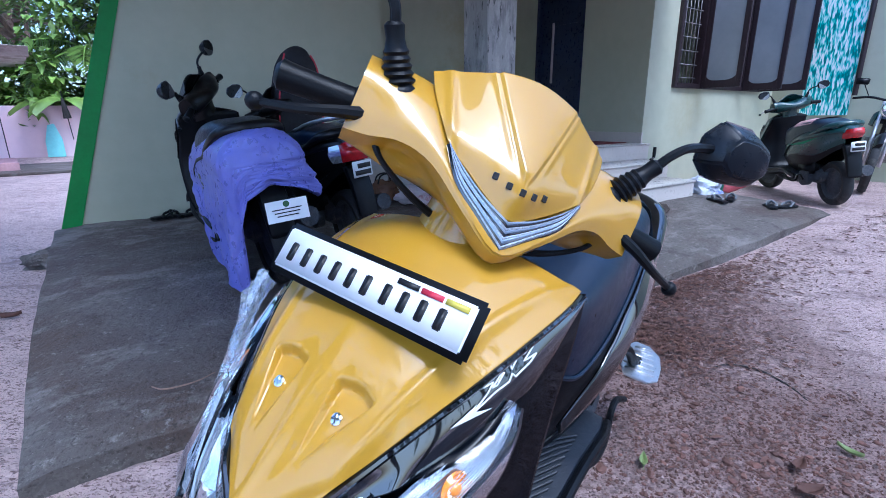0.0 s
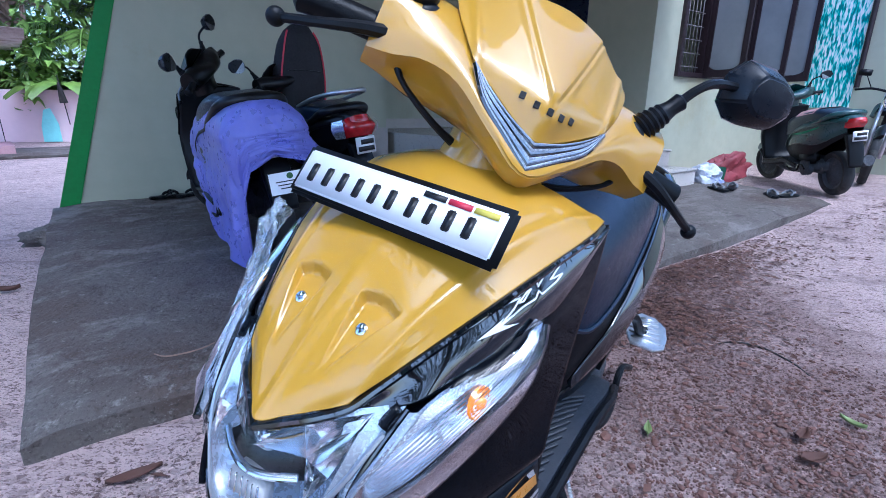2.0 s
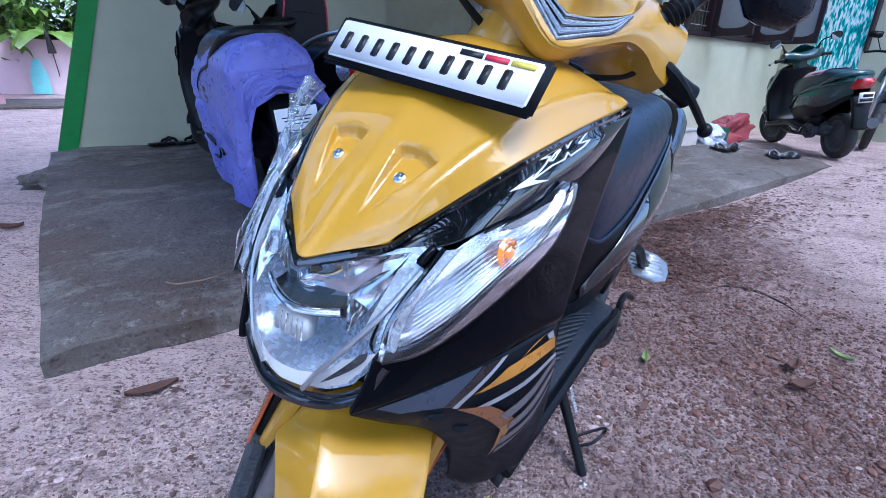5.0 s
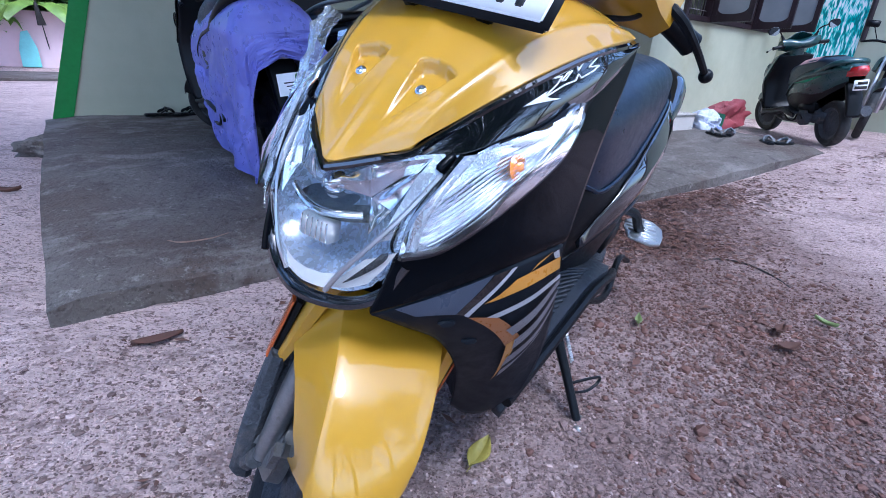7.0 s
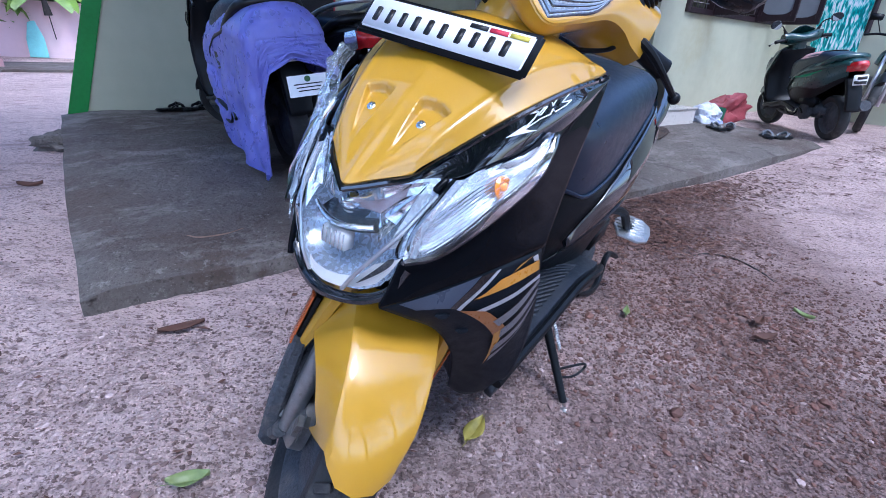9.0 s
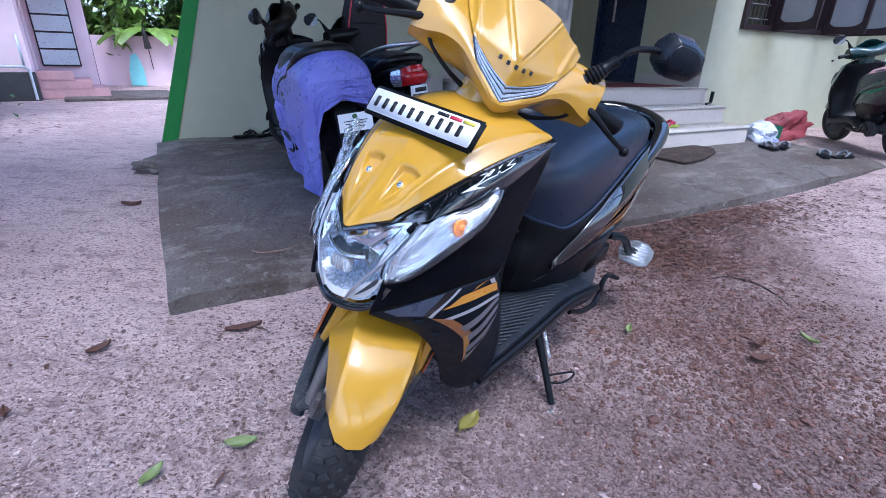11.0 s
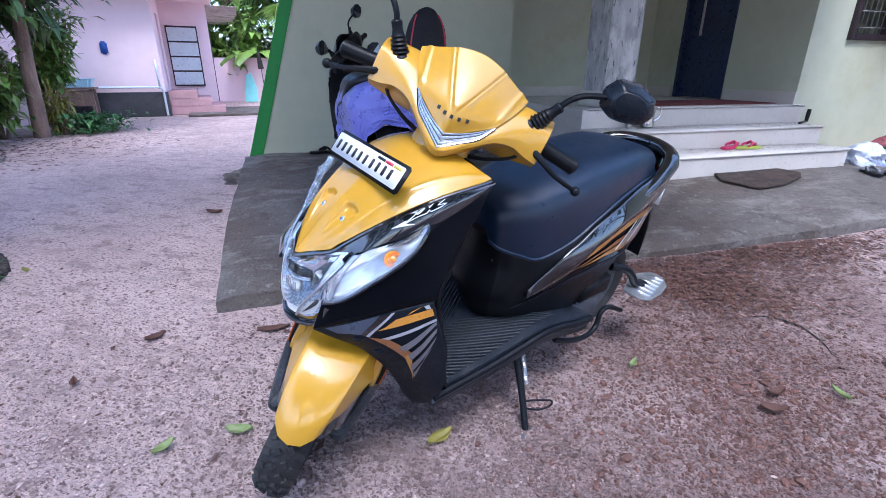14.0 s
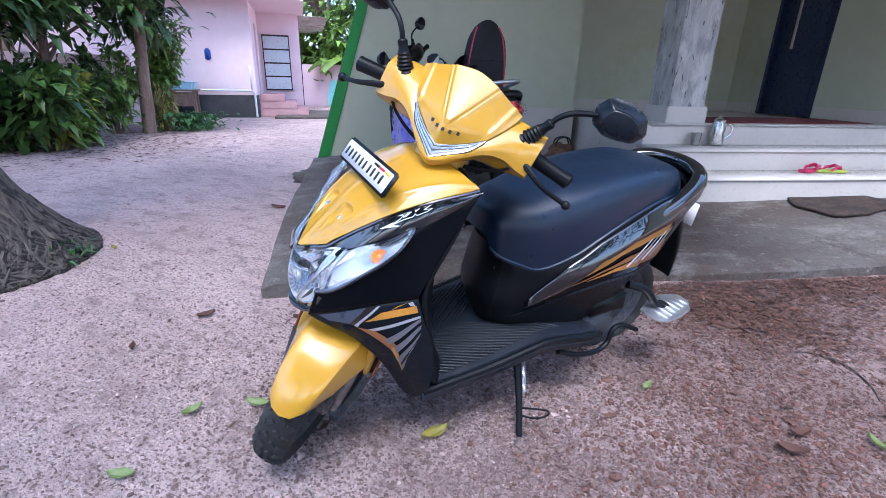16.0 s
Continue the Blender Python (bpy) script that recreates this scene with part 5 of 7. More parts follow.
ROOT = material("dark root mat", (0.022, 0.019, 0.018), 0.85, 0.0, 0.5, 8, bump=1.0, bump_scale=40, fine=0.5, second=(0.10, 0.085, 0.078), amount=0.25)
ROOTLET = material("grey brown rootlets", (0.095, 0.080, 0.070), 0.85, 0.0, 0.5, 14, bump=0.6, bump_scale=90, fine=0.4)
LEAF = material("dark green leaf", (0.065, 0.125, 0.024), 0.38, 0.0, 0.35, 3, spread=0.75, fine=0.1)
LEAF_LIGHT = material("bright green leaf", (0.20, 0.32, 0.055), 0.40, 0.0, 0.35, 3, spread=0.6, fine=0.1)
LEAF_YELLOW = material("yellow green leaf", (0.28, 0.27, 0.045), 0.5, 0.0, 0.3, 9, spread=0.4)
FERN = material("low fern green", (0.05, 0.15, 0.035), 0.6, 0.0, 0.3, 4, spread=0.5)
DRYLEAF = material("dry brown leaf", (0.115, 0.052, 0.036), 0.8, 0.0, 0.35, 9, spread=0.5)
PEBBLE = material("red laterite gravel", (0.165, 0.078, 0.058), 0.75, 0.0, 0.3, 20, spread=0.7, fine=0.2)
GRAVEL = material("pinkish sand grains", (0.20, 0.13, 0.115), 0.8, 0.0, 0.3, 20, spread=0.65, fine=0.2)
SHEET = material("blue violet rain cover", (0.24, 0.245, 0.74), 0.30, 0.0, 0.12, 3, bump=0.25, bump_scale=22, fine=0.05, transmission=0.25)
MUG = material("stainless steel", (0.55, 0.55, 0.55), 0.18, 1.0, 0.1, 9)
CYAN = material("cyan plastic", (0.25, 0.62, 0.60), 0.4, 0.0, 0.1, 5)


def mural():
    """Teal leaf pattern on white, in slanting strokes."""
    m = material("teal leaf print", (0.02, 0.36, 0.33), 0.4, 0.0, 0.3, 4)
    n, l = m.node_tree.nodes, m.node_tree.links
    b = n["Principled BSDF"]
    co, mp, vo, rp = n.new("ShaderNodeTexCoord"), n.new("ShaderNodeMapping"), n.new("ShaderNodeTexNoise"), n.new("ShaderNodeValToRGB")
    mp.inputs["Scale"].default_value, mp.inputs["Rotation"].default_value = (1, 42, 10), (radians(25), 0, 0)
    l.new(co.outputs["Object"], mp.inputs[0])
    l.new(mp.outputs[0], vo.inputs["Vector"])
    vo.inputs["Scale"].default_value, vo.inputs["Detail"].default_value = 1.0, 1.0
    l.new(vo.outputs[0], rp.inputs[0])
    e = rp.color_ramp.elements
    e[0].position, e[0].color = 0.36, (0.01, 0.22, 0.22, 1)
    e[1].position, e[1].color = 0.62, (0.93, 0.97, 0.96, 1)
    for pos, c in ((0.46, (0.05, 0.58, 0.54, 1)), (0.53, (0.42, 0.80, 0.78, 1))):
        k = e.new(pos)
        k.color = c
    l.new(rp.outputs[0], b.inputs["Base Color"])
    return m


MURAL = mural()


def house(name, bm, mat, label, category="wall", kind="structure", smooth=False):
    return solid(name, bm, mat, label, category, kind=kind, m=HOUSE, smooth=smooth)


def slab_profile(points, v0, v1):
    """An outline in u, z extruded from v0 to v1."""
    bm = bmesh.new()
    f = bm.faces.new([bm.verts.new((u, v0, z)) for u, z in points])
    ext = bmesh.ops.extrude_face_region(bm, geom=[f])
    bmesh.ops.translate(bm, vec=(0, v1 - v0, 0), verts=[v for v in ext["geom"] if isinstance(v, bmesh.types.BMVert)])
    return bm


# ---- ground ----
def axis(lo, hi, c, n, b):
    w = np.sinh(b * np.linspace(-1, 1, n)) / math.sinh(b)
    return [c + (hi - c) * k if k > 0 else c + (c - lo) * k for k in w]


def rough(x, y):
    near = max(0.0, 1 - math.hypot(x + 0.5, y - 1.2) / 11)
    if near == 0:
        return 0.0
    z = 0.014 * noise.noise((x * 1.5, y * 1.5, 0)) + 0.008 * noise.noise((x * 6, y * 6, 3)) + 0.005 * noise.noise((x * 19, y * 19, 7)) + 0.004 * noise.noise((x * 45, y * 45, 9))
    # hoof and shoe prints
    for px, py in ((-1.22, 0.8), (-0.86, 1.03), (-2.41, 2.4), (-1.69, 1.62), (-1.3, 1.35), (-2.0, 2.0), (-1.75, 0.9), (-2.3, 1.6)):
        d = math.hypot((x - px), (y - py) * 0.8)
        if d < 0.16:
            z -= 0.018 * (1 - d / 0.16) ** 0.7 - 0.010 * math.exp(-((d - 0.15) / 0.03) ** 2)
    return z * near


xs, ys = axis(-300, 300, 0.2, 380, 8.0), axis(-300, 300, 0.9, 380, 8.0)
ground = tagged(part("ground", grid([[(x, y, ground_z(x, y) + rough(x, y) - 0.004) for x in xs] for y in ys]), DIRT), "damp pinkish sandy ground with footprints", "ground", kind="structure")

# concrete apron
us, vs_ = np.linspace(-0.02, 5.6, 130), np.concatenate([np.linspace(-2.98, -2.6, 14), np.linspace(-2.5, 0.0, 44)])
rows = []
for v in vs_:
    r = []
    for u in us:
        e = 0.015 * noise.noise((u * 2.5, 0, 5)) if v < -2.95 else 0.0
        l_ = (-0.10 * (v + 2.98) / 2.98 + 0.03 * noise.noise((v * 2, 1, 1))) if u < 0.01 else 0
        edge = -0.02 * ease(0.10, 0.0, v + 2.98) - 0.02 * ease(0.08, 0.0, u + 0.02)
        r.append((u + l_, v + e - 0.09 * ease(0, 3, u) * ease(-2.4, -2.98, v), slab_z(u, v) + edge + 0.008 * noise.noise((u * 3, v * 3, 0)) + 0.004 * noise.noise((u * 14, v * 14, 0))))
    rows.append(r)
ab = grid(rows)
ext = bmesh.ops.extrude_face_region(ab, geom=list(ab.faces))
bmesh.ops.translate(ab, vec=(0, 0, -0.32), verts=[v for v in ext["geom"] if isinstance(v, bmesh.types.BMVert)])
house("pavement", ab, CONCRETE, "stained grey concrete apron in front of the house", "pavement", smooth=True)

# ---- house ----
house("wall_wing", slab_profile([(-0.06, 0.0), (2.71, 0.0), (2.71, 3.3), (0.92, 3.3)], 0.0, 0.2), CREAM, "pale cream green wing wall with a sloping end")
house("trim_green", slab_profile([(-0.085, 0.19), (0.040, 0.19), (0.99, 3.3), (0.895, 3.3)], -0.008, 0.215), GREEN, "bright green painted wall edge", "trim")
house("wall_porch_back", box(2.71, 1.0, 0, 5.53, 1.2, 3.3), CREAM, "cream wall at the back of the porch")
house("wall_porch_left", box(2.51, 0.2, 0, 2.71, 1.2, 3.3), CREAM, "cream side wall of the porch")
house("wall_return_a", box(5.33, 0.45, 0, 5.53, 1.0, 3.3), CREAM, "cream porch wall beside the door")
house("wall_return_b", box(5.33, -1.27, 0, 5.53, -0.35, 3.3), CREAM, "cream porch wall beside the door")
house("wall_return_c", box(5.33, -0.35, 2.75, 5.53, 0.45, 3.3), CREAM, "cream wall over the door")
wf = [box(5.53, -1.27, 0, 8.52, -1.07, 1.36), box(5.53, -1.27, 1.36, 5.86, -1.07, 3.3), box(7.98, -1.27, 1.36, 8.52, -1.07, 3.3), box(5.86, -1.27, 2.74, 7.98, -1.07, 3.3)]
house("wall_front", joined(*wf), CREAM, "cream front wall with the window")
house("wall_room", box(5.53, 0.9, 0, 8.52, 1.1, 3.3), CREAM, "plain wall of the dim front room")
house("wall_east", box(8.52, -6.5, 0, 8.72, 1.1, 3.3), CREAM, "cream wall with a leaf-print panel")
# unseen from the camera; heights and overhangs are chosen to shade the walls
house("ceiling", joined(box(0.10, -4.3, 2.60, 2.78, 1.3, 2.78), box(2.78, -3.0, 2.72, 5.53, 1.3, 2.88), box(5.53, -1.34, 3.22, 8.9, 1.3, 3.36)), CREAM, "plain porch ceiling out of view, overhang added to shade the walls", "ceiling")
house("floor_room", box(5.53, -1.07, 0.5, 8.52, 0.9, 0.71), TILE, "room floor", "floor")
house("porch", box(2.80, -1.35, 0, 5.33, 1.0, 0.706), TILE, "cream tiled porch floor", "floor")
for k, (u0, v0, v1, z, u1) in enumerate(((2.85, -1.35, -1.0, 0.71, 5.40), (2.75, -1.70, -1.35, 0.545, 5.24), (2.65, -2.06, -1.70, 0.385, 5.13))):
    st = house("step_%s" % ("top", "middle", "low")[k], box(u0 + 0.012, v0 + 0.012, 0.1, u1 - 0.012, v1, z - 0.022), TILE, "cream tiled entrance step", "step")
    part("nosing", box(u0, v0, z - 0.022, u1, v1 - 0.002, z, 0.004), TILE, st, "rounded tile nosing")
house("baseboard", joined(box(2.715, 0.975, 0.71, 5.33, 0.997, 0.83), box(5.305, 0.50, 0.71, 5.327, 0.975, 0.83), box(5.305, -1.285, 0.71, 5.327, -0.40, 0.83)), TILE, "cream tile skirting on the porch walls", "baseboard")
house("trim_plinth", box(1.95, -0.012, 0.2, 2.72, -0.002, 0.76), TILE, "grey cream tile dado", "trim")
col = thing("column", "mottled grey square porch column with cream plinth", "column", HOUSE, kind="structure")
part("shaft", box(3.085, -1.20, 0.83, 3.415, -0.87, 3.22, 0.006), PILLAR, col, smooth=False)
part("plinth", box(3.06, -1.225, 0.71, 3.44, -0.845, 0.85, 0.006), TILE, col, "cream plinth", smooth=False)
door = thing("door_main", "closed dark blue entrance door", "door", HOUSE, kind="structure")
part("leaf", box(5.385, -0.30, 0.72, 5.425, 0.40, 2.70, 0.004), BLUE_DOOR, door, smooth=False)
for v0, v1 in ((-0.35, -0.30), (0.40, 0.45)):
    part("jamb", box(5.318, v0, 0.712, 5.44, v1, 2.75, 0.004), BLUE_DOOR, door, smooth=False)
part("lintel", box(5.318, -0.30, 2.70, 5.44, 0.40, 2.75, 0.004), BLUE_DOOR, door, smooth=False)
for z0, z1 in ((0.86, 1.35), (1.47, 2.05), (2.15, 2.6)):
    part("door_panel", box(5.378, -0.20, z0, 5.388, 0.30, z1, 0.004), BLUE_DOOR, door, smooth=False)
part("door_strip", box(5.372, 0.18, 1.45, 5.384, 0.22, 2.2, 0.004), GREYWALL, door, "pale vertical strip on the door")

# window with shutters swung out
win = thing("window_1", "dark brown wooden window with open shutters and a grey grille", "window", HOUSE, kind="structure")
for u0 in (5.82, 6.345, 6.90, 7.445, 7.98):
    part("window_frame", box(u0, -1.31, 1.33, u0 + 0.055, -1.20, 2.78, 0.004), WOOD, win, smooth=False)
for z0 in (1.33, 2.725):
    part("window_frame", box(5.875, -1.31, z0, 7.98, -1.20, z0 + 0.055, 0.004), WOOD, win, smooth=False)
for b0 in (5.875, 6.40, 6.955, 7.50):
    for k in range(6):
        u0 = b0 + 0.04 + 0.076 * k
        part("grille_bar", tube([(u0, -1.25, 1.385), (u0, -1.25, 2.725)], 0.006, 6), GRILLE, win)
    for k in range(9):
        z0 = 1.45 + 0.15 * k
        part("grille_bar", tube([(b0, -1.252, z0), (b0 + 0.47, -1.252, z0)], 0.005, 6), GRILLE, win)


def shutter(hinge, w):
    sh = part("shutter", joined(box(hinge, -1.315 - w, 1.33, hinge + 0.035, -1.315, 1.40, 0.004), box(hinge, -1.315 - w, 2.68, hinge + 0.035, -1.315, 2.75, 0.004),
                                box(hinge, -1.315 - w, 1.40, hinge + 0.035, -1.255 - w, 2.68, 0.004), box(hinge, -1.375, 1.40, hinge + 0.035, -1.315, 2.68, 0.004)), WOOD, win, "open brown shutter with a curved lower rail", smooth=False)
    c, hw = -1.315 - w / 2, w / 2 - 0.058
    arc = grid([[(hinge + dx, c + hw * t, z) for dx, z in ((0.0, 1.395), (0.035, 1.395), (0.035, 1.40 + 0.05 * t ** 4 + 0.012), (0.0, 1.40 + 0.05 * t ** 4 + 0.012))] for t in np.linspace(-1, 1, 15)], True, True)
    part("rail", arc, WOOD, sh)
    part("pane", box(hinge + 0.014, c - hw, 1.40, hinge + 0.020, c + hw, 2.68), FROST, sh, "grey frosted pane", smooth=False)


for hinge, w in ((6.365, 0.46), (7.455, 0.46), (7.995, 0.54)):
    shutter(hinge, w)
mp_ = house("leaf_print_panel", box(8.495, -2.215, 1.0, 8.512, -1.66, 2.95, 0.002), MURAL, "teal and white leaf print panel on the wall", "panel", "")
house("drain_pipe", tube([(8.47, -2.26, 1.25), (8.47, -2.26, 3.2)], 0.03, 10), WOOD, "dark brown vertical pipe on the wall", "pipe", "", True)

# neighbouring pink house, boundary walls
PH = Matrix.Translation((-9.68, 8.40, 0)) @ Matrix.Rotation(radians(45), 4, "Z")
pink = thing("neighbour_house", "pink plastered house with a dark plinth and tin eave", "house", PH)
part("wall", box(-6, 0.0, 0.55, 0, 0.2, 2.72), PINK, pink, smooth=False)
part("wall", box(-0.2, 0.2, 0, 0, 1.0, 2.72), PINK, pink, smooth=False)
part("wall", box(-0.2, 1.62, 0, 0, 2.3, 2.72), PINK, pink, smooth=False)
part("wall", box(-0.2, 1.0, 2.35, 0, 1.62, 2.72), PINK, pink, smooth=False)
part("wall", box(0.0, 2.3, 0, 1.15, 2.5, 2.72), PINK, pink, smooth=False)
part("wall", box(0.95, 2.5, 0, 1.15, 5.5, 2.6), PINK, pink, smooth=False)
part("plinth", box(-6, -0.06, 0, 0.03, 0.2, 0.55), BLACKWALL, pink, "black damp-stained plinth", smooth=False)
part("inner_wall", box(-1.2, 0.9, 0, -1.0, 1.8, 2.72), PINK, pink, smooth=False)
dl = part("door_leaf", box(0.10, 2.235, 0.62, 0.86, 2.285, 2.15, 0.004), WOOD, pink, "pale blue panelled door leaf", smooth=False)
for k in range(4):
    part("door_panel", box(0.13, 2.222, 0.66 + 0.372 * k, 0.83, 2.236, 0.99 + 0.372 * k, 0.004), PANEL, dl, smooth=False)
part("side_door", box(1.152, 3.0, 0.1, 1.18, 3.7, 2.0, 0.004), WOOD, pink, "dark narrow side door", smooth=False)
part("eave", box(-6.3, -0.55, 2.72, 1.30, 2.9, 2.82), PINK, pink, "overhanging pink eave", smooth=False)
for k in range(14):
    rf = box(-0.15, -0.5, 0, 0.15, 0.5, 0.012, 0.003)
    rf.transform(pose(1.45 + (k % 3) * 0.02, 2.5 + 0.34 * k, 2.62, 0, 30 + (k % 4), 90))
    part("roof_sheet", rf, TIN, pink, "weathered roof sheet", smooth=False)
for k, (x0, x1, z) in enumerate(((0.03, 1.25, 0.20), (0.03, 0.95, 0.38), (0.03, 0.65, 0.56))):
    part("step", box(x0, 0.25, 0 if k == 0 else z - 0.18, x1, 2.2 - 0.25 * k, z, 0.012), PINKSTEP, pink, "pink cement step", smooth=False)
part("water_pipe", tube([(-2.6, -0.09, 0.66), (-0.1, -0.09, 0.66), (-0.04, -0.09, 0.60), (-0.04, -0.09, 0.02)], 0.025, 8), PANEL, pink, "pale water pipe")
part("water_pipe", tube([(-0.10, -0.09, 0.62), (-0.10, -0.09, 1.25)], 0.022, 8), PANEL, pink)
part("tap_box", box(-1.10, -0.05, 1.35, -0.96, 0.0, 1.62, 0.03), material("blue plastic", (0.01, 0.06, 0.30), 0.4, 0, 0.1, 6), pink, "small blue plastic meter")
part("gutter_sheet", box(-3.4, -0.5, 0.86, -2.2, -0.02, 0.89, 0.004), PANEL, pink, "blue sheet on the wash stand", smooth=False)
part("wash_stand", box(-3.3, -0.45, 0.0, -2.3, -0.06, 0.86, 0.01), GREYWALL, pink, "grey wash stand", smooth=False)
hs = solid("door_slab", box(0.4, -0.55, 0, 2.6, 2.1, 0.05, 0.01), CONCRETE, "grey cement slab before the pink steps", "slab", m=PH, smooth=False)
solid("wall_boundary", box(-9, -0.1, 0, 9, 0.1, 1.45), PINK, "low pink boundary wall", "wall", kind="structure", m=pose(-8.6, 15.0, 0, 0, 0, 20), smooth=False)
solid("wall_garden", box(-8, -0.1, 0, 0.4, 0.1, 1.35), PINK, "pale pink garden wall behind the shrubs", "wall", kind="structure", m=pose(-10.2, 5.2, 0, 0, 0, 62), smooth=False)
wb_ = prism([(-0.2, 0), (0.22, 0), (0.20, 0.5), (0.06, 0.95), (-0.10, 0.9), (-0.2, 0.45)], 0.03, 0.008)
wb_.transform(Matrix.Rotation(radians(80), 4, "X"))
solid("wash_board", wb_, CYAN, "pale cyan board leaning on the boundary wall", "board", m=pose(-11.6, 13.45, 0.02, 0, 0, 30))
br = joined(tube([(0, 0, 0.4), (0.02, 0, 1.75)], 0.012, 6), tube([(0, 0, 1.0), (0.0, 0, 1.55)], [0.10, 0.07, 0.03], 9, 6))
solid("broom", br, ROOT, "dark broom hanging on the boundary wall", "broom", m=pose(-11.2, 13.75, 0.1, 6, 0, 0))

# ---- parked scooters ----
BLACKPAINT = material("black scooter paint", (0.004, 0.004, 0.005), 0.35, 0.0, 0.1, 5, coat=0.15, fine=0.0, spec=0.25)
TEALPAINT = material("dark green scooter paint", (0.010, 0.045, 0.045), 0.3, 0.0, 0.15, 5, coat=0.5)


def placed(x, y, fwd, lean, z):
    m = frame_matrix(x, y, fwd + 90, lean)
    m.translation.z = z
    return m


def house_point(u, v, z=0.0):
    return HOUSE @ Vector((u, v, z))


sa = thing("scooter", "black scooter under a blue rain cover, by the wall", "scooter", placed(-1.757, 3.458, 127, 7, slab_z(0.9, -1.0) - 0.02), "parked scooters")
build_scooter(sa, 58, BLACKPAINT, BLACKPAINT, SEAT, False)
sb = thing("scooter", "black scooter with red tail lamp and silver grab rail", "scooter", placed(-1.43, 3.72, 130, 7, slab_z(1.2, -0.5)) @ Matrix.Scale(0.92, 4), "parked scooters")
build_scooter(sb, 20, BLACKPAINT, BLACKPAINT, SEAT, False)
rail = part("silver_rail", tube([(-1.16, 0.13, 0.80), (-1.40, 0.14, 0.84), (-1.60, 0.10, 0.865), (-1.68, 0, 0.87), (-1.60, -0.10, 0.865), (-1.40, -0.14, 0.84), (-1.16, -0.13, 0.80)], 0.013, 10, 40), SILVER, sb, "silver grab rail")
part("tail_cluster", Surf(both([[(-1.66, 0, 0.735), (-1.65, 0.07, 0.73), (-1.60, 0.10, 0.72)], [(-1.735, 0, 0.69), (-1.715, 0.07, 0.685), (-1.66, 0.11, 0.675)], [(-1.705, 0, 0.63), (-1.69, 0.06, 0.63), (-1.64, 0.09, 0.62)]]), 14, 20).mesh(), TAIL, sb, "wide red tail lamp")
for sg_ in (1, -1):
    part("tail_winker", Surf([[(-1.66, sg_ * 0.098, 0.725), (-1.61, sg_ * 0.135, 0.715)], [(-1.685, sg_ * 0.105, 0.68), (-1.62, sg_ * 0.150, 0.67)], [(-1.66, sg_ * 0.09, 0.625), (-1.61, sg_ * 0.125, 0.62)]], 10, 8).mesh(), LAMP, sb, "clear tail winker")
q = house_point(6.06, -2.94)
fw = Vector((math.cos(radians(84)), math.sin(radians(84)), 0))
o_ = q + fw * 1.45
sc = thing("scooter", "dark green scooter with orange tail lamp, mud on its wheel", "scooter", placed(o_.x, o_.y, 84, 6, 0.155), "parked scooters")
build_scooter(sc, 10, TEALPAINT, TEALPAINT, SEAT, False)
part("decal", tube([(-1.0, 0.20, 0.58), (-1.2, 0.198, 0.60), (-1.4, 0.168, 0.66)], [0.004, 0.02, 0.004], 6, 12, flat=0.3), material("green flame decal", (0.02, 0.30, 0.14), 0.4, 0, 0.2, 9), sc, "green flame decal")
part("seat_cloth", Surf(both([[(-0.98, 0, 0.806), (-0.98, 0.10, 0.797), (-0.98, 0.155, 0.75)], [(-1.12, 0, 0.824), (-1.12, 0.10, 0.818), (-1.12, 0.157, 0.77)], [(-1.26, 0, 0.834), (-1.26, 0.10, 0.828), (-1.26, 0.15, 0.79)]]), 10, 14).mesh(), PINKSTEP, sc, "pale pink cloth on the seat")

# motorcycle beyond the green scooter
mc = thing("motorcycle", "dark motorcycle with purple rim trim, parked by the wall", "motorcycle", placed(*house_point(7.2, -2.85).xy, 230, 6, 0.16))
for x in (0.0, -1.28):
    t_ = lathe([(0.225, -0.03), (0.28, -0.04), (0.30, -0.015), (0.30, 0.015), (0.28, 0.04), (0.225, 0.03)], 40, "Y", False)
    t_.transform(Matrix.Translation((x, 0, 0.30)))
    ty = part("tyre", t_, RUBBER, mc, "black motorcycle tyre")
    r_ = lathe([(0.215, -0.02), (0.228, -0.024), (0.228, 0.024), (0.215, 0.02)], 40, "Y", False)
    r_.transform(Matrix.Translation((x, 0, 0.30)))
    part("rim", r_, material("purple rim tape", (0.10, 0.03, 0.30), 0.4, 0.3, 0.1, 9) if x == 0 else STEEL, ty, "purple rim" if x == 0 else "steel rim")
    for k in range(6):
        a = k * math.pi / 3
        part("spoke", tube([(x, 0, 0.30), (x + 0.22 * math.cos(a), 0, 0.30 + 0.22 * math.sin(a))], 0.010, 6), STEEL, ty)
for sg_ in (1, -1):
    part("fork_leg", tube([(0, sg_ * 0.07, 0.30), (-0.30, sg_ * 0.07, 0.98)], 0.018, 8), SILVER, mc, "bright fork leg")
    part("handlebar", tube([(-0.30, 0, 0.98), (-0.33, sg_ * 0.20, 1.02), (-0.40, sg_ * 0.36, 1.0)], 0.013, 8, 10), PLASTIC, mc)
    part("mirror", joined(tube([(-0.36, sg_ * 0.22, 1.02), (-0.34, sg_ * 0.30, 1.16)], 0.005, 6), box(-0.35, sg_ * 0.26, 1.15, -0.335, sg_ * 0.38, 1.22, 0.008)), PLASTIC, mc)
part("mudguard", tube([(0.22, 0, 0.52), (0.0, 0, 0.63), (-0.22, 0, 0.52)], 0.055, 8, 12, flat=0.4), BLACKPAINT, mc, "black front mudguard")
hl = lathe([(0.001, 0.10), (0.07, 0.09), (0.088, 0.06), (0.08, -0.02), (0.04, -0.07)], 20, "X")
hl.transform(Matrix.Translation((-0.18, 0, 0.90)))
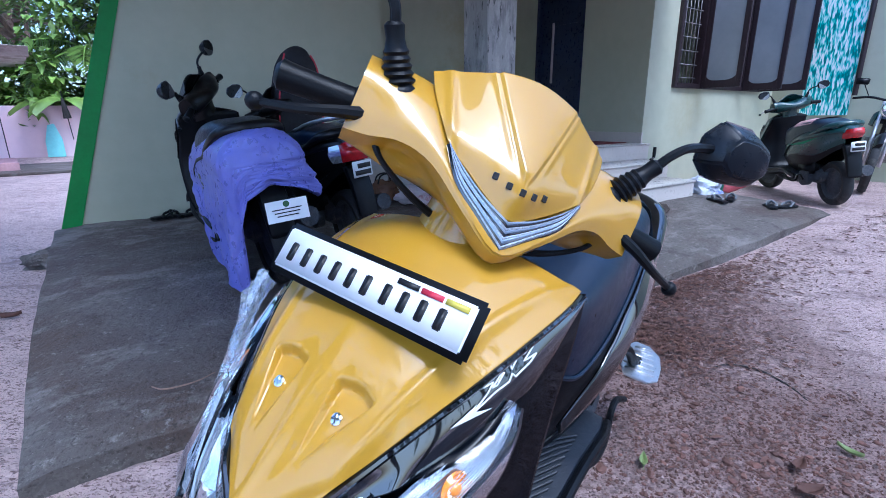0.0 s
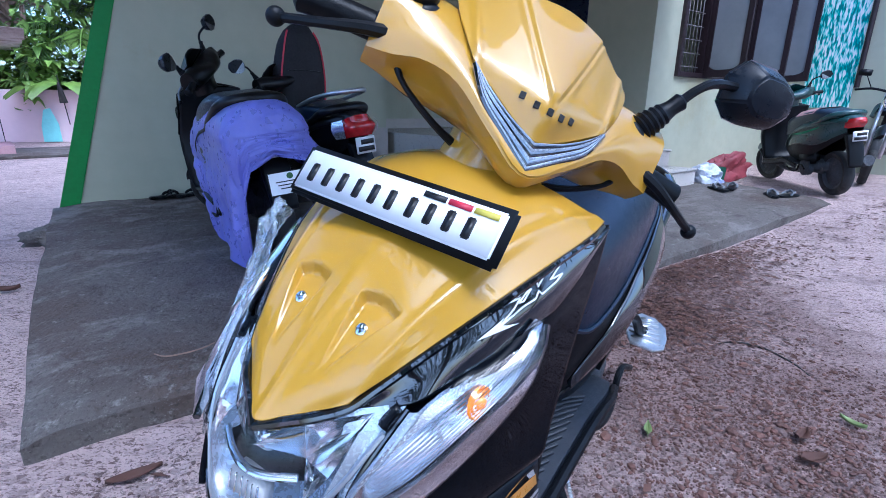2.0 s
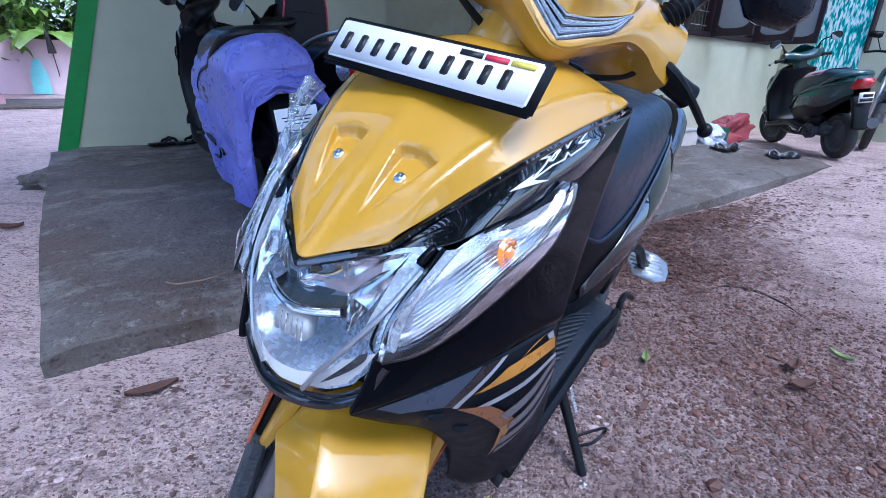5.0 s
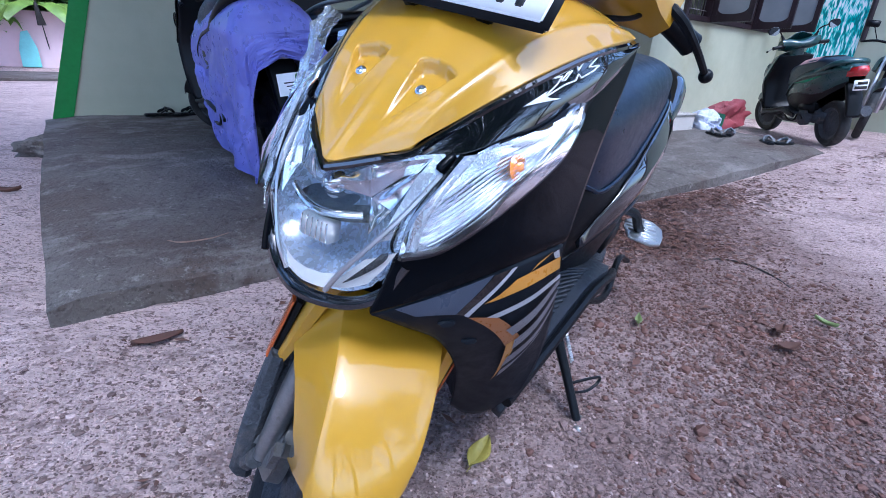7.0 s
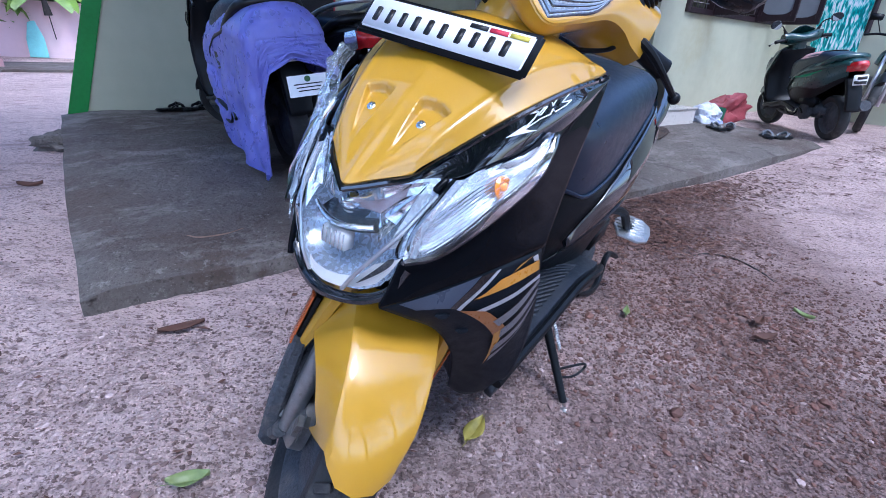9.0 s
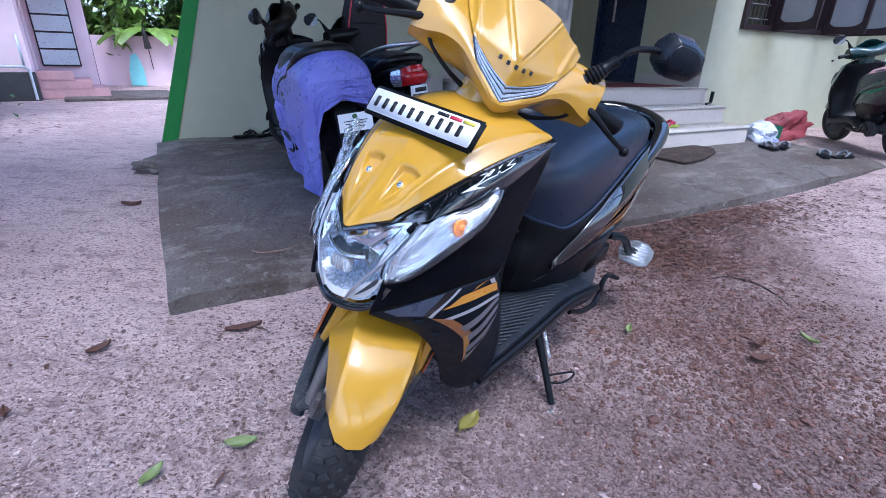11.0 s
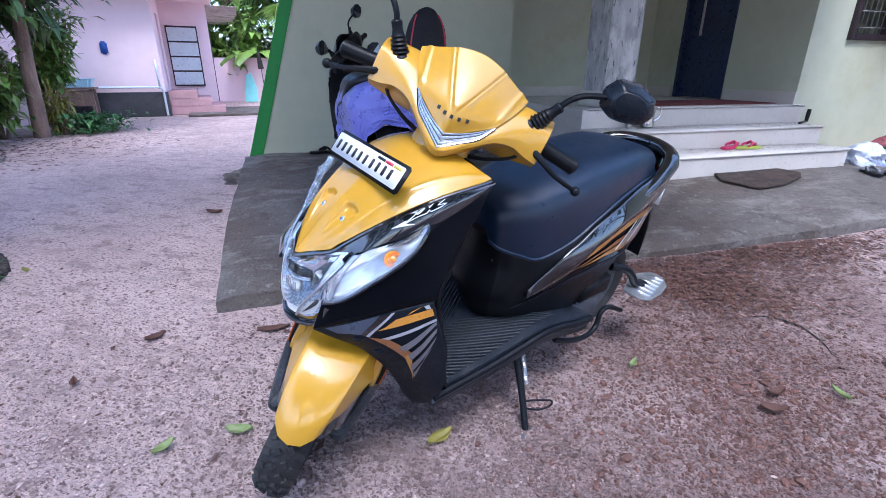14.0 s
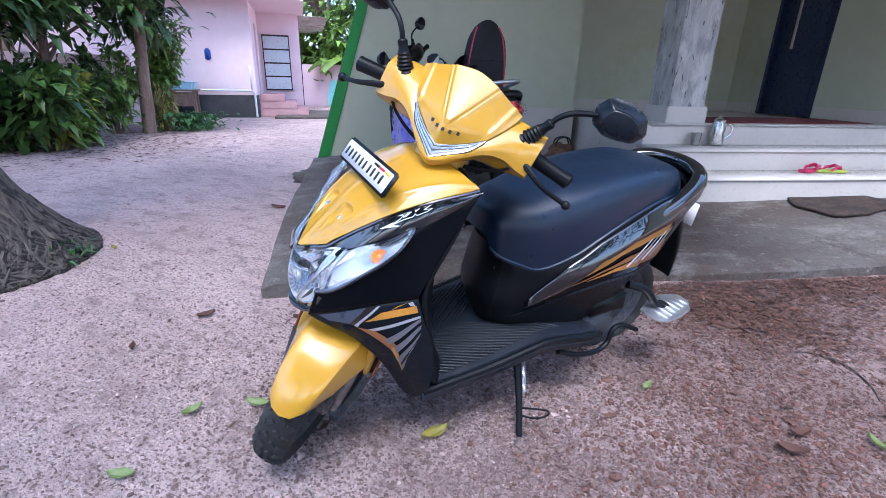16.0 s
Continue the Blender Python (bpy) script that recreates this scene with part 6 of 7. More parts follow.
part("head_lamp", hl, CHROME, mc, "round chrome head lamp")
part("tank", Surf(both([[(-0.34, 0, 0.86), (-0.34, 0.09, 0.83), (-0.34, 0.11, 0.72)], [(-0.55, 0, 0.90), (-0.55, 0.12, 0.86), (-0.55, 0.15, 0.72)], [(-0.78, 0, 0.82), (-0.78, 0.09, 0.80), (-0.78, 0.10, 0.70)]]), 16, 20).mesh(), BLACKPAINT, mc, "black fuel tank")
part("seat", box(-1.40, -0.12, 0.74, -0.76, 0.12, 0.83, 0.035), SEAT, mc)
part("engine", box(-0.78, -0.13, 0.28, -0.40, 0.13, 0.62, 0.04), STEEL, mc)
part("exhaust", tube([(-0.45, -0.14, 0.32), (-0.7, -0.16, 0.22), (-1.5, -0.18, 0.34)], [0.02, 0.04, 0.045], 10, 12), CHROME, mc)
part("frame", tube([(-0.30, 0, 0.80), (-0.45, 0, 0.30), (-0.85, 0, 0.30), (-1.28, 0.06, 0.32)], 0.022, 8, 18), PLASTIC, mc)

# blue rain cover over the black scooter
def cover_outline(s):
    """Round the seat: along the left side, about the tail and back on the right."""
    arc, left, right = math.pi * 0.25, 0.78, 0.45
    d = s * (left + arc + right)
    if d < left:
        return -0.86 - d, 0.19, -0.86 - d
    if d < left + arc:
        a = (d - left) / 0.25
        return -1.64 - 0.12 * math.sin(a), (0.19 if a < 1.5708 else 0.19) * math.cos(a), -1.62
    return -1.64 + (d - left - arc), -0.18, -1.64 + (d - left - arc)


rows = []
for i in range(110):
    r = i / 109
    row = []
    for j in range(201):
        s = j / 200
        ex, ey, cx = cover_outline(s)
        hem = float(np.interp(s, [0, 0.12, 0.28, 0.42, 0.455, 0.475, 0.51, 0.57, 0.66, 0.80, 1.0], [0.30, 0.10, 0.04, 0.02, 0.05, 0.36, 0.50, 0.55, 0.50, 0.42, 0.50]))
        top = float(np.interp(cx, [-1.64, -1.3, -0.86], [0.77, 0.80, 0.76]))
        if r < 0.4:
            k = r / 0.4
            x, y, z = cx + (ex - cx) * k, ey * k, top - 0.13 * k ** 3
        else:
            k = (r - 0.4) / 0.6
            x, y, z = ex, ey * (1 + 0.10 * k), top - 0.13 + (hem - top + 0.13) * k
        fold = 0.020 * math.sin(s * 36 + 2.5 * math.sin(r * 4)) * max(0, r - 0.35) + 0.030 * noise.noise((s * 7, r * 3, 2)) * r
        for scale_, deep_, shift_ in ((4.0, 0.034, 0.0), (9.0, 0.017, 7.0), (21.0, 0.006, 3.0)):
            near_ = noise.voronoi((s * scale_ * 1.6 + shift_, r * scale_ + 0.4 * s * scale_, shift_))[0]
            fold += deep_ * (near_[1] - near_[0]) * (0.35 + 0.65 * r)
        out = Vector((ex - cx, ey, 0)).normalized()
        row.append((x + out.x * fold, y + out.y * fold, z + (0.5 * abs(fold) if r < 0.4 else 0)))
    rows.append(row)
cv = solid("rain_cover", grid(rows), SHEET, "crumpled blue violet plastic rain cover draped on a scooter", "cover", m=sa.matrix_world.copy(), angle=24)
modifier(cv, "SOLIDIFY", thickness=0.002)
part("hem", tube([tuple(q) for q in rows[-1][::2]], 0.003, 6), SHEET, cv, "rolled hem of the cover")
card = solid("paper_card", box(-0.085, -0.001, -0.045, 0.085, 0.001, 0.045), WHITE, "white printed card tied to the black scooter", "card", m=pose(-0.68, 1.93, 0.645, -20, -9, 14), smooth=False)
for k in range(3):
    part("print_bar", box(-0.06 + 0.008 * k, -0.0035, 0.004 - 0.014 * k, 0.06 - 0.008 * k, -0.001, 0.008 - 0.014 * k), INK, card, "thin printed line")
part("print_badge", (lambda b: (b.transform(pose(0.0, -0.0012, 0.027, 90, 0, 0)), b)[1])(lathe([(0.013, 0), (0.013, 0.002)], 16)), FERN, card, "small green badge")
bag = Surf(both([[(0.0, 0, 0.62), (0.0, 0.06, 0.60), (-0.02, 0.10, 0.56)], [(0.07, 0, 0.52), (0.06, 0.10, 0.50), (0.0, 0.15, 0.47)], [(0.11, 0, 0.30), (0.09, 0.13, 0.29), (0.0, 0.18, 0.27)], [(0.11, 0, 0.08), (0.09, 0.13, 0.08), (0.0, 0.17, 0.06)], [(0.04, 0, 0.0), (0.03, 0.10, 0.0), (0.0, 0.13, 0.0)]]), 30, 30)
bp = thing("backpack", "black backpack with red piping hung on a parked scooter", "backpack", pose(-1.10, 3.38, 0.86, 0, 12, -52))
modifier(part("bag_body", bag.mesh(), material("black nylon", (0.010, 0.010, 0.013), 0.7, 0, 0.3, 9, bump=0.3, bump_scale=90), bp), "SOLIDIFY", thickness=0.02)
for y in (0.095, -0.095):
    part("piping", tube([bag.at(s, 0.5 + y * 3.1, 0.004) for s in np.linspace(0.08, 0.7, 20)], 0.006, 6), RED, bp, "red piping")
part("zip", tube([bag.at(0.45, t, 0.004) for t in np.linspace(0.3, 0.7, 12)], 0.004, 6), PLASTIC, bp)


# ---- porch and apron things ----
def slipper(name_mat, strap_mat, label, m, group):
    ol = [(-0.13, 0.0), (-0.12, 0.032), (-0.06, 0.038), (0.02, 0.036), (0.08, 0.048), (0.125, 0.034), (0.135, 0.0), (0.12, -0.035), (0.07, -0.044), (0.0, -0.034), (-0.08, -0.036), (-0.12, -0.03)]
    s = thing("slipper", label, "slipper", m, group)
    b = prism(ol, 0.022, 0.006)
    b.transform(Matrix.Translation((0, 0, 0.024)))
    part("sole", b, name_mat, s)
    for y in (-0.040, 0.040):
        part("strap", tube([(0.085, 0, 0.026), (0.06, y * 0.5, 0.052), (0.0, y, 0.040), (-0.02, y * 0.98, 0.022)], 0.007, 6, 14, flat=1.6), strap_mat, s)
    part("strap", tube([(0.02, -0.036, 0.04), (0.035, 0, 0.062), (0.02, 0.036, 0.04)], 0.009, 6, 10, flat=1.6), strap_mat, s)
    return s


GREYSTRAP = material("grey check strap", (0.16, 0.17, 0.19), 0.7, 0, 0.5, 60)
PINKRUB = material("magenta rubber", (0.50, 0.03, 0.12), 0.5, 0, 0.15, 9)
LIME = material("lime insole", (0.35, 0.40, 0.06), 0.6, 0, 0.15, 9)
for (u, v, a, mt, st, lb, g) in ((5.02, -2.34, 60, PLASTIC, GREYSTRAP, "black sandal with grey straps on the concrete", "sandals"), (5.20, -2.38, 20, PLASTIC, GREYSTRAP, "black sandal with grey straps on the concrete", "sandals"),
                                 (5.22, -2.72, 35, PLASTIC, GREYSTRAP, "black sandal with pale straps near the apron edge", "sandals"), (5.36, -2.80, -10, PLASTIC, GREYSTRAP, "black sandal with pale straps near the apron edge", "sandals"),
                                 (0.62, -0.13, 10, PLASTIC, PLASTIC, "dark slipper by the wing wall", "wall slippers"), (0.80, -0.12, 30, PLASTIC, PLASTIC, "dark slipper by the wing wall", "wall slippers")):
    p = house_point(u, v, slab_z(u, v) + 0.004)
    slipper(mt, st, lb, pose(p.x, p.y, p.z, 0, 0, 36.5 + a), g)
for (u, v, a, mt, st) in ((4.04, -1.80, 15, PINKRUB, PINKRUB), (4.18, -1.83, -5, LIME, PINKRUB)):
    p = house_point(u, v, 0.386)
    slipper(mt, st, "magenta and lime slipper on the low step", pose(p.x, p.y, p.z, 0, 0, 36.5 + a), "pink slippers")
p = house_point(3.43, -1.42, 0.545)
jug = thing("water_jug", "shiny ribbed steel jug with lid on the step", "jug", pose(p.x, p.y, p.z))
part("jug_body", lathe([(0.045, 0.0), (0.058, 0.01), (0.062, 0.05), (0.052, 0.10), (0.058, 0.14), (0.045, 0.18), (0.042, 0.20)], 24), material("worn jug steel", (0.50, 0.50, 0.48), 0.22, 0.9, 0.25, 30), jug)
part("lid", lathe([(0.044, 0.20), (0.046, 0.215), (0.02, 0.232), (0.012, 0.245)], 20), MUG, jug, "steel lid")
part("handle", tube([(0.045, 0, 0.18), (0.09, 0, 0.17), (0.10, 0, 0.11), (0.058, 0, 0.06)], 0.007, 8, 16), MUG, jug)
p = house_point(3.24, -1.42, 0.545)
solid("steel_tumbler", lathe([(0.030, 0.0), (0.033, 0.002), (0.042, 0.105), (0.044, 0.108), (0.040, 0.106), (0.031, 0.008), (0.001, 0.008)], 24, caps=False), MUG, "plain steel tumbler on the step", "tumbler", m=pose(p.x, p.y, p.z))
p = house_point(5.22, -1.50, 0.545)
bs_ = thing("shoe_brush", "black brush lying on the step", "brush", pose(p.x, p.y, p.z, 0, 0, 60))
part("handle", tube([(-0.12, 0, 0.012), (0.10, 0, 0.012)], [0.012, 0.014, 0.010], 8, 8), PLASTIC, bs_)
part("head", tube([(0.10, 0, 0.012), (0.115, 0.0, 0.13)], [0.016, 0.020, 0.018], 8, 8), PLASTIC, bs_)
ol = [(3.68, -1.99), (4.0, -1.96), (4.33, -2.05), (4.40, -2.20), (4.26, -2.31), (3.96, -2.42), (3.68, -2.44), (3.56, -2.2)]
mt_ = prism(ol, 0.014, 0.004)
for v in mt_.verts:
    v.co.z += slab_z(v.co.x, v.co.y) + 0.024
solid("door_mat", mt_, material("brown patterned mat", (0.045, 0.028, 0.020), 0.95, 0, 0.5, 14, bump=0.5, bump_scale=200, second=(0.014, 0.011, 0.010), amount=0.6), "worn brown patterned mat on the concrete", "mat", m=HOUSE)
solid("red_carpet", box(3.46, -1.12, 0.711, 5.28, -0.45, 0.718, 0.002), CARPET, "dark red carpet on the porch floor", "carpet", m=HOUSE, smooth=False)


def lump(rx, ry, rz, seed, k=0.25):
    bm = bmesh.new()
    bmesh.ops.create_icosphere(bm, subdivisions=4, radius=1)
    for v in bm.verts:
        n_ = 1 + k * noise.noise(v.co * 1.8 + Vector((seed, 0, 0))) + 0.4 * k * noise.noise(v.co * 5 + Vector((0, seed, 0)))
        v.co = Vector((v.co.x * rx, v.co.y * ry, max(v.co.z * rz, -rz * 0.55))) * n_
    bmesh.ops.translate(bm, vec=(0, 0, rz * 0.55), verts=list(bm.verts))
    return bm


BAGW = material("white plastic bag", (0.55, 0.58, 0.66), 0.35, 0, 0.15, 12, bump=0.8, bump_scale=40, second=(0.12, 0.18, 0.50), amount=0.35)
MAROON = material("maroon cloth", (0.22, 0.035, 0.045), 0.55, 0, 0.2, 6, bump=0.4, bump_scale=40)
p = house_point(5.38, -1.98, 0.215)
solid("plastic_bag", lump(0.20, 0.13, 0.12, 3, 0.5), BAGW, "crumpled white and blue plastic bag by the steps", "bag", m=pose(p.x, p.y, p.z, 0, 0, -10))
p = house_point(5.55, -2.02, 0.21)
solid("green_box", box(-0.09, -0.07, 0, 0.09, 0.07, 0.17, 0.008), material("dark green carton", (0.012, 0.09, 0.05), 0.5, 0, 0.1, 9), "dark green carton by the bags", "box", m=pose(p.x, p.y, p.z, 0, 8, 30), smooth=False)
p = house_point(5.85, -2.00, 0.215)
solid("maroon_cloth", lump(0.30, 0.12, 0.17, 14, 0.55), MAROON, "crumpled maroon cloth bundle by the wall", "cloth", m=pose(p.x, p.y, p.z, 0, 18, 200))
e0 = house_point(2.45, -0.45, 0.24)
hb = thing("handbag", "brown handbag with straps on the concrete", "bag", pose(e0.x, e0.y, e0.z, 0, 0, 40))
part("bag_body", lump(0.16, 0.09, 0.13, 9, 0.35), material("brown leather", (0.13, 0.06, 0.03), 0.55, 0, 0.3, 9), hb)
for y in (-0.03, 0.03):
    part("strap", tube([(-0.10, y, 0.13), (-0.06, y, 0.24), (0.05, y, 0.25), (0.10, y, 0.14)], 0.008, 6, 18), PLASTIC, hb)
e0 = house_point(2.62, -0.75, 0.24)
solid("plastic_bag", lump(0.17, 0.12, 0.10, 5, 0.45), material("white and pink bag", (0.62, 0.55, 0.58), 0.4, 0, 0.15, 10, bump=0.7, bump_scale=40, second=(0.45, 0.05, 0.10), amount=0.25), "white bag with pink print beside the steps", "bag", m=pose(e0.x, e0.y, e0.z, 0, 0, 10))
rk = lump(0.20, 0.13, 0.085, 21, 0.5)
solid("stone", rk, CONCRETE, "rough grey stone at the corner of the apron", "stone", m=pose(*house_point(-0.12, -0.25, -0.005), 0, 0, 20))


# ---- plants and trees ----
def leaf_cloud(n, place, size, wide, droop=0.4, seed=1):
    """Pointed folded leaves; place(rng) gives a spot and an outward way."""
    rng = np.random.default_rng(seed)
    verts, faces = [], []
    for _ in range(n):
        c, d = place(rng)
        d = np.array(d) + rng.normal(0, 0.35, 3)
        d /= np.linalg.norm(d) + 1e-9
        side = np.cross(d, (0, 0, 1.0))
        side = side / (np.linalg.norm(side) + 1e-6)
        ln = size * rng.uniform(0.6, 1.25)
        w = ln * wide * rng.uniform(0.8, 1.2)
        up = np.cross(side, d) * 0.25 * w
        b = len(verts)
        mid, tip = c + d * ln * 0.5 + up, c + d * ln - np.array((0, 0, droop * ln * rng.uniform(0.3, 1.0)))
        verts += [tuple(c), tuple(mid + side * w), tuple(mid - side * w), tuple(tip), tuple(c + d * ln * 0.5)]
        faces += [(b, b + 1, b + 4), (b, b + 4, b + 2), (b + 1, b + 3, b + 4), (b + 4, b + 3, b + 2)]
    return verts, faces


def mesh_part(name, verts, faces, mat, parent, label=""):
    me = bpy.data.meshes.new(name)
    me.from_pydata(verts, [], faces)
    me.materials.append(mat)
    ob = new(name, me)
    ob.parent = parent
    return tagged(ob, label) if label else ob


def shrub(label, x, y, r, h, n, size, wide, mat, seed, stems=7, low=0.1):
    root = thing("shrub", label, "shrub", pose(x, y, 0), "garden shrubs")
    rng = np.random.default_rng(seed)
    tips = [np.array((rng.normal(0, r * 0.45), rng.normal(0, r * 0.45), h * rng.uniform(0.45, 0.95))) for _ in range(stems)]
    for t in tips:
        part("stem", tube([(t[0] * 0.15, t[1] * 0.15, -0.02), (t[0] * 0.5, t[1] * 0.5, t[2] * 0.5), tuple(t)], [0.022, 0.016, 0.008], 6, 8), BARK, root)

    def place(g):
        t = tips[g.integers(len(tips))]
        k = g.uniform(0.25, 1.05)
        c = np.array((t[0] * k, t[1] * k, max(low, t[2] * k))) + g.normal(0, r * 0.13, 3)
        c[2] = max(0.04, c[2])
        return c, np.array((c[0] - t[0] * 0.3, c[1] - t[1] * 0.3, 0.35)) + g.normal(0, 0.3, 3)
    v, f = leaf_cloud(n, place, size, wide, 0.45, seed)
    mesh_part("foliage", v, f, mat, root)
    return root


def tree(label, x, y, h, r, n, size, mat, seed, trunk_r=0.14, spread=1.0, bare=0.45, wide=0.22):
    root = thing("tree", label, "tree", pose(x, y, 0), "garden trees")
    rng = np.random.default_rng(seed)
    lean = rng.normal(0, 0.06 * h, 2)
    part("trunk", tube([(0, 0, -0.1), (lean[0] * 0.3, lean[1] * 0.3, h * 0.3), (lean[0], lean[1], h * 0.75)], [trunk_r * 1.3, trunk_r, trunk_r * 0.6], 12, 14), BARK, root)
    tips = []
    for k in range(11):
        a, e = rng.uniform(0, 2 * math.pi), rng.uniform(0.1, 0.9)
        t = np.array((lean[0] + r * spread * math.cos(a) * (1 - 0.4 * e), lean[1] + r * spread * math.sin(a) * (1 - 0.4 * e), h * (bare + (1 - bare) * e)))
        tips.append(t)
        s = h * rng.uniform(0.3, 0.6)
        part("limb", tube([(lean[0] * s / h, lean[1] * s / h, s), tuple((t + np.array((lean[0], lean[1], s + 0.3))) / 2), tuple(t)], [trunk_r * 0.45, trunk_r * 0.28, trunk_r * 0.1], 6, 10), BARK, root)

    def place(g):
        t = tips[g.integers(len(tips))]
        c = t + g.normal(0, r * 0.24, 3) * np.array((1, 1, 0.7))
        return c, (c - t) * np.array((1, 1, 0.3)) + np.array((0, 0, 0.1))
    v, f = leaf_cloud(n, place, size, wide, 0.5, seed)
    mesh_part("crown", v, f, mat, root)
    return root


shrub("glossy long-leaved croton shrub by the driveway", -7.6, 2.55, 0.75, 1.15, 1500, 0.32, 0.19, LEAF, 3)
shrub("bright long-leaved shrub at the driveway edge", -7.35, 3.15, 0.50, 0.90, 620, 0.32, 0.19, LEAF_LIGHT, 4)
shrub("glossy long-leaved croton shrub by the driveway", -8.4, 3.6, 0.7, 1.4, 1100, 0.28, 0.18, LEAF, 5)
shrub("tall leafy shrub before the pink house", -9.15, 5.45, 0.60, 2.8, 2200, 0.20, 0.19, LEAF_LIGHT, 6, 10, 0.9)
shrub("yellow-leaved croton beside a tree trunk", -8.35, 5.15, 0.30, 0.75, 260, 0.24, 0.08, LEAF_YELLOW, 7)
shrub("croton with pale yellow-green leaf tips", -7.25, 2.85, 0.40, 0.90, 260, 0.30, 0.19, LEAF_YELLOW, 9)
shrub("slender green shrub under the trees", -8.6, 4.35, 0.50, 1.4, 420, 0.24, 0.20, LEAF_LIGHT, 8)
tree("slim brown-barked tree with drooping leaves", -8.33, 4.74, 4.8, 1.2, 3600, 0.25, LEAF, 11, 0.092, bare=0.6, wide=0.13)
tree("crooked small tree over the garden wall", -8.9, 3.55, 3.3, 1.35, 5200, 0.30, LEAF, 12, 0.08, bare=0.5, wide=0.19)
tree("leafy tree overhanging the driveway", -8.6, 2.0, 3.4, 1.35, 5000, 0.30, LEAF, 13, 0.09, bare=0.5, wide=0.19)
tree("tall tree behind the garden wall", -12.8, 4.6, 6.5, 2.6, 2400, 0.45, LEAF, 14, 0.2)
tree("tall tree beyond the pink house", -14.5, 17.0, 7.5, 3.0, 2600, 0.5, LEAF_LIGHT, 15, 0.22)
tree("tall tree beyond the boundary wall", -9.8, 18.5, 8.0, 3.0, 2600, 0.5, LEAF, 16, 0.22)
shrub("pale yellow tipped leaves high in the garden trees", -8.5, 2.75, 0.9, 2.9, 500, 0.24, 0.12, LEAF_YELLOW, 23, 6, 2.0)
shrub("broad green bush behind the boundary wall", -12.4, 14.9, 1.5, 3.2, 1500, 0.5, 0.2, LEAF_LIGHT, 24, 12, 0.6)
shrub("broad green bush behind the boundary wall", -11.0, 15.6, 1.6, 3.6, 1500, 0.5, 0.2, LEAF, 25, 12, 0.6)
shrub("broad green bush behind the boundary wall", -13.8, 14.3, 1.6, 3.4, 1500, 0.5, 0.2, LEAF_LIGHT, 26, 12, 0.6)
# trees of the yard on the camera's side
tree("tall yard tree reaching over the driveway", -3.7, -1.8, 8.2, 2.3, 3000, 0.30, LEAF, 17, 0.18, bare=0.62, wide=0.17)
tree("tall tree beyond the east wall", 11.5, 4.2, 8.0, 2.8, 1300, 0.40, LEAF, 28, 0.2, bare=0.45, wide=0.17)
tree("tall tree beyond the east wall", 12.5, 8.8, 9.0, 3.0, 1300, 0.40, LEAF, 29, 0.2, bare=0.45, wide=0.17)
tree("broad yard tree behind the driveway", 3.4, -5.4, 7.5, 2.8, 4200, 0.36, LEAF, 18, 0.14, bare=0.28, wide=0.18)
tree("broad yard tree behind the driveway", 7.6, -5.6, 7.0, 2.8, 4200, 0.36, LEAF, 19, 0.14, bare=0.28, wide=0.18)
tree("slim leafy tree at the edge of the yard", 8.6, -2.4, 7.6, 2.2, 2400, 0.34, LEAF, 30, 0.10, bare=0.42, wide=0.20)

tree("leafy yard tree with small gaps of sky in its crown", 1.2, -6.0, 6.6, 2.5, 4200, 0.30, LEAF, 27, 0.12, bare=0.35, wide=0.17)

fern = thing("fern_patch", "bright low ferns at the foot of the trees", "ferns", kind="stuff")
v, f = leaf_cloud(900, lambda g: (np.array((-8.35 + g.normal(0, 0.30), 5.55 + g.normal(0, 0.28), g.uniform(0.0, 0.28))), g.normal(0, 1, 3) * (1, 1, 0.5) + (0, 0, 0.5)), 0.13, 0.25, 0.4, 21)
mesh_part("ferns", v, f, FERN, fern)


def frond(root, base, yaw, length, rise, mat, seed):
    rng = np.random.default_rng(seed)
    d = np.array((math.cos(yaw), math.sin(yaw), 0))
    spine = [np.array(base) + d * length * s + np.array((0, 0, rise * s - 1.1 * length * s ** 2.4 * 0.55)) for s in np.linspace(0, 1, 16)]
    part("midrib", tube([tuple(p) for p in spine], [0.03, 0.02, 0.006], 6), LEAF_LIGHT, root)
    verts, faces = [], []
    side = np.array((-d[1], d[0], 0))
    for i in range(1, 46):
        s = i / 46 * 15
        k = int(s)
        p = spine[k] + (spine[min(k + 1, 15)] - spine[k]) * (s - k)
        ln = length * 0.27 * math.sin(math.pi * min(0.98, 0.12 + i / 52))
        for sg in (1, -1):
            q = p + side * sg * ln * 0.75 + d * ln * 0.45 - np.array((0, 0, ln * rng.uniform(0.3, 0.8)))
            b = len(verts)
            w = d * 0.022
            verts += [tuple(p - w), tuple(p + w), tuple((p + q) / 2 + w + np.array((0, 0, 0.04))), tuple(q), tuple((p + q) / 2 - w + np.array((0, 0, 0.04)))]
            faces.append((b, b + 1, b + 2, b + 3, b + 4))
    mesh_part("leaflet_fan", verts, faces, mat, root)


def palm(label, x, y, h, seed, r=0.14, n=13, length=2.6):
    root = thing("palm", label, "palm tree", pose(x, y, 0), "palms")
    part("trunk", tube([(0, 0, -0.1), (0.1, 0, h * 0.5), (0.05, 0.1, h)], [r * 1.3, r, r * 0.8], 12, 14), BARK, root)
    for k in range(n):
        frond(root, (0.05, 0.1, h - 0.05), k * 2.399 + seed, length * (0.85 + 0.3 * ((k * 7) % 5) / 5), 1.6 - 0.12 * k, LEAF_LIGHT if k % 2 else LEAF, seed * 50 + k)
    return root


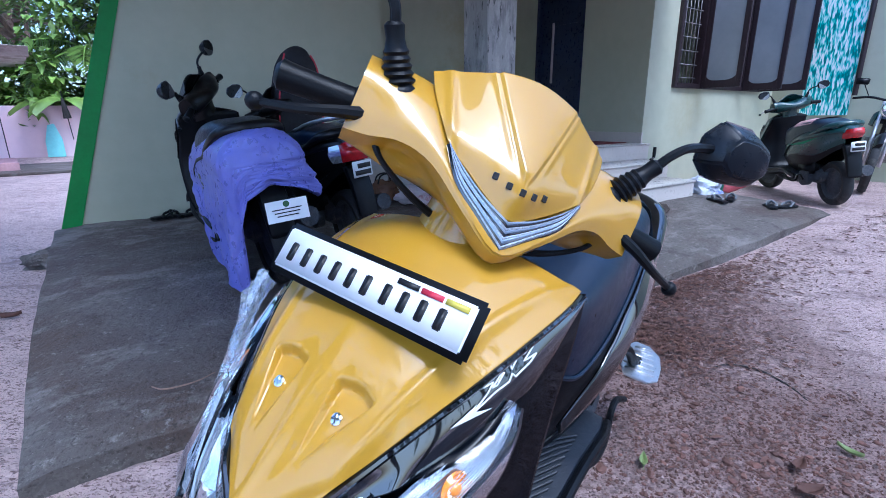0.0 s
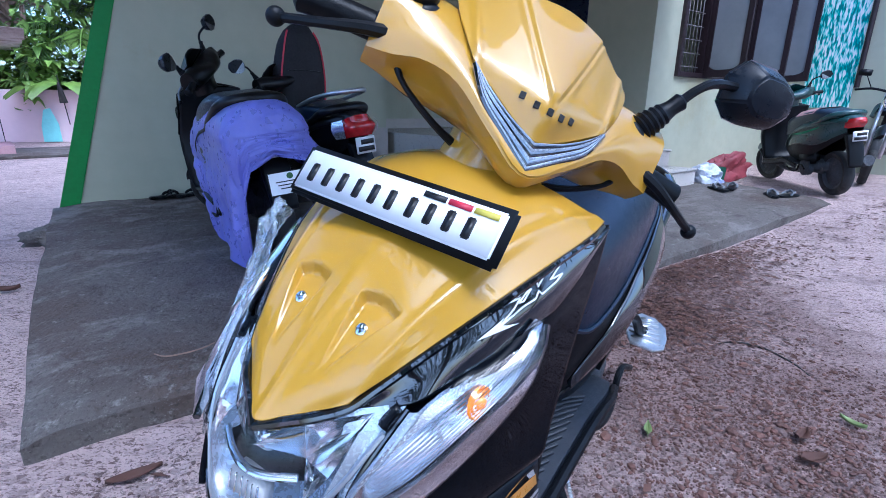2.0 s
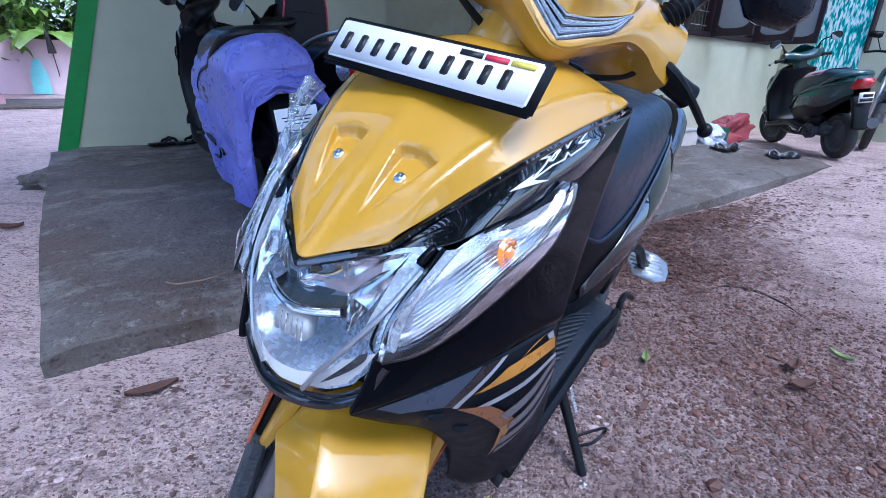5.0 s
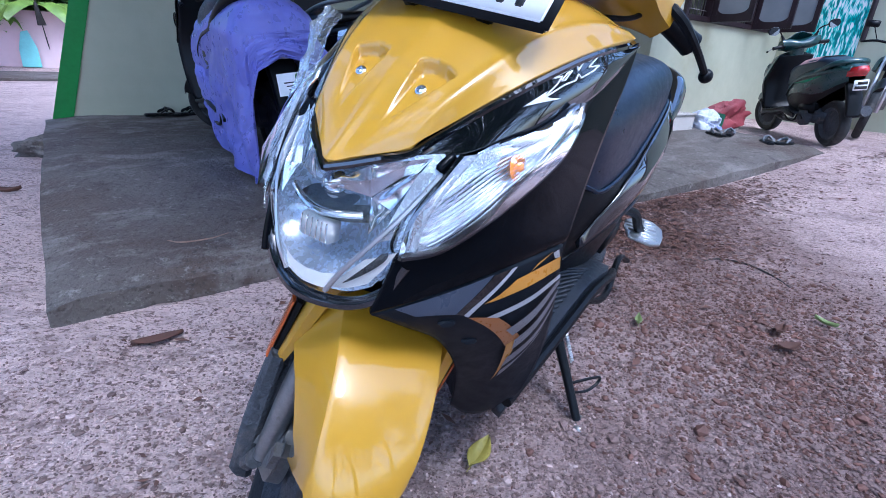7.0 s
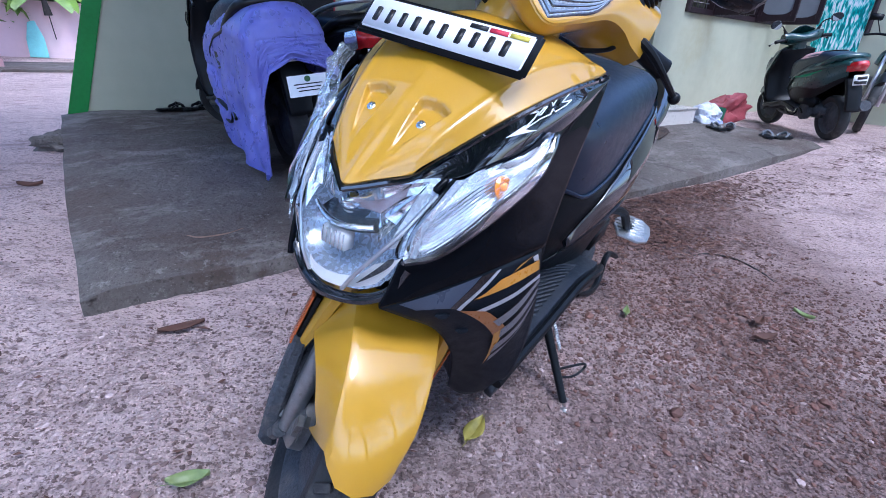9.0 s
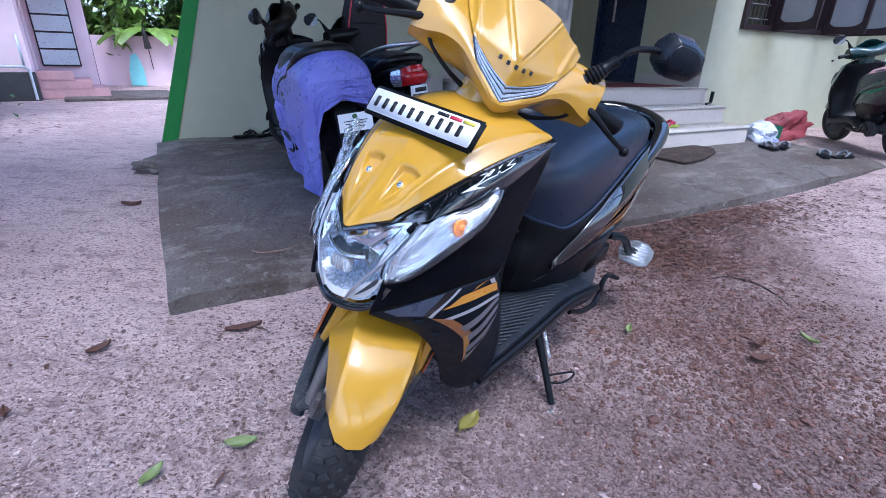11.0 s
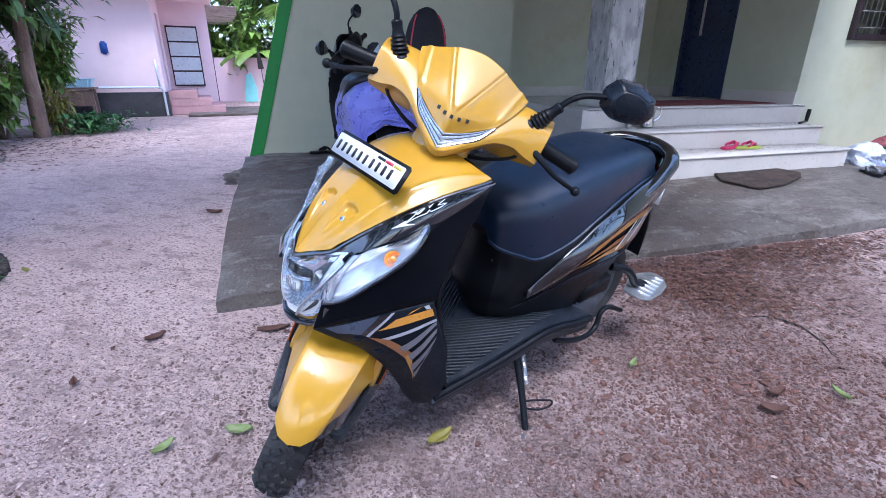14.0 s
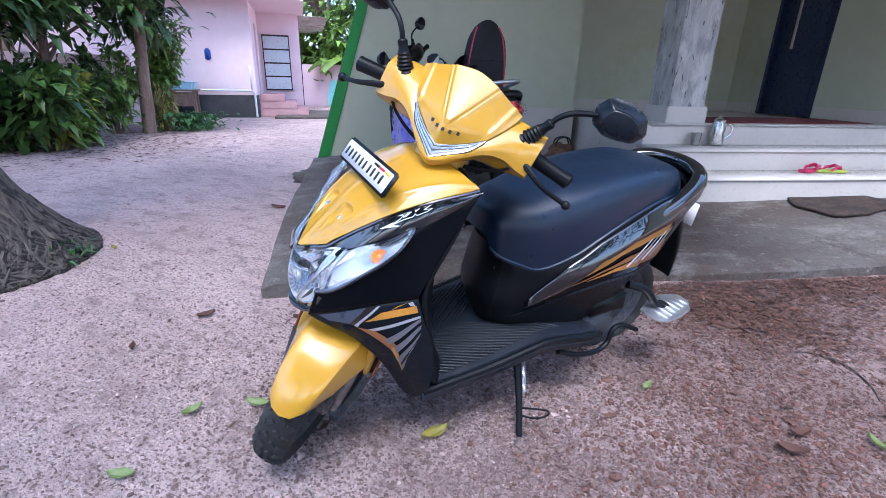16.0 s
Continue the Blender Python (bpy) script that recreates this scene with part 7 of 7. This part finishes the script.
palm("young coconut palm behind the pink house", -11.9, 16.0, 3.2, 1)
palm("coconut palm with a leaning pale trunk", -9.0, 16.2, 4.6, 2, 0.12)
ban = thing("banana_plant", "banana plant with broad torn leaves", "banana plant", pose(-11.6, 14.3, 0))
part("stem", tube([(0, 0, -0.05), (0, 0, 1.7)], [0.12, 0.09], 10, 6), LEAF_LIGHT, ban)
for k in range(9):
    a = k * 2.4
    d = np.array((math.cos(a), math.sin(a), 0))
    side = np.array((-d[1], d[0], 0))
    rws = []
    for s in np.linspace(0, 1, 14):
        c = np.array((0, 0, 1.5)) + d * 1.5 * s + np.array((0, 0, 1.0 * s - 1.25 * s * s))
        w = 0.30 * math.sin(math.pi * (0.06 + 0.9 * s)) ** 0.6
        rws.append([tuple(c + side * w * t - np.array((0, 0, 0.10 * abs(t)))) for t in (-1, -0.5, 0, 0.5, 1)])
    part("leaf", grid(rws), LEAF_LIGHT, ban)

# old coconut stump mound with its roots
mound = thing("coconut_trunk", "thick coconut trunk with a dark flare of matted roots", "palm tree", pose(-3.02, 0.42, 0))
prof = [(0.78, -0.03), (0.66, 0.05), (0.56, 0.14), (0.45, 0.27), (0.35, 0.44), (0.27, 0.70), (0.23, 1.2), (0.20, 2.5), (0.18, 5.2)]
tb = lathe(prof, 60)
for v in tb.verts:
    k = 0.05 * noise.noise((v.co.x * 4, v.co.y * 4, v.co.z * 2)) * (1 if v.co.z < 1 else 0.2)
    v.co += Vector((v.co.x, v.co.y, 0)).normalized() * k if v.co.xy.length > 0 else Vector()
part("trunk", tb, ROOT, mound)
rng = np.random.default_rng(5)
for k in range(420):
    a = rng.uniform(-1.3, 1.6)
    z0 = rng.uniform(0.06, 0.55)
    pts = []
    for s in np.linspace(0, 1, 5):
        z = z0 * (1 - s) * 1.0
        r = float(np.interp(z, [p[1] for p in prof], [p[0] for p in prof])) + 0.012
        aa = a + 0.18 * s * rng.normal() + 0.05 * rng.normal()
        pts.append((r * math.cos(aa), r * math.sin(aa), max(z, 0.0) + 0.01 * rng.normal()))
    part("root", tube(pts, [0.014 * rng.uniform(0.6, 1.3), 0.011, 0.006], 5), ROOTLET if k % 3 else ROOT, mound)
for k in range(9):
    frond(mound, (0, 0, 5.1), k * 2.399, 2.8, 1.4 - 0.1 * k, LEAF, 400 + k)
tuft = thing("grass_tuft", "small grass tuft at the foot of the trunk", "grass", kind="stuff")
v, f = leaf_cloud(60, lambda g: (np.array((-2.50 + g.normal(0, 0.05), 0.80 + g.normal(0, 0.06), 0.0)), g.normal(0, 0.5, 3) + (0, 0, 1.2)), 0.16, 0.05, 0.5, 31)
mesh_part("grass", v, f, FERN, tuft)


# wash stand before the pink house
stand = thing("wash_stand", "worn wooden wash stand beside the pink house", "stand", PH @ Matrix.Translation((-1.62, -0.42, 0)))
for sx in (-1, 1):
    for sy in (-1, 1):
        part("leg", box(sx * 0.26 - 0.03, sy * 0.17 - 0.03, -0.01, sx * 0.26 + 0.03, sy * 0.17 + 0.03, 0.64, 0.004), BARK, stand, smooth=False)
part("top_board", box(-0.34, -0.24, 0.64, 0.34, 0.24, 0.68, 0.006), BARK, stand, smooth=False)
part("front_panel", box(-0.23, -0.19, 0.30, 0.23, -0.175, 0.62, 0.003), BARK, stand, smooth=False)
BASIN = material("pale blue plastic", (0.45, 0.70, 0.80), 0.4, 0.0, 0.12, 9, fine=0.1)
basin_rings = [[(sx * k, sy * k * 0.66, z) for sx, sy in ((-1, -1), (1, -1), (1, 1), (-1, 1))] for k, z in ((0.26, 0.68), (0.31, 0.84), (0.325, 0.845), (0.325, 0.855), (0.295, 0.85), (0.25, 0.70))]
bm = bmesh.new()
rings = [[bm.verts.new(q) for q in ring] for ring in basin_rings]
for a_, b_ in zip(rings, rings[1:]):
    for k in range(4):
        bm.faces.new((a_[k], a_[(k + 1) % 4], b_[(k + 1) % 4], b_[k]))
bm.faces.new(rings[0])
bm.faces.new(rings[-1])
bmesh.ops.bevel(bm, geom=[e for e in bm.edges if abs(e.verts[0].co.z - e.verts[1].co.z) > 0.05], offset=0.05, segments=3, affect="EDGES")
solid("wash_basin", bm, BASIN, "pale blue plastic basin on a wooden wash stand", "basin", m=PH @ Matrix.Translation((-1.62, -0.42, 0)))


# ---- fallen leaves, twig, gravel ----
def fallen(x, y, a, mat, label, ln=0.075, curl=0.012, w=0.25):
    rws = []
    for s in np.linspace(0, 1, 11):
        hw = ln * w * math.sin(math.pi * min(0.985, 0.02 + s)) ** 0.8
        rws.append([(ln * (s - 0.5), hw * t, 0.004 + curl * (abs(t) ** 1.5) + curl * 0.8 * (2 * s - 1) ** 2) for t in (-1, -0.5, 0, 0.5, 1)])
    lf = solid("fallen_leaf", grid(rws), mat, label, "leaf", "fallen leaves", m=pose(x, y, ground_z(x, y) + rough(x, y), 0, 0, a))
    modifier(lf, "SOLIDIFY", thickness=0.0008)
    part("midrib", tube([(-ln * 0.62, 0, 0.010), (0, 0, 0.0065), (ln * 0.48, 0, 0.012)], 0.0009, 5, 8), mat, lf)


YLEAF = material("fallen yellow green leaf", (0.36, 0.31, 0.06), 0.5, 0, 0.25, 30, second=(0.20, 0.10, 0.03), amount=0.25)
GLEAF = material("fallen green leaf", (0.20, 0.26, 0.09), 0.45, 0, 0.2, 30)
fallen(0.042, 0.650, 60, YLEAF, "yellow green leaf fallen beside the scooter", 0.09)
fallen(-0.61, 0.088, 30, GLEAF, "green leaf fallen on the sand", 0.075)
fallen(-0.68, 0.345, 80, GLEAF, "green leaf fallen on the sand", 0.065)
fallen(-0.53, 0.475, 20, GLEAF, "green leaf fallen by the front wheel", 0.080)
fallen(0.58, 1.225, 70, GLEAF, "small pale green leaf fallen on gravel", 0.060, w=0.2)
fallen(1.23, 1.29, 120, GLEAF, "thin green leaf fallen on gravel", 0.07, w=0.15)
fallen(1.0, 1.13, 10, DRYLEAF, "dry brown leaf fallen on gravel", 0.085)
fallen(1.03, 1.22, 40, DRYLEAF, "dry brown leaf fallen on gravel", 0.07)
fallen(-1.25, 0.80, 70, DRYLEAF, "curled dry brown leaf on the sand", 0.08, 0.012)
fallen(-0.85, 1.03, 35, DRYLEAF, "curled dry brown leaf on the sand", 0.13, 0.012, 0.16)
fallen(-2.47, 1.05, 0, LEAF_YELLOW, "bright yellow leaf at the root foot", 0.06)
fallen(-2.35, 2.25, 20, DRYLEAF, "dry brown leaf on the driveway", 0.12, 0.02)
fallen(-1.22, 0.46, 140, DRYLEAF, "dry brown leaf on the sand", 0.05)
fallen(-1.65, 1.75, 100, DRYLEAF, "dry brown leaf on the sand", 0.05)
solid("twig", tube([(1.04, 1.77, 0.012), (1.14, 1.80, 0.02), (1.24, 1.76, 0.018), (1.29, 1.66, 0.012), (1.30, 1.57, 0.006)], [0.003, 0.0045, 0.0025], 6, 24), ROOT, "thin bent twig lying on the gravel", "twig")
p = house_point(3.1, -2.5, slab_z(3.1, -2.5) + 0.004)
solid("twig", tube([(-1.02, 1.42, 0.13), (-0.96, 1.40, 0.134), (-0.88, 1.44, 0.138), (-0.84, 1.50, 0.14)], [0.002, 0.003, 0.0015], 6, 16), BARK, "thin twig lying on the concrete", "twig")


def stones(name, n, spot, size, mat, label, seed, flat=0.7):
    rng = np.random.default_rng(seed)
    ico = bmesh.new()
    bmesh.ops.create_icosphere(ico, subdivisions=1, radius=1)
    base = np.array([tuple(v.co) for v in ico.verts])
    tris = [tuple(v.index for v in f.verts) for f in ico.faces]
    ico.free()
    verts, faces = [], []
    for _ in range(n):
        x, y = spot(rng)
        s = size * math.exp(rng.normal(0, 0.45))
        sh = base * (1 + rng.normal(0, 0.18, (len(base), 1))) * np.array((rng.uniform(0.7, 1.3), rng.uniform(0.7, 1.3), flat)) * s
        a = rng.uniform(0, 6.28)
        r = np.array(((math.cos(a), -math.sin(a), 0), (math.sin(a), math.cos(a), 0), (0, 0, 1)))
        b = len(verts)
        z = ground_z(x, y) + rough(x, y) + s * flat * 0.25 - 0.003
        verts += [tuple(q + (x, y, z)) for q in sh @ r.T]
        faces += [tuple(b + k for k in t) for t in tris]
    return stuff(name, verts, faces, mat, label, "gravel")


def off_slab(x, y):
    u, v = to_house(x, y)
    return v < -3.10 or u < -0.15


def spot_near(cx, cy, sx, sy):
    def go(g):
        while True:
            x, y = g.normal(cx, sx), g.normal(cy, sy)
            if off_slab(x, y):
                return x, y
    return go


stones("gravel", 9000, spot_near(0.95, 1.10, 0.36, 0.36), 0.0033, PEBBLE, "scattered red laterite gravel beside the scooter", 41)
stones("pebbles", 70, spot_near(1.0, 1.10, 0.45, 0.40), 0.0075, PEBBLE, "larger red laterite pebbles beside the scooter", 42)
stones("grit", 12000, spot_near(0.25, 0.75, 0.9, 0.6), 0.0026, GRAVEL, "coarse pinkish grit on the ground", 43)
stones("grit", 1200, spot_near(-0.9, 0.7, 0.8, 0.6), 0.0024, GRAVEL, "coarse pinkish grit on the ground", 44)


CLOD = material("sand clods", (0.52, 0.395, 0.37), 0.9, 0.0, 0.25, 25, spread=0.55, fine=0.35)
# darker clods for the damp zone, whose colour includes shade by the scooter
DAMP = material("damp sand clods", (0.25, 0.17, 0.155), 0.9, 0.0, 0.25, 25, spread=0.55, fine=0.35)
stones("sand_clod_bed", 15000, spot_near(-0.9, 0.55, 0.75, 0.55), 0.0026, CLOD, "small clods of trodden pinkish sand", 45, 0.5)
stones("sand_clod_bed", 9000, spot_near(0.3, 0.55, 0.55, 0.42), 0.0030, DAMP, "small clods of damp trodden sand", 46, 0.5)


def litter(n, spot, size, seed, name, label):
    rng = np.random.default_rng(seed)
    verts, faces = [], []
    for _ in range(n):
        x, y = spot(rng)
        a, l_, w = rng.uniform(0, 6.28), size * rng.uniform(0.5, 1.6), size * rng.uniform(0.15, 0.5)
        c, s = math.cos(a), math.sin(a)
        z = ground_z(x, y) + rough(x, y) + 0.004
        b = len(verts)
        for p, q, h in ((-l_, 0, 0.004), (0, w, rng.uniform(0, 0.008)), (l_, 0, 0.003), (0, -w, rng.uniform(0, 0.008))):
            verts.append((x + c * p - s * q, y + s * p + c * q, z + h))
        faces.append((b, b + 1, b + 2, b + 3))
    return stuff(name, verts, faces, DRYLEAF, label, "leaf litter")


def along(u0, u1, v0, sv):
    def go(g):
        while True:
            p = house_point(g.normal((u0 + u1) / 2, (u1 - u0) / 3.6), v0 - abs(g.normal(0, sv)))
            if off_slab(p.x, p.y):
                return p.x, p.y
    return go


litter(3600, along(1.9, 4.1, -3.06, 0.24), 0.015, 51, "leaf_litter", "dark brown leaf litter along the apron edge")
litter(260, along(-0.1, 6.5, -3.1, 0.5), 0.022, 52, "leaf_litter", "scattered brown leaf bits along the apron")
litter(500, spot_near(-2.0, 1.6, 1.6, 1.2), 0.010, 53, "leaf_litter", "tiny brown leaf bits on the sand")
litter(1300, spot_near(-7.2, 3.3, 0.8, 1.1), 0.04, 54, "leaf_litter", "brown leaf litter under the shrubs")
litter(400, along(5.0, 7.4, -3.3, 0.5), 0.03, 55, "leaf_litter", "brown leaf litter near the green scooter")
litter(3200, spot_near(0.92, 2.00, 0.22, 0.15), 0.012, 56, "leaf_litter", "dark red-brown mulch swept against the apron")
